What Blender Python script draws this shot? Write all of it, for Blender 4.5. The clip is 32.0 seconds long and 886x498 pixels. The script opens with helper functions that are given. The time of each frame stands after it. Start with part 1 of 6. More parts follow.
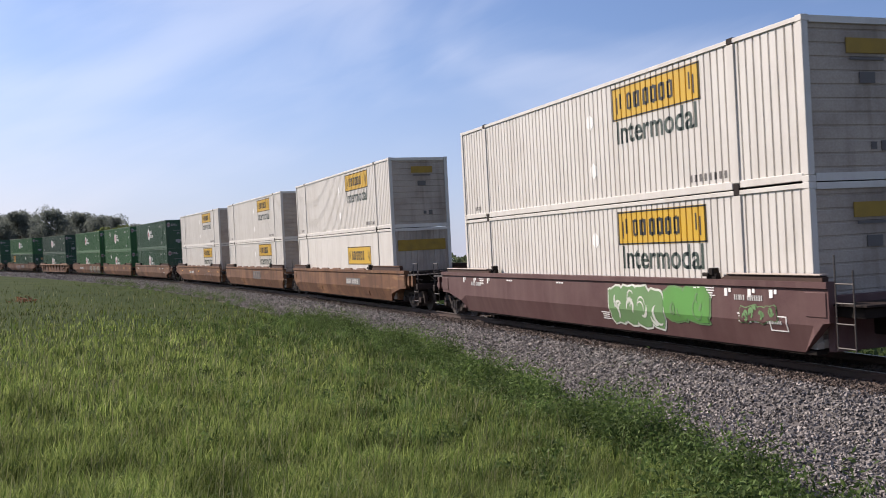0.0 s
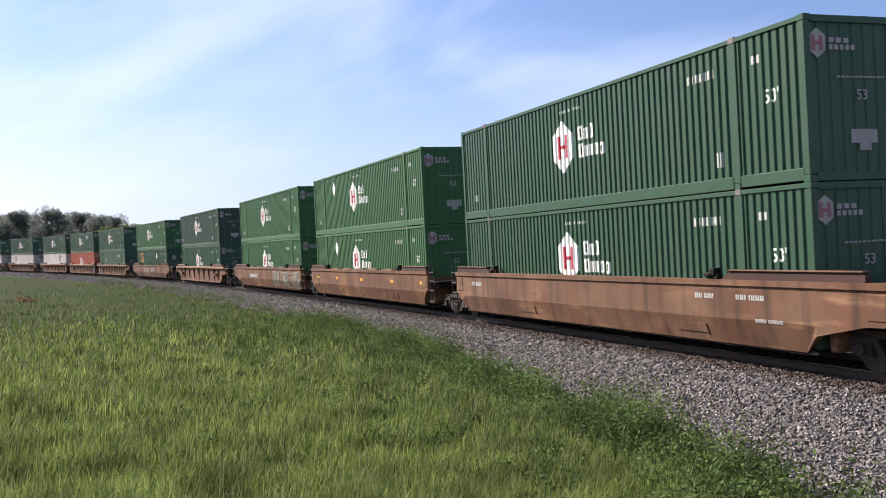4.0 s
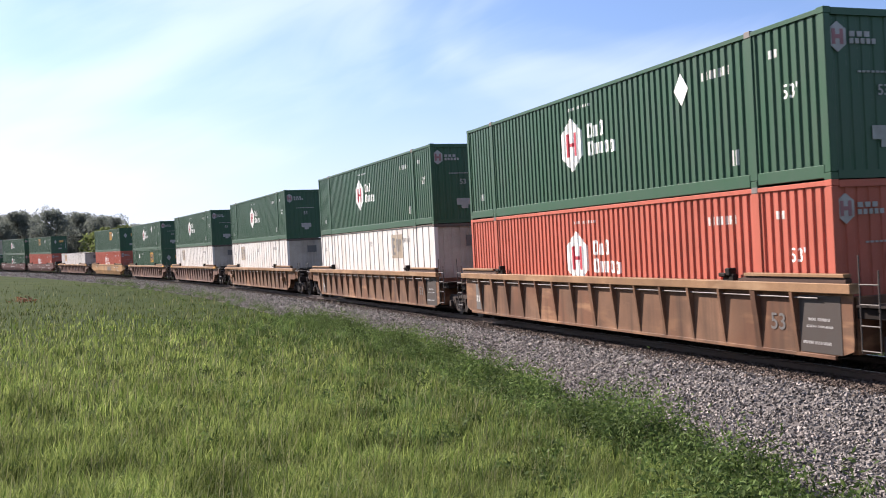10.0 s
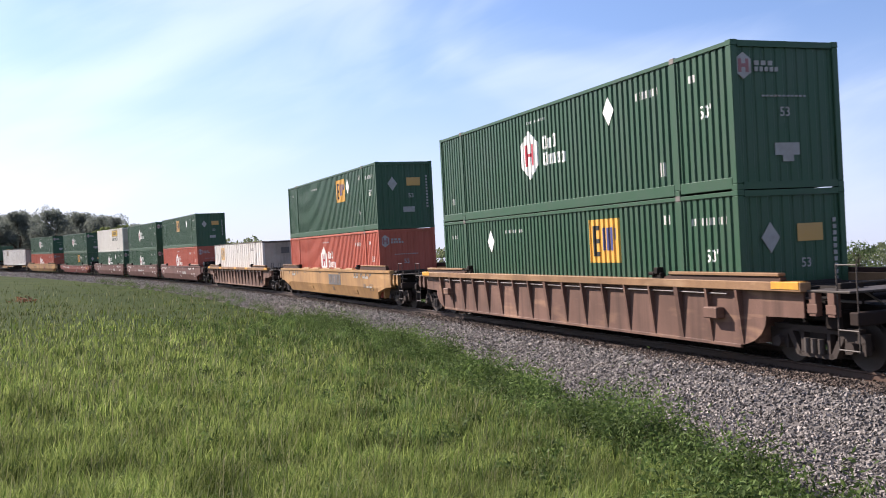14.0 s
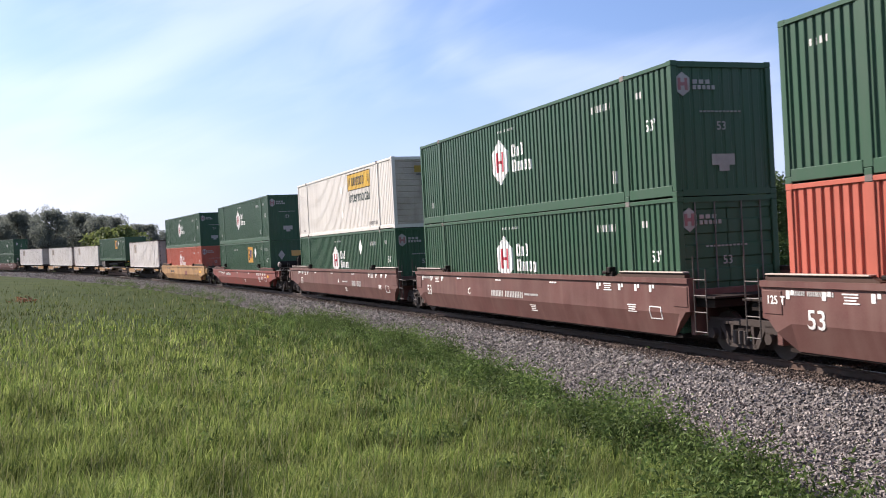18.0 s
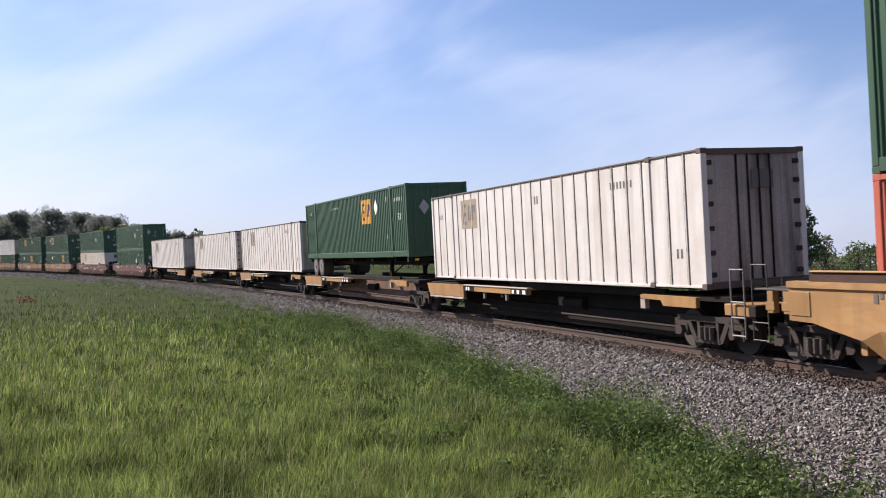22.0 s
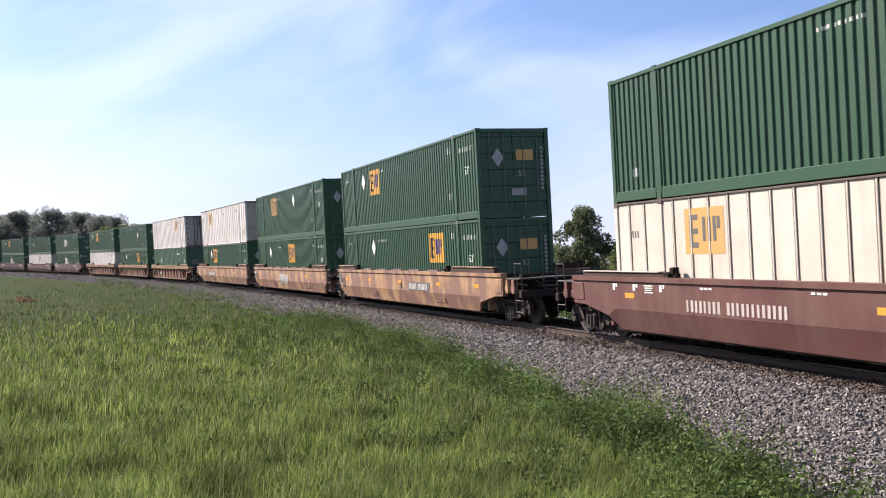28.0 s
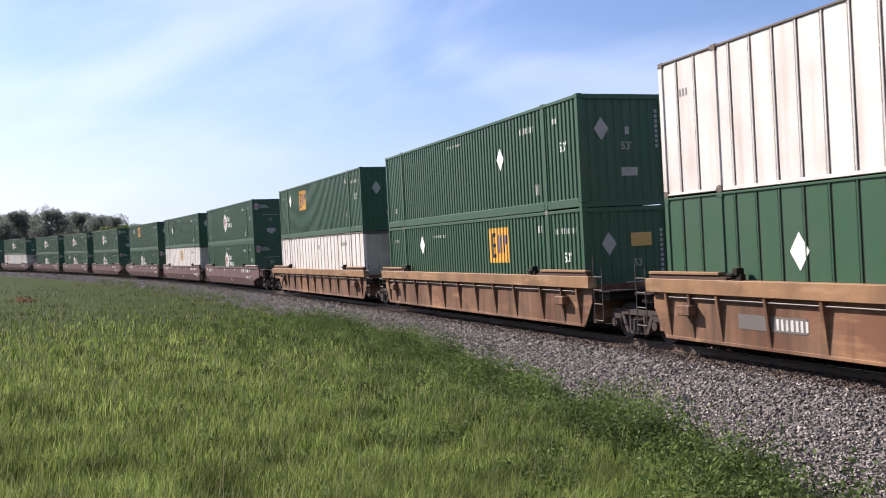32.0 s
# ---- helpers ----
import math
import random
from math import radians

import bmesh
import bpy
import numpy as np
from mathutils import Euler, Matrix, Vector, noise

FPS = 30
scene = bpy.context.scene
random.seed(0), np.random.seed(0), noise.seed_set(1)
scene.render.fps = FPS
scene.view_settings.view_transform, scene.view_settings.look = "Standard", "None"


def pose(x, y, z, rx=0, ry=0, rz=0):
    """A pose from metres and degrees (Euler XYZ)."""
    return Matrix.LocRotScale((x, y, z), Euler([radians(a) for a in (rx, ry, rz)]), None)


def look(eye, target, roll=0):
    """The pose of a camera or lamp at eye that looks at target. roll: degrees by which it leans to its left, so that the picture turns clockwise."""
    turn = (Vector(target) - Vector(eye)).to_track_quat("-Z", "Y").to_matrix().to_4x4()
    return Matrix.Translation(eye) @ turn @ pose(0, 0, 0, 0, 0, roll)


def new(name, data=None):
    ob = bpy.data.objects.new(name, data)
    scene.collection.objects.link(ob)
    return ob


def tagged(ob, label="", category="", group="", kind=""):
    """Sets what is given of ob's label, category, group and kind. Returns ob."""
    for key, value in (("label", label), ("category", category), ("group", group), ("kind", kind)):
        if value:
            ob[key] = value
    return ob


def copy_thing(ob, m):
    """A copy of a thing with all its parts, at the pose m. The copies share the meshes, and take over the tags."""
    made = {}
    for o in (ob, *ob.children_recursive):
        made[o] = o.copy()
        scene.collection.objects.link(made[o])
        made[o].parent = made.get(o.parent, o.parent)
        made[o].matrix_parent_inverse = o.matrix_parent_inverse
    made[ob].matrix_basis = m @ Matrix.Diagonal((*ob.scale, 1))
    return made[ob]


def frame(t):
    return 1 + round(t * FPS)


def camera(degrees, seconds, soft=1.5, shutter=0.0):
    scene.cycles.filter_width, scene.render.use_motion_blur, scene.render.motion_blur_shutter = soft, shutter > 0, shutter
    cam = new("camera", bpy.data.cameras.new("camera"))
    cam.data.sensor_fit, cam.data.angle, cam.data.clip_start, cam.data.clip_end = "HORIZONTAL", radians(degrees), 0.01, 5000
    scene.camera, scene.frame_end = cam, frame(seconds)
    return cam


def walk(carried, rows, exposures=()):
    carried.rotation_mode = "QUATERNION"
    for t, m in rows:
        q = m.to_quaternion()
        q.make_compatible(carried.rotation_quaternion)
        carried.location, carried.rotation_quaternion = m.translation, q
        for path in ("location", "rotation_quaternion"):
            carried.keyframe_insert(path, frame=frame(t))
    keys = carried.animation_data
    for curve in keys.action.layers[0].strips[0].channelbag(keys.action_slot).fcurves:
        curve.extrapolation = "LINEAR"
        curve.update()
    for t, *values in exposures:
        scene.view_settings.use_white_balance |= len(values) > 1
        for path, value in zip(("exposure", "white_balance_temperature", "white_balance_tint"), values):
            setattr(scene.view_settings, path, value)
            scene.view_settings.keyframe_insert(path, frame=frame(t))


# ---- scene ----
# One still camera beside a curved track; a long container train rolls past.
cam = camera(49.92, 32.0, soft=1.0, shutter=0.04)
EYE = 1.740
STAND = look((0, 0, EYE), (0, 100, EYE + 1.4361), 0.295)
walk(cam, [(0.0, STAND), (32.0, STAND)],
     exposures=[(t, e, 6500, 16) for t, e in ((0.0, 0.76), (1.0, 0.74), (2.0, 0.70), (3.0, 0.86), (6.0, 1.52), (7.0, 1.54), (9.0, 1.50), (11.0, 1.18), (13.0, 1.14), (14.0, 1.26), (17.0, 1.18), (19.0, 1.22), (20.0, 1.16), (22.0, 0.96), (23.0, 0.96), (24.0, 0.70), (25.0, 0.70), (28.0, 1.22), (29.0, 1.38), (30.0, 1.26), (31.0, 1.02), (32.0, 1.12))])

# ---- world and sun ----
SUN_AZ, SUN_EL = 304.0, 34.0          # compass degrees from +y towards +x, and height
world = bpy.data.worlds.new("sky")
scene.world = world
world.use_nodes = True
wn, wl = world.node_tree.nodes, world.node_tree.links
wn.clear()
w_out, w_bg = wn.new("ShaderNodeOutputWorld"), wn.new("ShaderNodeBackground")
sky = wn.new("ShaderNodeTexSky")
sky.sky_type, sky.sun_disc = "NISHITA", False
sky.sun_elevation, sky.sun_rotation = radians(SUN_EL), radians(SUN_AZ)
sky.air_density, sky.dust_density, sky.ozone_density, sky.altitude = 1.0, 0.8, 2.6, 100
w_co = wn.new("ShaderNodeTexCoord")
def sky_noise(turn, size, scale, detail, rough, warp):
    """Noise over the dome, drawn out along a tilted line."""
    mp, no = wn.new("ShaderNodeMapping"), wn.new("ShaderNodeTexNoise")
    mp.vector_type = "TEXTURE"
    mp.inputs["Rotation"].default_value, mp.inputs["Scale"].default_value = turn, size
    no.inputs["Scale"].default_value, no.inputs["Detail"].default_value = scale, detail
    no.inputs["Roughness"].default_value, no.inputs["Distortion"].default_value = rough, warp
    wl.new(w_co.outputs["Generated"], mp.inputs["Vector"])
    wl.new(mp.outputs["Vector"], no.inputs["Vector"])
    return no.outputs["Fac"]


# soft banks of thin cloud, combed into fibres that climb to the east
w_bank = sky_noise((0, radians(-17), radians(8)), (0.62, 0.8, 0.28), 1.9, 3, 0.45, 0.5)
w_fibre = sky_noise((0, radians(-24), radians(14)), (0.9, 1.0, 0.16), 2.6, 8, 0.58, 0.6)
w_both = wn.new("ShaderNodeMath")
w_both.operation, w_both.inputs[1].default_value = "MULTIPLY_ADD", 0.34
wl.new(w_fibre, w_both.inputs[0])
wl.new(w_bank, w_both.inputs[2])
w_ramp = wn.new("ShaderNodeValToRGB")
w_ramp.color_ramp.interpolation = "EASE"
w_ramp.color_ramp.elements[0].position, w_ramp.color_ramp.elements[1].position = 0.54, 0.86
w_ramp.color_ramp.elements[0].color = (0.10, 0.10, 0.10, 1)
w_ramp.color_ramp.elements[1].color = (0.80, 0.80, 0.80, 1)
w_mix = wn.new("ShaderNodeMixRGB")
wl.new(w_both.outputs[0], w_ramp.inputs["Fac"])
wl.new(w_ramp.outputs["Color"], w_mix.inputs["Fac"])
w_blue = wn.new("ShaderNodeMixRGB")
w_blue.blend_type = "MULTIPLY"
w_blue.inputs["Fac"].default_value, w_blue.inputs["Color2"].default_value = 1.0, (0.96, 1.08, 1.32, 1)
wl.new(sky.outputs["Color"], w_blue.inputs["Color1"])
wl.new(w_blue.outputs["Color"], w_mix.inputs["Color1"])
w_cirrus = wn.new("ShaderNodeMixRGB")          # thin cloud: paler than the sky behind it and brighter towards the sun
w_cirrus.inputs["Fac"].default_value, w_cirrus.inputs["Color2"].default_value = 0.45, (7.7, 8.1, 9.6, 1)
w_gain = wn.new("ShaderNodeMixRGB")
w_gain.blend_type = "MULTIPLY"
w_gain.inputs["Fac"].default_value, w_gain.inputs["Color2"].default_value = 1.0, (1.65, 1.45, 1.25, 1)
wl.new(w_blue.outputs["Color"], w_gain.inputs["Color1"])
wl.new(w_gain.outputs["Color"], w_cirrus.inputs["Color1"])
wl.new(w_cirrus.outputs["Color"], w_mix.inputs["Color2"])
w_up, w_low, w_haze = wn.new("ShaderNodeSeparateXYZ"), wn.new("ShaderNodeMapRange"), wn.new("ShaderNodeMixRGB")
w_low.interpolation_type = "SMOOTHSTEP"
w_low.inputs["From Min"].default_value, w_low.inputs["From Max"].default_value = 0.0, 0.26
w_low.inputs["To Min"].default_value, w_low.inputs["To Max"].default_value = 0.55, 0.0
w_haze.inputs["Color2"].default_value = (6.1, 6.7, 9.2, 1)          # pale haze all round the horizon
wl.new(w_co.outputs["Generated"], w_up.inputs[0])
wl.new(w_up.outputs["Z"], w_low.inputs["Value"])
wl.new(w_low.outputs["Result"], w_haze.inputs["Fac"])
wl.new(w_mix.outputs["Color"], w_haze.inputs["Color1"])
wl.new(w_haze.outputs["Color"], w_bg.inputs["Color"])
w_bg.inputs["Strength"].default_value = 0.054
wl.new(w_bg.outputs["Background"], w_out.inputs["Surface"])

sun_data = bpy.data.lights.new("sun", "SUN")
sun_data.energy, sun_data.angle, sun_data.color = 5.0, radians(0.55), (1.0, 0.92, 0.82)
sun = new("sun", sun_data)
sa, se = radians(SUN_AZ), radians(SUN_EL)
sun.matrix_world = look((0, 0, 60), (-100 * math.sin(sa) * math.cos(se), -100 * math.cos(sa) * math.cos(se), 60 - 100 * math.sin(se)))

# ---- materials ----
MATS = {}


def surface(name, col, rough=0.6, metal=0.0, dirt=(0.08, 0.06, 0.045), amount=0.35, scale=1.2, streak=0.0, bump=0.0, bump_scale=60.0, blocks=None, second=None, second_scale=0.5, blend=0.06, island=0.0, piece=0.0, spec=0.28, scuff=None):
    """Painted or natural surface: base colour, soft broad stains, fine grain, optional vertical streaks and a second tone in patches."""
    if name in MATS:
        return MATS[name]
    m = bpy.data.materials.new(name)
    m.use_nodes = True
    n, l = m.node_tree.nodes, m.node_tree.links
    b = n["Principled BSDF"]
    b.inputs["Roughness"].default_value, b.inputs["Metallic"].default_value = rough, metal
    b.inputs["Specular IOR Level"].default_value = spec
    co = n.new("ShaderNodeTexCoord")
    colour = None

    def noise_fac(sc, detail, lo, hi, stretch=(1, 1, 1)):
        mp = n.new("ShaderNodeMapping")
        mp.inputs["Scale"].default_value = stretch
        no = n.new("ShaderNodeTexNoise")
        no.inputs["Scale"].default_value, no.inputs["Detail"].default_value = sc, detail
        ra = n.new("ShaderNodeMapRange")
        ra.inputs["From Min"].default_value, ra.inputs["From Max"].default_value = lo, hi
        l.new(co.outputs["Object"], mp.inputs["Vector"])
        l.new(mp.outputs["Vector"], no.inputs["Vector"])
        l.new(no.outputs["Fac"], ra.inputs["Value"])
        return ra.outputs["Result"]

    def mix(fac, c1, c2, strength=1.0, kind="MIX"):
        mx = n.new("ShaderNodeMixRGB")
        mx.blend_type = kind
        if strength != 1.0:
            mu = n.new("ShaderNodeMath")
            mu.operation = "MULTIPLY"
            mu.inputs[1].default_value = strength
            l.new(fac, mu.inputs[0])
            fac = mu.outputs[0]
        l.new(fac, mx.inputs["Fac"])
        for sock, c in ((mx.inputs["Color1"], c1), (mx.inputs["Color2"], c2)):
            if isinstance(c, tuple):
                sock.default_value = (*c, 1)
            else:
                l.new(c, sock)
        return mx.outputs["Color"]

    colour = tuple(col)
    if second:
        colour = mix(noise_fac(second_scale, 5, 0.5 - blend, 0.5 + blend), colour, tuple(second))
    if blocks:
        colour = mix(noise_fac(1.15, 2, 0.45, 0.55, (1.35, 1.0, 0.8)), colour, tuple(blocks), 0.88)
    if amount:
        colour = mix(noise_fac(scale, 8, 0.42, 0.78), colour, tuple(dirt), amount)
        colour = mix(noise_fac(scale * 28, 4, 0.35, 0.75), colour, tuple(dirt), amount * 0.4)
    if scuff:
        colour = mix(noise_fac(1.0, 7, 0.56, 0.66, (0.55, 1.0, 2.6)), colour, tuple(scuff), 0.8)
        colour = mix(noise_fac(0.55, 4, 0.45, 0.7, (0.8, 1.0, 0.7)), colour, tuple(0.5 * c for c in col), 0.6)
    if streak:
        colour = mix(noise_fac(1.0, 6, 0.48, 0.75, (3.2, 3.2, 0.22)), colour, tuple(dirt), streak)
    for kind, amt in (("island", island), ("piece", piece)):
        if amt:
            src = n.new("ShaderNodeNewGeometry").outputs["Random Per Island"] if kind == "island" else n.new("ShaderNodeObjectInfo").outputs["Random"]
            hs = n.new("ShaderNodeHueSaturation")
            ra = n.new("ShaderNodeMapRange")
            ra.inputs["To Min"].default_value, ra.inputs["To Max"].default_value = 1 - amt, 1 + amt
            l.new(src, ra.inputs["Value"])
            l.new(ra.outputs["Result"], hs.inputs["Value"])
            if isinstance(colour, tuple):
                hs.inputs["Color"].default_value = (*colour, 1)
            else:
                l.new(colour, hs.inputs["Color"])
            colour = hs.outputs["Color"]
    if isinstance(colour, tuple):
        b.inputs["Base Color"].default_value = (*colour, 1)
    else:
        l.new(colour, b.inputs["Base Color"])
    if bump:
        no = n.new("ShaderNodeTexNoise")
        no.inputs["Scale"].default_value, no.inputs["Detail"].default_value = bump_scale, 5
        bu = n.new("ShaderNodeBump")
        bu.inputs["Strength"].default_value, bu.inputs["Distance"].default_value = bump, 0.02
        l.new(co.outputs["Object"], no.inputs["Vector"])
        l.new(no.outputs["Fac"], bu.inputs["Height"])
        l.new(bu.outputs["Normal"], b.inputs["Normal"])
    MATS[name] = m
    return m


def foliage(name, col, col2, trans=0.35, low=0.55, patch=0.42):
    """Leaves: two tones by island, some light let through."""
    m = bpy.data.materials.new(name)
    m.use_nodes = True
    n, l = m.node_tree.nodes, m.node_tree.links
    b = n["Principled BSDF"]
    b.inputs["Roughness"].default_value = 0.7
    b.inputs["Specular IOR Level"].default_value = 0.115
    geo = n.new("ShaderNodeNewGeometry")
    mx = n.new("ShaderNodeMixRGB")
    mx.inputs["Color1"].default_value, mx.inputs["Color2"].default_value = (*col, 1), (*col2, 1)
    l.new(geo.outputs["Random Per Island"], mx.inputs["Fac"])
    co, no = n.new("ShaderNodeTexCoord"), n.new("ShaderNodeTexNoise")
    no.inputs["Scale"].default_value, no.inputs["Detail"].default_value = patch, 6
    ra = n.new("ShaderNodeMapRange")
    ra.inputs["From Min"].default_value, ra.inputs["From Max"].default_value = 0.33, 0.67
    ra.inputs["To Min"].default_value, ra.inputs["To Max"].default_value = low, 2 - low
    hs = n.new("ShaderNodeHueSaturation")
    l.new(co.outputs["Object"], no.inputs["Vector"])
    l.new(no.outputs["Fac"], ra.inputs["Value"])
    l.new(ra.outputs["Result"], hs.inputs["Value"])
    l.new(mx.outputs["Color"], hs.inputs["Color"])
    l.new(hs.outputs["Color"], b.inputs["Base Color"])
    tr = n.new("ShaderNodeBsdfTranslucent")
    l.new(hs.outputs["Color"], tr.inputs["Color"])
    ms = n.new("ShaderNodeMixShader")
    ms.inputs["Fac"].default_value = trans
    l.new(b.outputs["BSDF"], ms.inputs[1])
    l.new(tr.outputs["BSDF"], ms.inputs[2])
    l.new(ms.outputs["Shader"], n["Material Output"].inputs["Surface"])
    return m


RUST = (0.10, 0.045, 0.025)
PAINT = {
    "green": surface("green_paint", (0.033, 0.083, 0.047), 0.38, dirt=(0.072, 0.088, 0.072), amount=0.3, streak=0.3, spec=0.18),
    "green_bright": surface("bright_green_paint", (0.044, 0.121, 0.048), 0.5, dirt=(0.064, 0.092, 0.060), amount=0.25, streak=0.25, spec=0.16),
    "green_faded": surface("faded_green_paint", (0.033, 0.069, 0.046), 0.55, dirt=(0.092, 0.094, 0.083), amount=0.35, streak=0.3, spec=0.15),
    "orange": surface("orange_paint", (0.414, 0.109, 0.074), 0.5, dirt=(0.202, 0.055, 0.032), amount=0.35, streak=0.35, spec=0.16),
    "cream": surface("off_white_paint", (0.584, 0.561, 0.515), 0.45, dirt=(0.313, 0.266, 0.219), amount=0.22, streak=0.3),
    "ivory": surface("ivory_panel_paint", (0.563, 0.520, 0.438), 0.45, dirt=(0.282, 0.203, 0.149), amount=0.25, streak=0.35),
    "white": surface("white_panel_paint", (0.593, 0.572, 0.543), 0.45, dirt=(0.276, 0.193, 0.143), amount=0.3, streak=0.45),
    "brown": surface("brown_car_paint", (0.158, 0.075, 0.043), 0.65, dirt=(0.046, 0.028, 0.020), amount=0.65, streak=0.8, second=(0.216, 0.120, 0.072), second_scale=0.6, scuff=(0.276, 0.152, 0.083), spec=0.16),
    "tan": surface("tan_car_paint", (0.189, 0.095, 0.049), 0.65, dirt=(0.064, 0.033, 0.022), amount=0.65, streak=0.7, second=(0.152, 0.074, 0.042), second_scale=0.5, scuff=(0.253, 0.138, 0.066), spec=0.16),
    "purple": surface("purple_brown_car_paint", (0.082, 0.037, 0.036), 0.6, dirt=(0.132, 0.079, 0.069), amount=0.55, streak=0.5, second=(0.069, 0.029, 0.029), second_scale=0.9),
    "maroon": surface("maroon_car_paint", (0.112, 0.046, 0.040), 0.55, dirt=(0.161, 0.097, 0.079), amount=0.5, streak=0.5, second=(0.092, 0.038, 0.033), second_scale=0.8, spec=0.2),
    "red": surface("red_oxide_car_paint", (0.197, 0.036, 0.027), 0.55, dirt=(0.132, 0.060, 0.050), amount=0.45, streak=0.5, second=(0.170, 0.040, 0.031), second_scale=0.7),
    "yellow": surface("yellow_car_paint", (0.386, 0.216, 0.083), 0.55, dirt=(0.156, 0.083, 0.046), amount=0.5, streak=0.5, scuff=(0.432, 0.258, 0.110)),
    "patchy": surface("patchy_tan_car_paint", (0.430, 0.270, 0.145), 0.62, dirt=(0.190, 0.115, 0.080), amount=0.45, streak=0.4, blocks=(0.185, 0.105, 0.088), second=(0.335, 0.195, 0.108), second_scale=1.4, blend=0.1, spec=0.16),
    "chord": surface("worn_chord_paint", (0.276, 0.161, 0.085), 0.6, dirt=(0.097, 0.051, 0.034), amount=0.65, streak=0.2, scuff=(0.368, 0.239, 0.138), spec=0.15),
    # end-wall paints: grime stains, with the base also darkened for the ends' shade
    "grimy_shaded_cream": surface("grimy_shaded_cream_paint", (0.43, 0.375, 0.315), 0.65, dirt=(0.14, 0.105, 0.085), amount=0.7, scale=0.9, streak=0.6, spec=0.10),
    "grimy_shaded": surface("grimy_shaded_white_paint", (0.36, 0.325, 0.30), 0.75, dirt=(0.035, 0.025, 0.022), amount=0.6, scale=0.7, streak=0.95, spec=0.08),
    "rusty_edge": surface("rust_stained_edge_paint", (0.092, 0.078, 0.069), 0.7, dirt=(0.092, 0.046, 0.032), amount=0.7, scale=2.5, streak=0.4),
    "umber": surface("umber_car_paint", (0.172, 0.098, 0.074), 0.65, dirt=(0.060, 0.036, 0.029), amount=0.6, streak=0.8, scuff=(0.27, 0.16, 0.105), spec=0.15),
    "ochre": surface("ochre_car_paint", (0.340, 0.189, 0.064), 0.6, dirt=(0.129, 0.064, 0.041), amount=0.45, streak=0.4),
}
M_DARK = surface("blackened_steel", (0.014, 0.012, 0.011), 0.75, 0.0, dirt=(0.035, 0.023, 0.018), amount=0.45, spec=0.08)
M_WHEEL = surface("worn_wheel_steel", (0.075, 0.063, 0.056), 0.6, 0.2, dirt=(0.03, 0.022, 0.018), amount=0.8)
M_FRAME = surface("greasy_cast_steel", (0.018, 0.015, 0.014), 0.75, 0.0, dirt=(0.045, 0.027, 0.020), amount=0.5, spec=0.10)
M_GALV = surface("grey_grating_steel", (0.17, 0.155, 0.145), 0.6, 0.1, dirt=(0.07, 0.045, 0.036), amount=0.7)
M_WORN = surface("pale_worn_edge", (0.386, 0.331, 0.285), 0.6, dirt=(0.184, 0.110, 0.083), amount=0.5)
M_WHITE = surface("white_lettering", (0.80, 0.79, 0.75), 0.5, amount=0.15)
M_SOFT = surface("softened_white_lettering", (0.52, 0.51, 0.48), 0.55, amount=0.3, scale=6)
# white lowered so that the end markings carry the shade of the end walls
M_ENDWHITE = surface("dimmed_white_marking", (0.36, 0.35, 0.34), 0.6, amount=0.4, scale=4)
M_ENDPINK = surface("faded_red_marking", (0.30, 0.13, 0.14), 0.6, amount=0.3, scale=4)
M_GRAB = surface("dull_grab_iron_steel", (0.055, 0.048, 0.043), 0.6, 0.1, dirt=(0.05, 0.033, 0.026), amount=0.6)
M_BLACK = surface("black_lettering", (0.02, 0.022, 0.024), 0.5, amount=0.1)
M_INK = surface("dark_green_lettering", (0.045, 0.065, 0.055), 0.5, amount=0.15)
M_SIGN = surface("yellow_sign_paint", (0.534, 0.331, 0.032), 0.45, dirt=(0.368, 0.230, 0.074), amount=0.25)
M_ENDSIGN = surface("grimy_yellow_sign_paint", (0.33, 0.21, 0.03), 0.6, dirt=(0.12, 0.08, 0.03), amount=0.5, scale=3)
M_LOGO = surface("orange_logo_paint", (0.662, 0.359, 0.060), 0.45, dirt=(0.368, 0.202, 0.074), amount=0.25)
M_FADED = surface("faded_logo_paint", (0.50, 0.29, 0.085), 0.5, dirt=(0.42, 0.30, 0.2), amount=0.4)
M_BLUE = surface("blue_lettering", (0.045, 0.06, 0.20), 0.5, amount=0.15)
M_GREYINK = surface("grey_lettering", (0.115, 0.107, 0.102), 0.55, amount=0.3)
M_PALE = surface("faded_pale_lettering", (0.46, 0.40, 0.35), 0.55, amount=0.35)
M_SEAM = surface("rusty_seam", (0.034, 0.027, 0.023), 0.8, dirt=(0.10, 0.065, 0.05), amount=0.35, spec=0.1)
M_OLDTAN = surface("sun_bleached_badge_paint", (0.30, 0.245, 0.175), 0.6, dirt=(0.16, 0.11, 0.09), amount=0.5)
M_REDINK = surface("red_lettering", (0.40, 0.03, 0.05), 0.5, amount=0.15)
M_REFL = surface("yellow_reflector", (0.85, 0.48, 0.03), 0.35, amount=0.15)
# container guides: a darker brown than the car sides below them
M_GUIDE = surface("dark_brown_steel", (0.048, 0.028, 0.022), 0.7, dirt=(0.09, 0.05, 0.035), amount=0.5, spec=0.12)
M_TRUCK = surface("dusty_cast_steel", (0.055, 0.045, 0.040), 0.75, dirt=(0.035, 0.024, 0.020), amount=0.55, spec=0.12)
M_OLDREFL = surface("worn_orange_reflector", (0.62, 0.30, 0.035), 0.45, dirt=(0.30, 0.15, 0.06), amount=0.6, scale=9)
M_TYRE = surface("tyre_rubber", (0.035, 0.034, 0.033), 0.8, amount=0.3)
M_RAIL = surface("rail_steel", (0.050, 0.034, 0.026), 0.6, 0.0, dirt=RUST, amount=0.5)
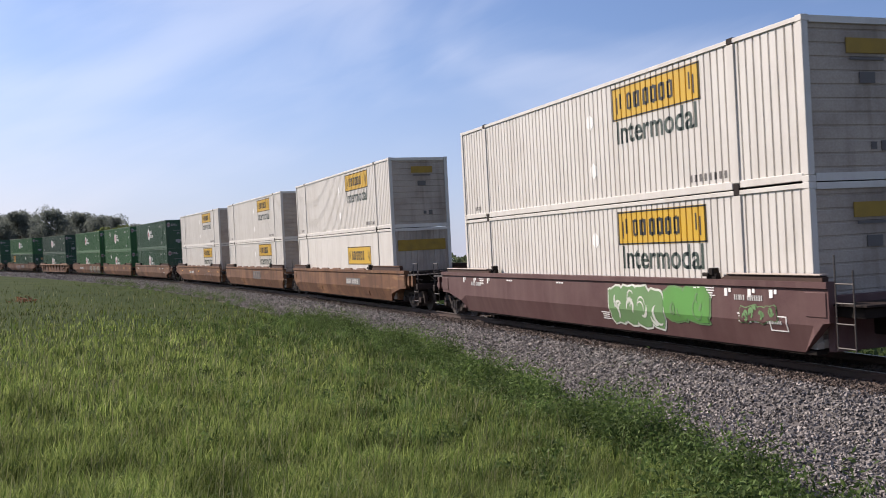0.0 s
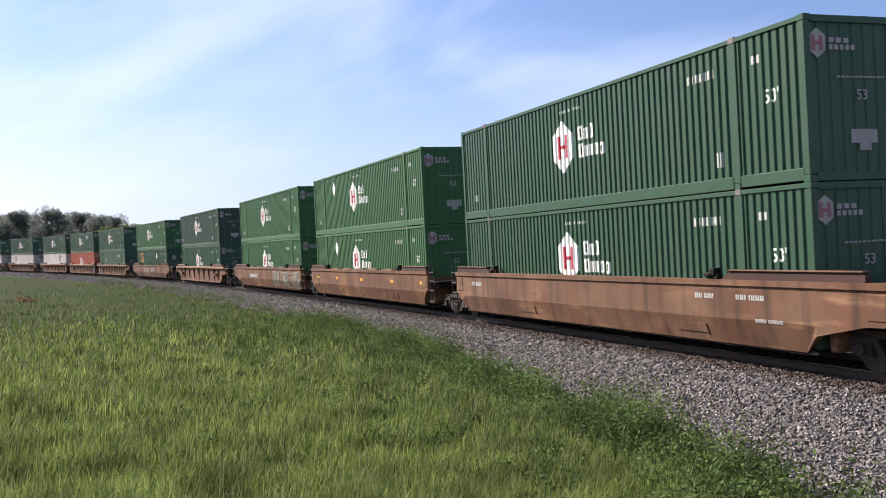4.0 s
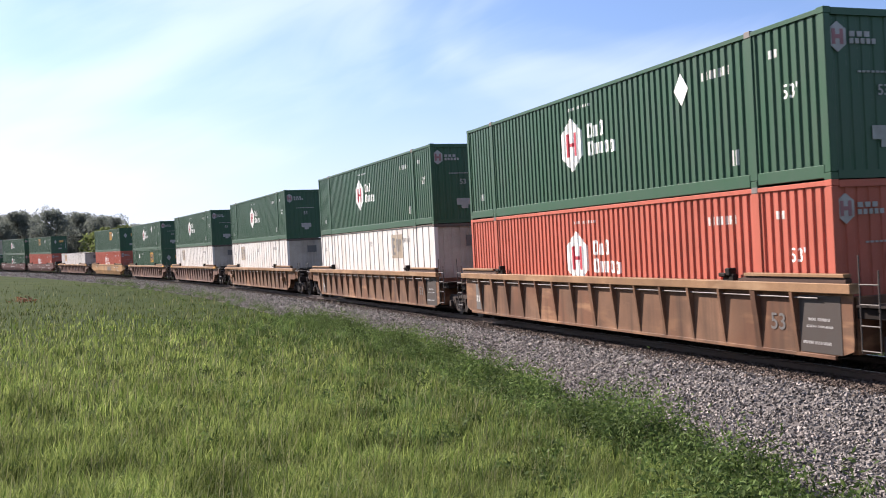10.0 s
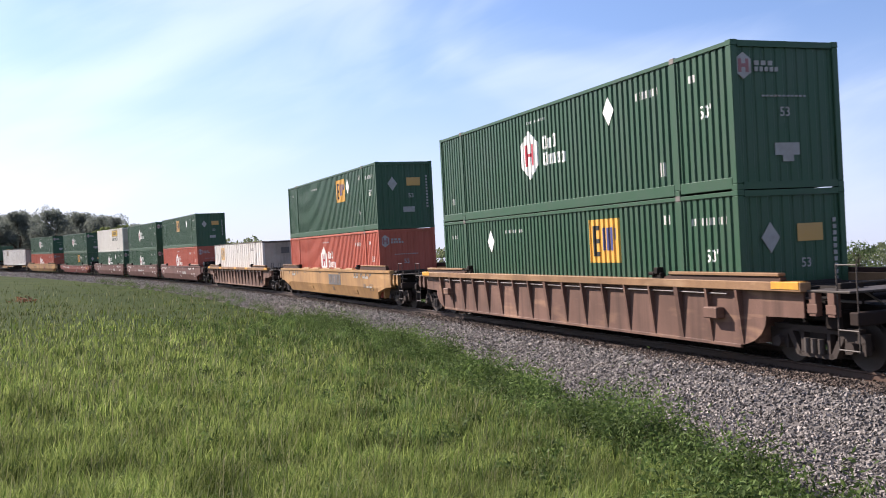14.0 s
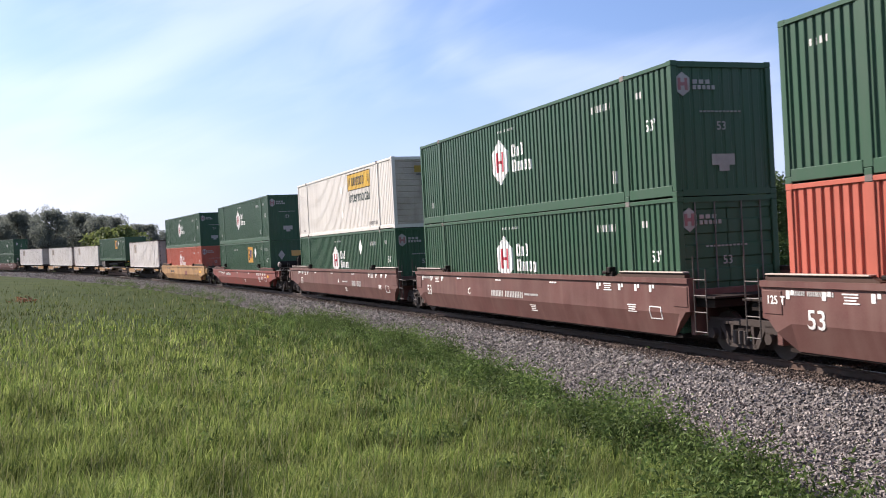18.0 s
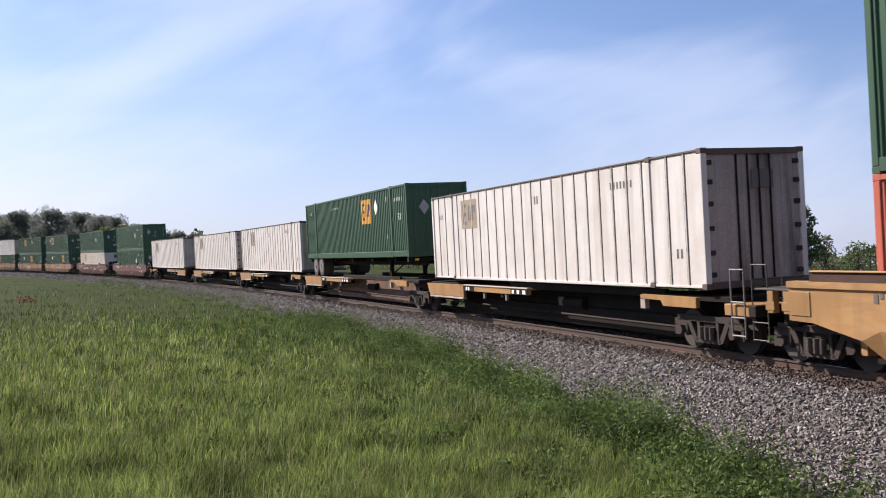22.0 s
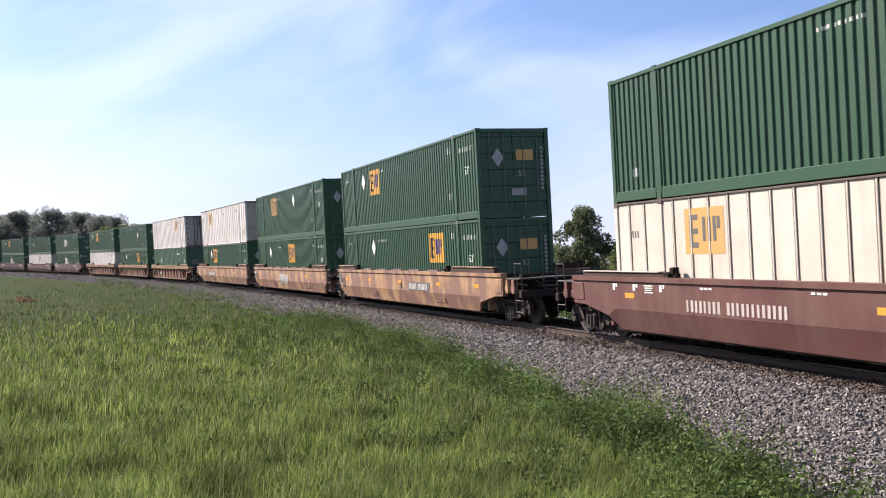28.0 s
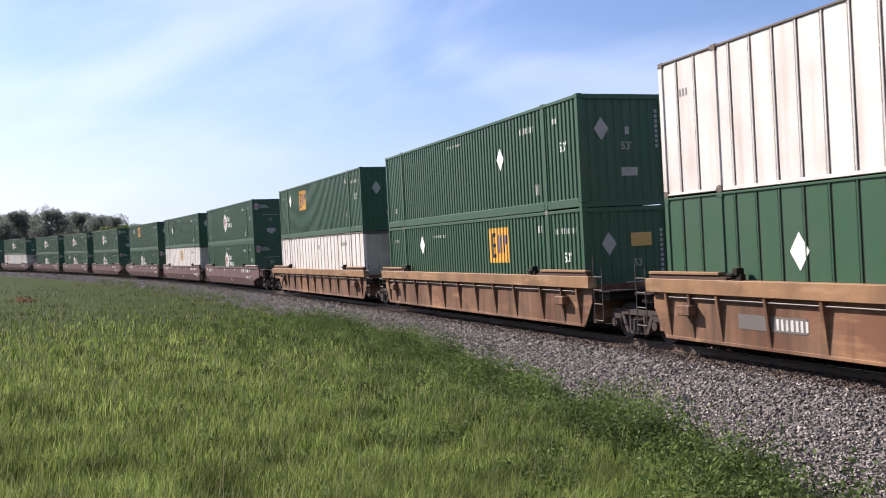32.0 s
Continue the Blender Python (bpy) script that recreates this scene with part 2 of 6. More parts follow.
M_RAILTOP = surface("polished_rail_head", (0.42, 0.40, 0.38), 0.35, 0.9, dirt=(0.3, 0.25, 0.2), amount=0.2)
M_TIE = surface("weathered_timber", (0.050, 0.036, 0.027), 0.85, dirt=(0.11, 0.08, 0.06), amount=0.5, bump=0.5, bump_scale=30, piece=0.25)
M_STONE = surface("ballast_stone", (0.207, 0.186, 0.169), 0.8, dirt=(0.079, 0.065, 0.063), amount=0.4, scale=3, island=0.7)
M_STAINED = surface("rust_stained_ballast_stone", (0.109, 0.081, 0.064), 0.85, dirt=(0.046, 0.031, 0.025), amount=0.5, scale=3, island=0.6)
M_BED = surface("ballast_bed", (0.109, 0.098, 0.093), 0.9, dirt=(0.046, 0.040, 0.039), amount=0.55, scale=9, bump=1.0, bump_scale=22)
M_SOIL = surface("grassy_ground", (0.026, 0.041, 0.011), 0.95, dirt=(0.022, 0.031, 0.008), amount=0.6, scale=0.35, second=(0.036, 0.050, 0.014), second_scale=0.12, bump=0.8, bump_scale=9, spec=0.03)
M_BARK = surface("bark", (0.07, 0.055, 0.04), 0.9, amount=0.4, bump=0.8, bump_scale=14)
M_POLE = surface("grey_timber_pole", (0.10, 0.085, 0.07), 0.9, amount=0.4)
M_GRASS = foliage("grass_blade", (0.054, 0.093, 0.018), (0.228, 0.268, 0.084), 0.43, 0.46, 1.1)
M_STRAW = foliage("pale_grass_stem", (0.197, 0.203, 0.092), (0.263, 0.249, 0.144), 0.3)
M_WEED = foliage("weed_leaf", (0.040, 0.073, 0.019), (0.130, 0.180, 0.057), 0.36, 0.42, 1.3)
M_GRASS_FAR = foliage("short_olive_grass", (0.034, 0.050, 0.012), (0.082, 0.098, 0.028), 0.4, 0.35, 0.22)
# distance haze is mixed into this leaf colour: paler and greyer than the leaves
M_LEAF_WOOD = foliage("haze_paled_wood_leaf", (0.125, 0.140, 0.125), (0.160, 0.178, 0.150), 0.55, 0.8)
M_DOCK = foliage("red_weed_leaf", (0.130, 0.066, 0.036), (0.175, 0.088, 0.048), 0.3)
M_LEAF = foliage("tree_leaf", (0.053, 0.085, 0.029), (0.103, 0.143, 0.052), 0.4)
M_LEAF_DARK = foliage("dark_tree_leaf", (0.078, 0.099, 0.053), (0.138, 0.156, 0.081), 0.42)
M_LEAF_LIGHT = foliage("light_tree_leaf", (0.106, 0.138, 0.046), (0.156, 0.184, 0.069), 0.4)

# ---- mesh helpers ----
SMALL_JOINED = {"serial_marking", "end_marking", "marking", "scroll", "badge_figure", "badge_mark", "mark", "length_mark", "notice"}


def part(name, bm, material, parent=None, label=""):
    """Links a bmesh (or a mesh made before) as one mesh object under a thing or part."""
    if isinstance(bm, bpy.types.Mesh):
        me = bm
    else:
        me = bpy.data.meshes.new(name)
        bm.normal_update()
        bm.to_mesh(me)
        bm.free()
        me.materials.append(material)
    ob = new(name, me)
    ob.parent = parent
    if label:
        tagged(ob, label)
    if name in SMALL_JOINED:
        tagged(ob, kind="stuff")
    return ob


def box(bm, x0, x1, y0, y1, z0, z1):
    v = [bm.verts.new(p) for p in ((x0, y0, z0), (x1, y0, z0), (x1, y1, z0), (x0, y1, z0), (x0, y0, z1), (x1, y0, z1), (x1, y1, z1), (x0, y1, z1))]
    for f in ((0, 3, 2, 1), (4, 5, 6, 7), (0, 1, 5, 4), (1, 2, 6, 5), (2, 3, 7, 6), (3, 0, 4, 7)):
        bm.faces.new([v[i] for i in f])
    return v


def boxes(*rows, bevel=0.0):
    bm = bmesh.new()
    for r in rows:
        box(bm, *r)
    if bevel:
        bmesh.ops.bevel(bm, geom=bm.edges[:], offset=bevel, segments=1, affect="EDGES")
    return bm


def tube(bm, a, b, r, sides=8, r2=None):
    """A round bar from a to b."""
    a, b = Vector(a), Vector(b)
    q = (b - a).to_track_quat("Z", "Y").to_matrix()
    rings = []
    for c, rad in ((a, r), (b, r if r2 is None else r2)):
        rings.append([bm.verts.new(c + q @ Vector((rad * math.cos(k * math.tau / sides), rad * math.sin(k * math.tau / sides), 0))) for k in range(sides)])
    for k in range(sides):
        bm.faces.new((rings[0][k], rings[0][(k + 1) % sides], rings[1][(k + 1) % sides], rings[1][k]))
    bm.faces.new(rings[0][::-1])
    bm.faces.new(rings[1])


def tubes(*rows, sides=8):
    bm = bmesh.new()
    for r in rows:
        tube(bm, *r) if len(r) > 3 else tube(bm, *r, sides)
    return bm


def loft(bm, sections):
    """Closed skin through equal rings of points."""
    rings = [[bm.verts.new(p) for p in s] for s in sections]
    n = len(rings[0])
    for r0, r1 in zip(rings, rings[1:]):
        for k in range(n):
            bm.faces.new((r0[k], r0[(k + 1) % n], r1[(k + 1) % n], r1[k]))
    bm.faces.new(rings[0][::-1])
    bm.faces.new(rings[-1])
    return bm


def plate(bm, outline, y0, y1):
    """Flat outline of (x, z) given a thickness from y0 to y1."""
    a = [bm.verts.new((x, y0, z)) for x, z in outline]
    b = [bm.verts.new((x, y1, z)) for x, z in outline]
    n = len(a)
    for k in range(n):
        bm.faces.new((a[k], b[k], b[(k + 1) % n], a[(k + 1) % n]))
    bm.faces.new(a)
    bm.faces.new(b[::-1])
    bmesh.ops.recalc_face_normals(bm, faces=bm.faces)
    return bm


def block_mesh(name, verts, per_face, material, smooth=False):
    """Fast mesh from numpy: verts (n, 3) and faces (m, k)."""
    me = bpy.data.meshes.new(name)
    per_face = np.asarray(per_face, np.int32)
    m, k = per_face.shape
    me.vertices.add(len(verts))
    me.vertices.foreach_set("co", np.asarray(verts, np.float32).ravel())
    me.loops.add(m * k)
    me.loops.foreach_set("vertex_index", per_face.ravel())
    me.polygons.add(m)
    me.polygons.foreach_set("loop_start", np.arange(0, m * k, k, dtype=np.int32))
    me.polygons.foreach_set("loop_total", np.full(m, k, np.int32))
    me.update(calc_edges=True)
    if not smooth:
        me.shade_flat()
    me.materials.append(material)
    return me


TEXTS = {}


def letters(txt, size, bold=0.0):
    """Flat bmesh of a word in the XZ plane, centred, read from -Y."""
    if (txt, size, bold) not in TEXTS:
        cu = bpy.data.curves.new("letters", "FONT")
        cu.body, cu.size, cu.align_x, cu.align_y, cu.offset = txt, size, "CENTER", "CENTER", bold
        cu.resolution_u = 3
        ob = new("letters", cu)
        bpy.context.view_layer.update()
        me = bpy.data.meshes.new_from_object(ob.evaluated_get(bpy.context.evaluated_depsgraph_get()))
        bpy.data.objects.remove(ob)
        bpy.data.curves.remove(cu)
        TEXTS[(txt, size, bold)] = me
    bm = bmesh.new()
    bm.from_mesh(TEXTS[(txt, size, bold)])
    for v in bm.verts:
        v.co = Vector((v.co.x, 0, v.co.y))
    return bm


# ---- the line of the track ----
GRADE, CANT = -0.00162, 3.448
K0, K1 = 0.0013093, 3.8614e-06
STEP = 0.5
S_GRID = np.arange(-760, 1000.01, STEP)
kappa = np.where(S_GRID < -80, 0.0, K0 + K1 * np.clip(S_GRID, -80, 215))
kappa = np.where(S_GRID > 215, kappa * np.clip(1 - (S_GRID - 215) / 80, 0, 1), kappa)
I0 = int(np.argmin(np.abs(S_GRID)))
PSI = np.concatenate([[0], np.cumsum((kappa[1:] + kappa[:-1]) / 2 * STEP)])
PSI = PSI - PSI[I0] + 0.334976
mid = (PSI[1:] + PSI[:-1]) / 2
TX = np.concatenate([[0], np.cumsum(-np.sin(mid) * STEP)])
TY = np.concatenate([[0], np.cumsum(np.cos(mid) * STEP)])
TX, TY = TX - TX[I0] + 9.4135, TY - TY[I0] + 12.0


def on_track(s):
    return np.interp(s, S_GRID, TX), np.interp(s, S_GRID, TY), np.interp(s, S_GRID, PSI)


def beside(s, off, z):
    """World place at s along the track, off metres to the camera's side of it, z over the rail."""
    x, y, psi = on_track(s)
    return x - off * np.cos(psi), y - off * np.sin(psi), z + GRADE * np.clip(s, -200, 300)


def rolling_pose(s):
    """Pose of a car whose middle is at s: +x the way it rolls, -y the camera's side."""
    ax, ay, _ = on_track(s - 8.5)
    bx, by, _ = on_track(s + 8.5)
    rz = math.degrees(math.atan2(ay - by, ax - bx))
    return pose((ax + bx) / 2, (ay + by) / 2, GRADE * min(max(s, -200), 300), CANT, math.degrees(math.atan(GRADE)), rz)


V0, ACC = 21.7972, 0.020838


def rolled(t):
    return V0 * t + ACC * t * t / 2

# ---- ground, ballast, track ----


def edge_off(s):
    """How far from the track's middle the grass begins on the camera's side."""
    return np.interp(s, [-60, -0.4, 2.3, 7.2, 12, 20, 24, 31, 44, 64, 93, 132, 194, 300], [7.6, 6.15, 5.55, 5.3, 4.9, 3.95, 4.1, 4.0, 3.35, 2.95, 3.2, 3.4, 3.9, 4.2])


def rough_ground(x, y):
    return 0.035 * np.sin(x * 0.9 + y * 0.35) + 0.03 * np.sin(y * 1.3 - x * 0.5 + 1.0)


def nearest_s(x, y):
    s = np.zeros_like(x)
    for k in range(0, len(x), 4000):
        xx, yy = x[k:k + 4000], y[k:k + 4000]
        sub = slice(None, None, 4)
        d = (xx[:, None] - TX[None, sub]) ** 2 + (yy[:, None] - TY[None, sub]) ** 2
        s[k:k + 4000] = S_GRID[sub][np.argmin(d, 1)]
    return s


def offset_of(x, y, s):
    tx, ty, psi = on_track(s)
    return (tx - x) * np.cos(psi) + (ty - y) * np.sin(psi)


def build_ground():
    line = np.concatenate([-np.geomspace(3000, 40, 22), np.linspace(-36, 36, 37), np.geomspace(40, 3000, 22)])
    gx, gy = np.meshgrid(line, line + 20.0, indexing="ij")
    x, y = gx.ravel(), gy.ravel()
    s = nearest_s(x, y)
    z = -0.90 + GRADE * np.clip(s, -200, 300) + np.where(np.hypot(x, y) < 60, rough_ground(x, y) * 0.5, 0)
    n = len(line)
    i = np.arange(n * n).reshape(n, n)
    faces = np.stack([i[:-1, :-1], i[1:, :-1], i[1:, 1:], i[:-1, 1:]], -1).reshape(-1, 4)
    ob = new("ground", block_mesh("ground", np.stack([x, y, z], 1), faces, M_SOIL, True))
    tagged(ob, "wide green grass field running flat to the horizon", "ground", kind="structure")


def sweep(name, svals, section, material, smooth=False):
    """Skin of open cross sections section(s) -> rows of (off, z) along the track."""
    rows = []
    for s in svals:
        sec = section(s)
        rows.append(np.stack(beside(np.full(len(sec), s), sec[:, 0], sec[:, 1]), 1))
    k, n = len(rows[0]), len(rows)
    i = np.arange(n * k).reshape(n, k)
    faces = np.stack([i[:-1, :-1], i[:-1, 1:], i[1:, 1:], i[1:, :-1]], -1).reshape(-1, 4)
    me = block_mesh(name, np.concatenate(rows), faces, material)
    return me


S_LONG = np.concatenate([np.arange(-740, -60, 20.0), np.arange(-60, 240, 1.0), np.arange(240, 981, 20.0)])


def ballast_section(s):
    e = float(edge_off(s))
    return np.array([(-5.0, -1.0), (-4.2, -0.86), (-2.1, -0.13), (-1.35, -0.10), (0, -0.165), (1.35, -0.235), (1.9, -0.27), (2.3, -0.40), (min(3.1, e - 0.1), -0.72), (e + 0.22, -0.80), (e + 0.7, -1.0)])


def rail_section(mid_off):
    base = -mid_off * math.sin(radians(CANT))
    prof = [(-0.07, -0.18), (-0.07, -0.165), (-0.012, -0.14), (-0.012, -0.05), (-0.036, -0.035), (-0.036, -0.005), (-0.028, 0.0), (0.028, 0.0), (0.036, -0.005), (0.036, -0.035), (0.012, -0.05), (0.012, -0.14), (0.07, -0.165), (0.07, -0.18)]
    arr = np.array([(mid_off - o, base + z) for o, z in prof])
    return lambda s: arr


def build_track():
    tagged(new("ballast_bed", sweep("ballast_bed", S_LONG, ballast_section, M_BED)), "bed of crushed grey granite ballast under the track", "ballast", kind="structure")
    for o in (-0.7525, 0.7525):
        rail = new("rail", sweep("rail", S_LONG, rail_section(o), M_RAIL))
        base = -o * math.sin(radians(CANT))
        top = np.array([(o + 0.030, base + 0.004), (o - 0.030, base + 0.004)])
        tagged(rail, "rusty steel rail with a shiny worn head", "rail", "rails of the track")
        part("rail_head", sweep("rail_head", S_LONG, lambda s, t=top: t, M_RAILTOP), None, rail, "bright worn running surface")
    # ties: the near ones each a piece, the rest joined
    bed = new("ties")
    tagged(bed, "row of dark weathered timber ties set in ballast", "railway ties", kind="structure")
    rng = np.random.default_rng(5)
    kinds = []
    for k in range(4):
        bm = boxes((-0.115, 0.115, -1.30 - 0.05 * rng.random(), 1.30 + 0.05 * rng.random(), -0.32, -0.175), bevel=0.012)
        for v in bm.verts:
            v.co += Vector((rng.normal(0, 0.006), rng.normal(0, 0.006), rng.normal(0, 0.004)))
        ob = part("tie", bm, M_TIE)
        kinds.append(ob.data)
        bpy.data.objects.remove(ob)
    for s in np.arange(-18, 127, 0.5):
        ob = new("tie", kinds[int(rng.integers(4))])
        ob.parent = bed
        x, y, z = beside(s, 0.0, 0.0)
        ob.matrix_basis = pose(x, y, z, CANT, 0, math.degrees(on_track(s)[2]) + 270 + rng.normal(0, 0.6))
    vs, fs = [], []
    tile = np.array([(-0.115, -1.3, -0.32), (0.115, -1.3, -0.32), (0.115, 1.3, -0.32), (-0.115, 1.3, -0.32), (-0.115, -1.3, -0.175), (0.115, -1.3, -0.175), (0.115, 1.3, -0.175), (-0.115, 1.3, -0.175)])
    quad = np.array([(4, 5, 6, 7), (0, 1, 5, 4), (1, 2, 6, 5), (2, 3, 7, 6), (3, 0, 4, 7)])
    for s in np.concatenate([np.arange(-120, -18, 0.5), np.arange(127, 260, 0.5)]):
        x, y, z = beside(s, 0.0, 0.0)
        m = pose(x, y, z, CANT, 0, math.degrees(on_track(s)[2]) + 270)
        fs.append(quad + 8 * len(vs))
        vs.append(np.array([m @ Vector(p) for p in tile]))
    far = part("far_ties", block_mesh("far_ties", np.concatenate(vs), np.concatenate(fs), M_TIE), None, bed)
    tagged(far, kind="stuff")


def build_stones():
    rng = np.random.default_rng(11)
    spans = [(-6, 14, 62000, 0.0245), (14, 34, 29000, 0.028), (34, 75, 16000, 0.038), (75, 150, 12000, 0.055), (150, 235, 8000, 0.08)]
    cube = np.array([(-1, -1, -1), (1, -1, -1), (1, 1, -1), (-1, 1, -1), (-1, -1, 1), (1, -1, 1), (1, 1, 1), (-1, 1, 1)], float) * 0.62
    quad = np.array([(4, 5, 6, 7), (0, 1, 5, 4), (1, 2, 6, 5), (2, 3, 7, 6), (3, 0, 4, 7)])
    clean, stained = ([], []), ([], [])
    for s0, s1, n, size in spans:
        s = rng.uniform(s0, s1, n)
        e = edge_off(s)
        off = 0.95 + (e + 0.45 - 0.95) * rng.random(n)
        far = rng.random(n) < 0.12
        off = np.where(far, rng.uniform(-1.2, 0.95, n), off)
        z = np.empty(n)
        for k in range(n):
            sec = ballast_section(s[k])
            z[k] = np.interp(off[k], sec[:, 0], sec[:, 1])
        x, y, zz = beside(s, off, z)
        q = rng.normal(size=(n, 4))
        q /= np.linalg.norm(q, axis=1)[:, None]
        w, a, b, c = q.T
        R = np.stack([1 - 2 * (b * b + c * c), 2 * (a * b - c * w), 2 * (a * c + b * w), 2 * (a * b + c * w), 1 - 2 * (a * a + c * c), 2 * (b * c - a * w), 2 * (a * c - b * w), 2 * (b * c + a * w), 1 - 2 * (a * a + b * b)], 1).reshape(n, 3, 3)
        sc = size * rng.uniform(0.55, 1.45, (n, 1, 1)) * rng.uniform(0.7, 1.25, (n, 1, 3))
        v = (cube[None] + rng.normal(0, 0.17, (n, 8, 3))) * sc
        v = np.einsum("nij,nkj->nki", R, v) + np.stack([x, y, zz + size * 0.25], 1)[:, None]
        rusty = off + rng.normal(0, 0.16, n) < 1.72
        for (vs, fs), pick in ((clean, ~rusty), (stained, rusty)):
            m = int(pick.sum())
            fs.append((quad[None] + 8 * np.arange(m)[:, None, None]).reshape(-1, 4) + 8 * sum(len(q) for q in vs))
            vs.append(v[pick])
    for (vs, fs), name, material, label in ((clean, "ballast_stones", M_STONE, "loose crushed grey and white ballast stones on the shoulder"), (stained, "stained_ballast_stones", M_STAINED, "rust-stained brown ballast stones beside the rails")):
        ob = new(name, block_mesh(name, np.concatenate(vs).reshape(-1, 3), np.concatenate(fs), material))
        tagged(ob, label, "ballast stones", kind="stuff")


# ---- grass ----


def blades(name, x, y, z, h, w, lean, rng, material, label):
    """Bent blades: a quad and a tip each, standing at (x, y, z)."""
    n = len(x)
    az, bend_az = rng.uniform(0, math.tau, n), rng.normal(0.4, 1.8, n)
    ux, uy = np.cos(az) * w / 2, np.sin(az) * w / 2
    bx, by = np.cos(bend_az) * lean * h, np.sin(bend_az) * lean * h
    v = np.empty((n, 5, 3))
    v[:, 0] = np.stack([x - ux, y - uy, z], 1)
    v[:, 1] = np.stack([x + ux, y + uy, z], 1)
    v[:, 2] = np.stack([x + ux * 0.8 + bx * 0.35, y + uy * 0.8 + by * 0.35, z + h * 0.6], 1)
    v[:, 3] = np.stack([x - ux * 0.8 + bx * 0.35, y - uy * 0.8 + by * 0.35, z + h * 0.6], 1)
    v[:, 4] = np.stack([x + bx, y + by, z + h * np.sqrt(np.clip(1 - lean * lean * 0.6, 0.2, 1))], 1)
    i = 5 * np.arange(n)
    f = np.concatenate([np.stack([i, i + 1, i + 2], 1), np.stack([i, i + 2, i + 3], 1), np.stack([i + 3, i + 2, i + 4], 1)])
    ob = new(name, block_mesh(name, v.reshape(-1, 3), f, material))
    return tagged(ob, label, "grass", kind="stuff")


def field_points(n, rng, r0, r1, power):
    """Places on the camera's side of the track, denser near the camera."""
    u = rng.random(n)
    r = (r0 ** (1 - power) + u * (r1 ** (1 - power) - r0 ** (1 - power))) ** (1 / (1 - power))
    b = np.radians(rng.uniform(-30, 30, n))
    x, y = r * np.sin(b), r * np.cos(b)
    s = nearest_s(x, y)
    off = offset_of(x, y, s)
    wig = 0.22 * np.sin(s * 2.1) + 0.16 * np.sin(s * 5.3 + 1) + 0.12 * np.sin(s * 11.0)
    keep = off > edge_off(s) - np.clip((s - 22) / 20, 0, 1) * 0.3 + wig * np.where(s < 40, 1, 1.5) + rng.normal(0, 0.12, n)
    x, y, s, r, off = x[keep], y[keep], s[keep], r[keep], off[keep]
    z = -0.92 + GRADE * np.clip(s, -200, 300) + rough_ground(x, y) * np.where(r < 60, 0.5, 0)
    return x, y, z, r, off - edge_off(s)


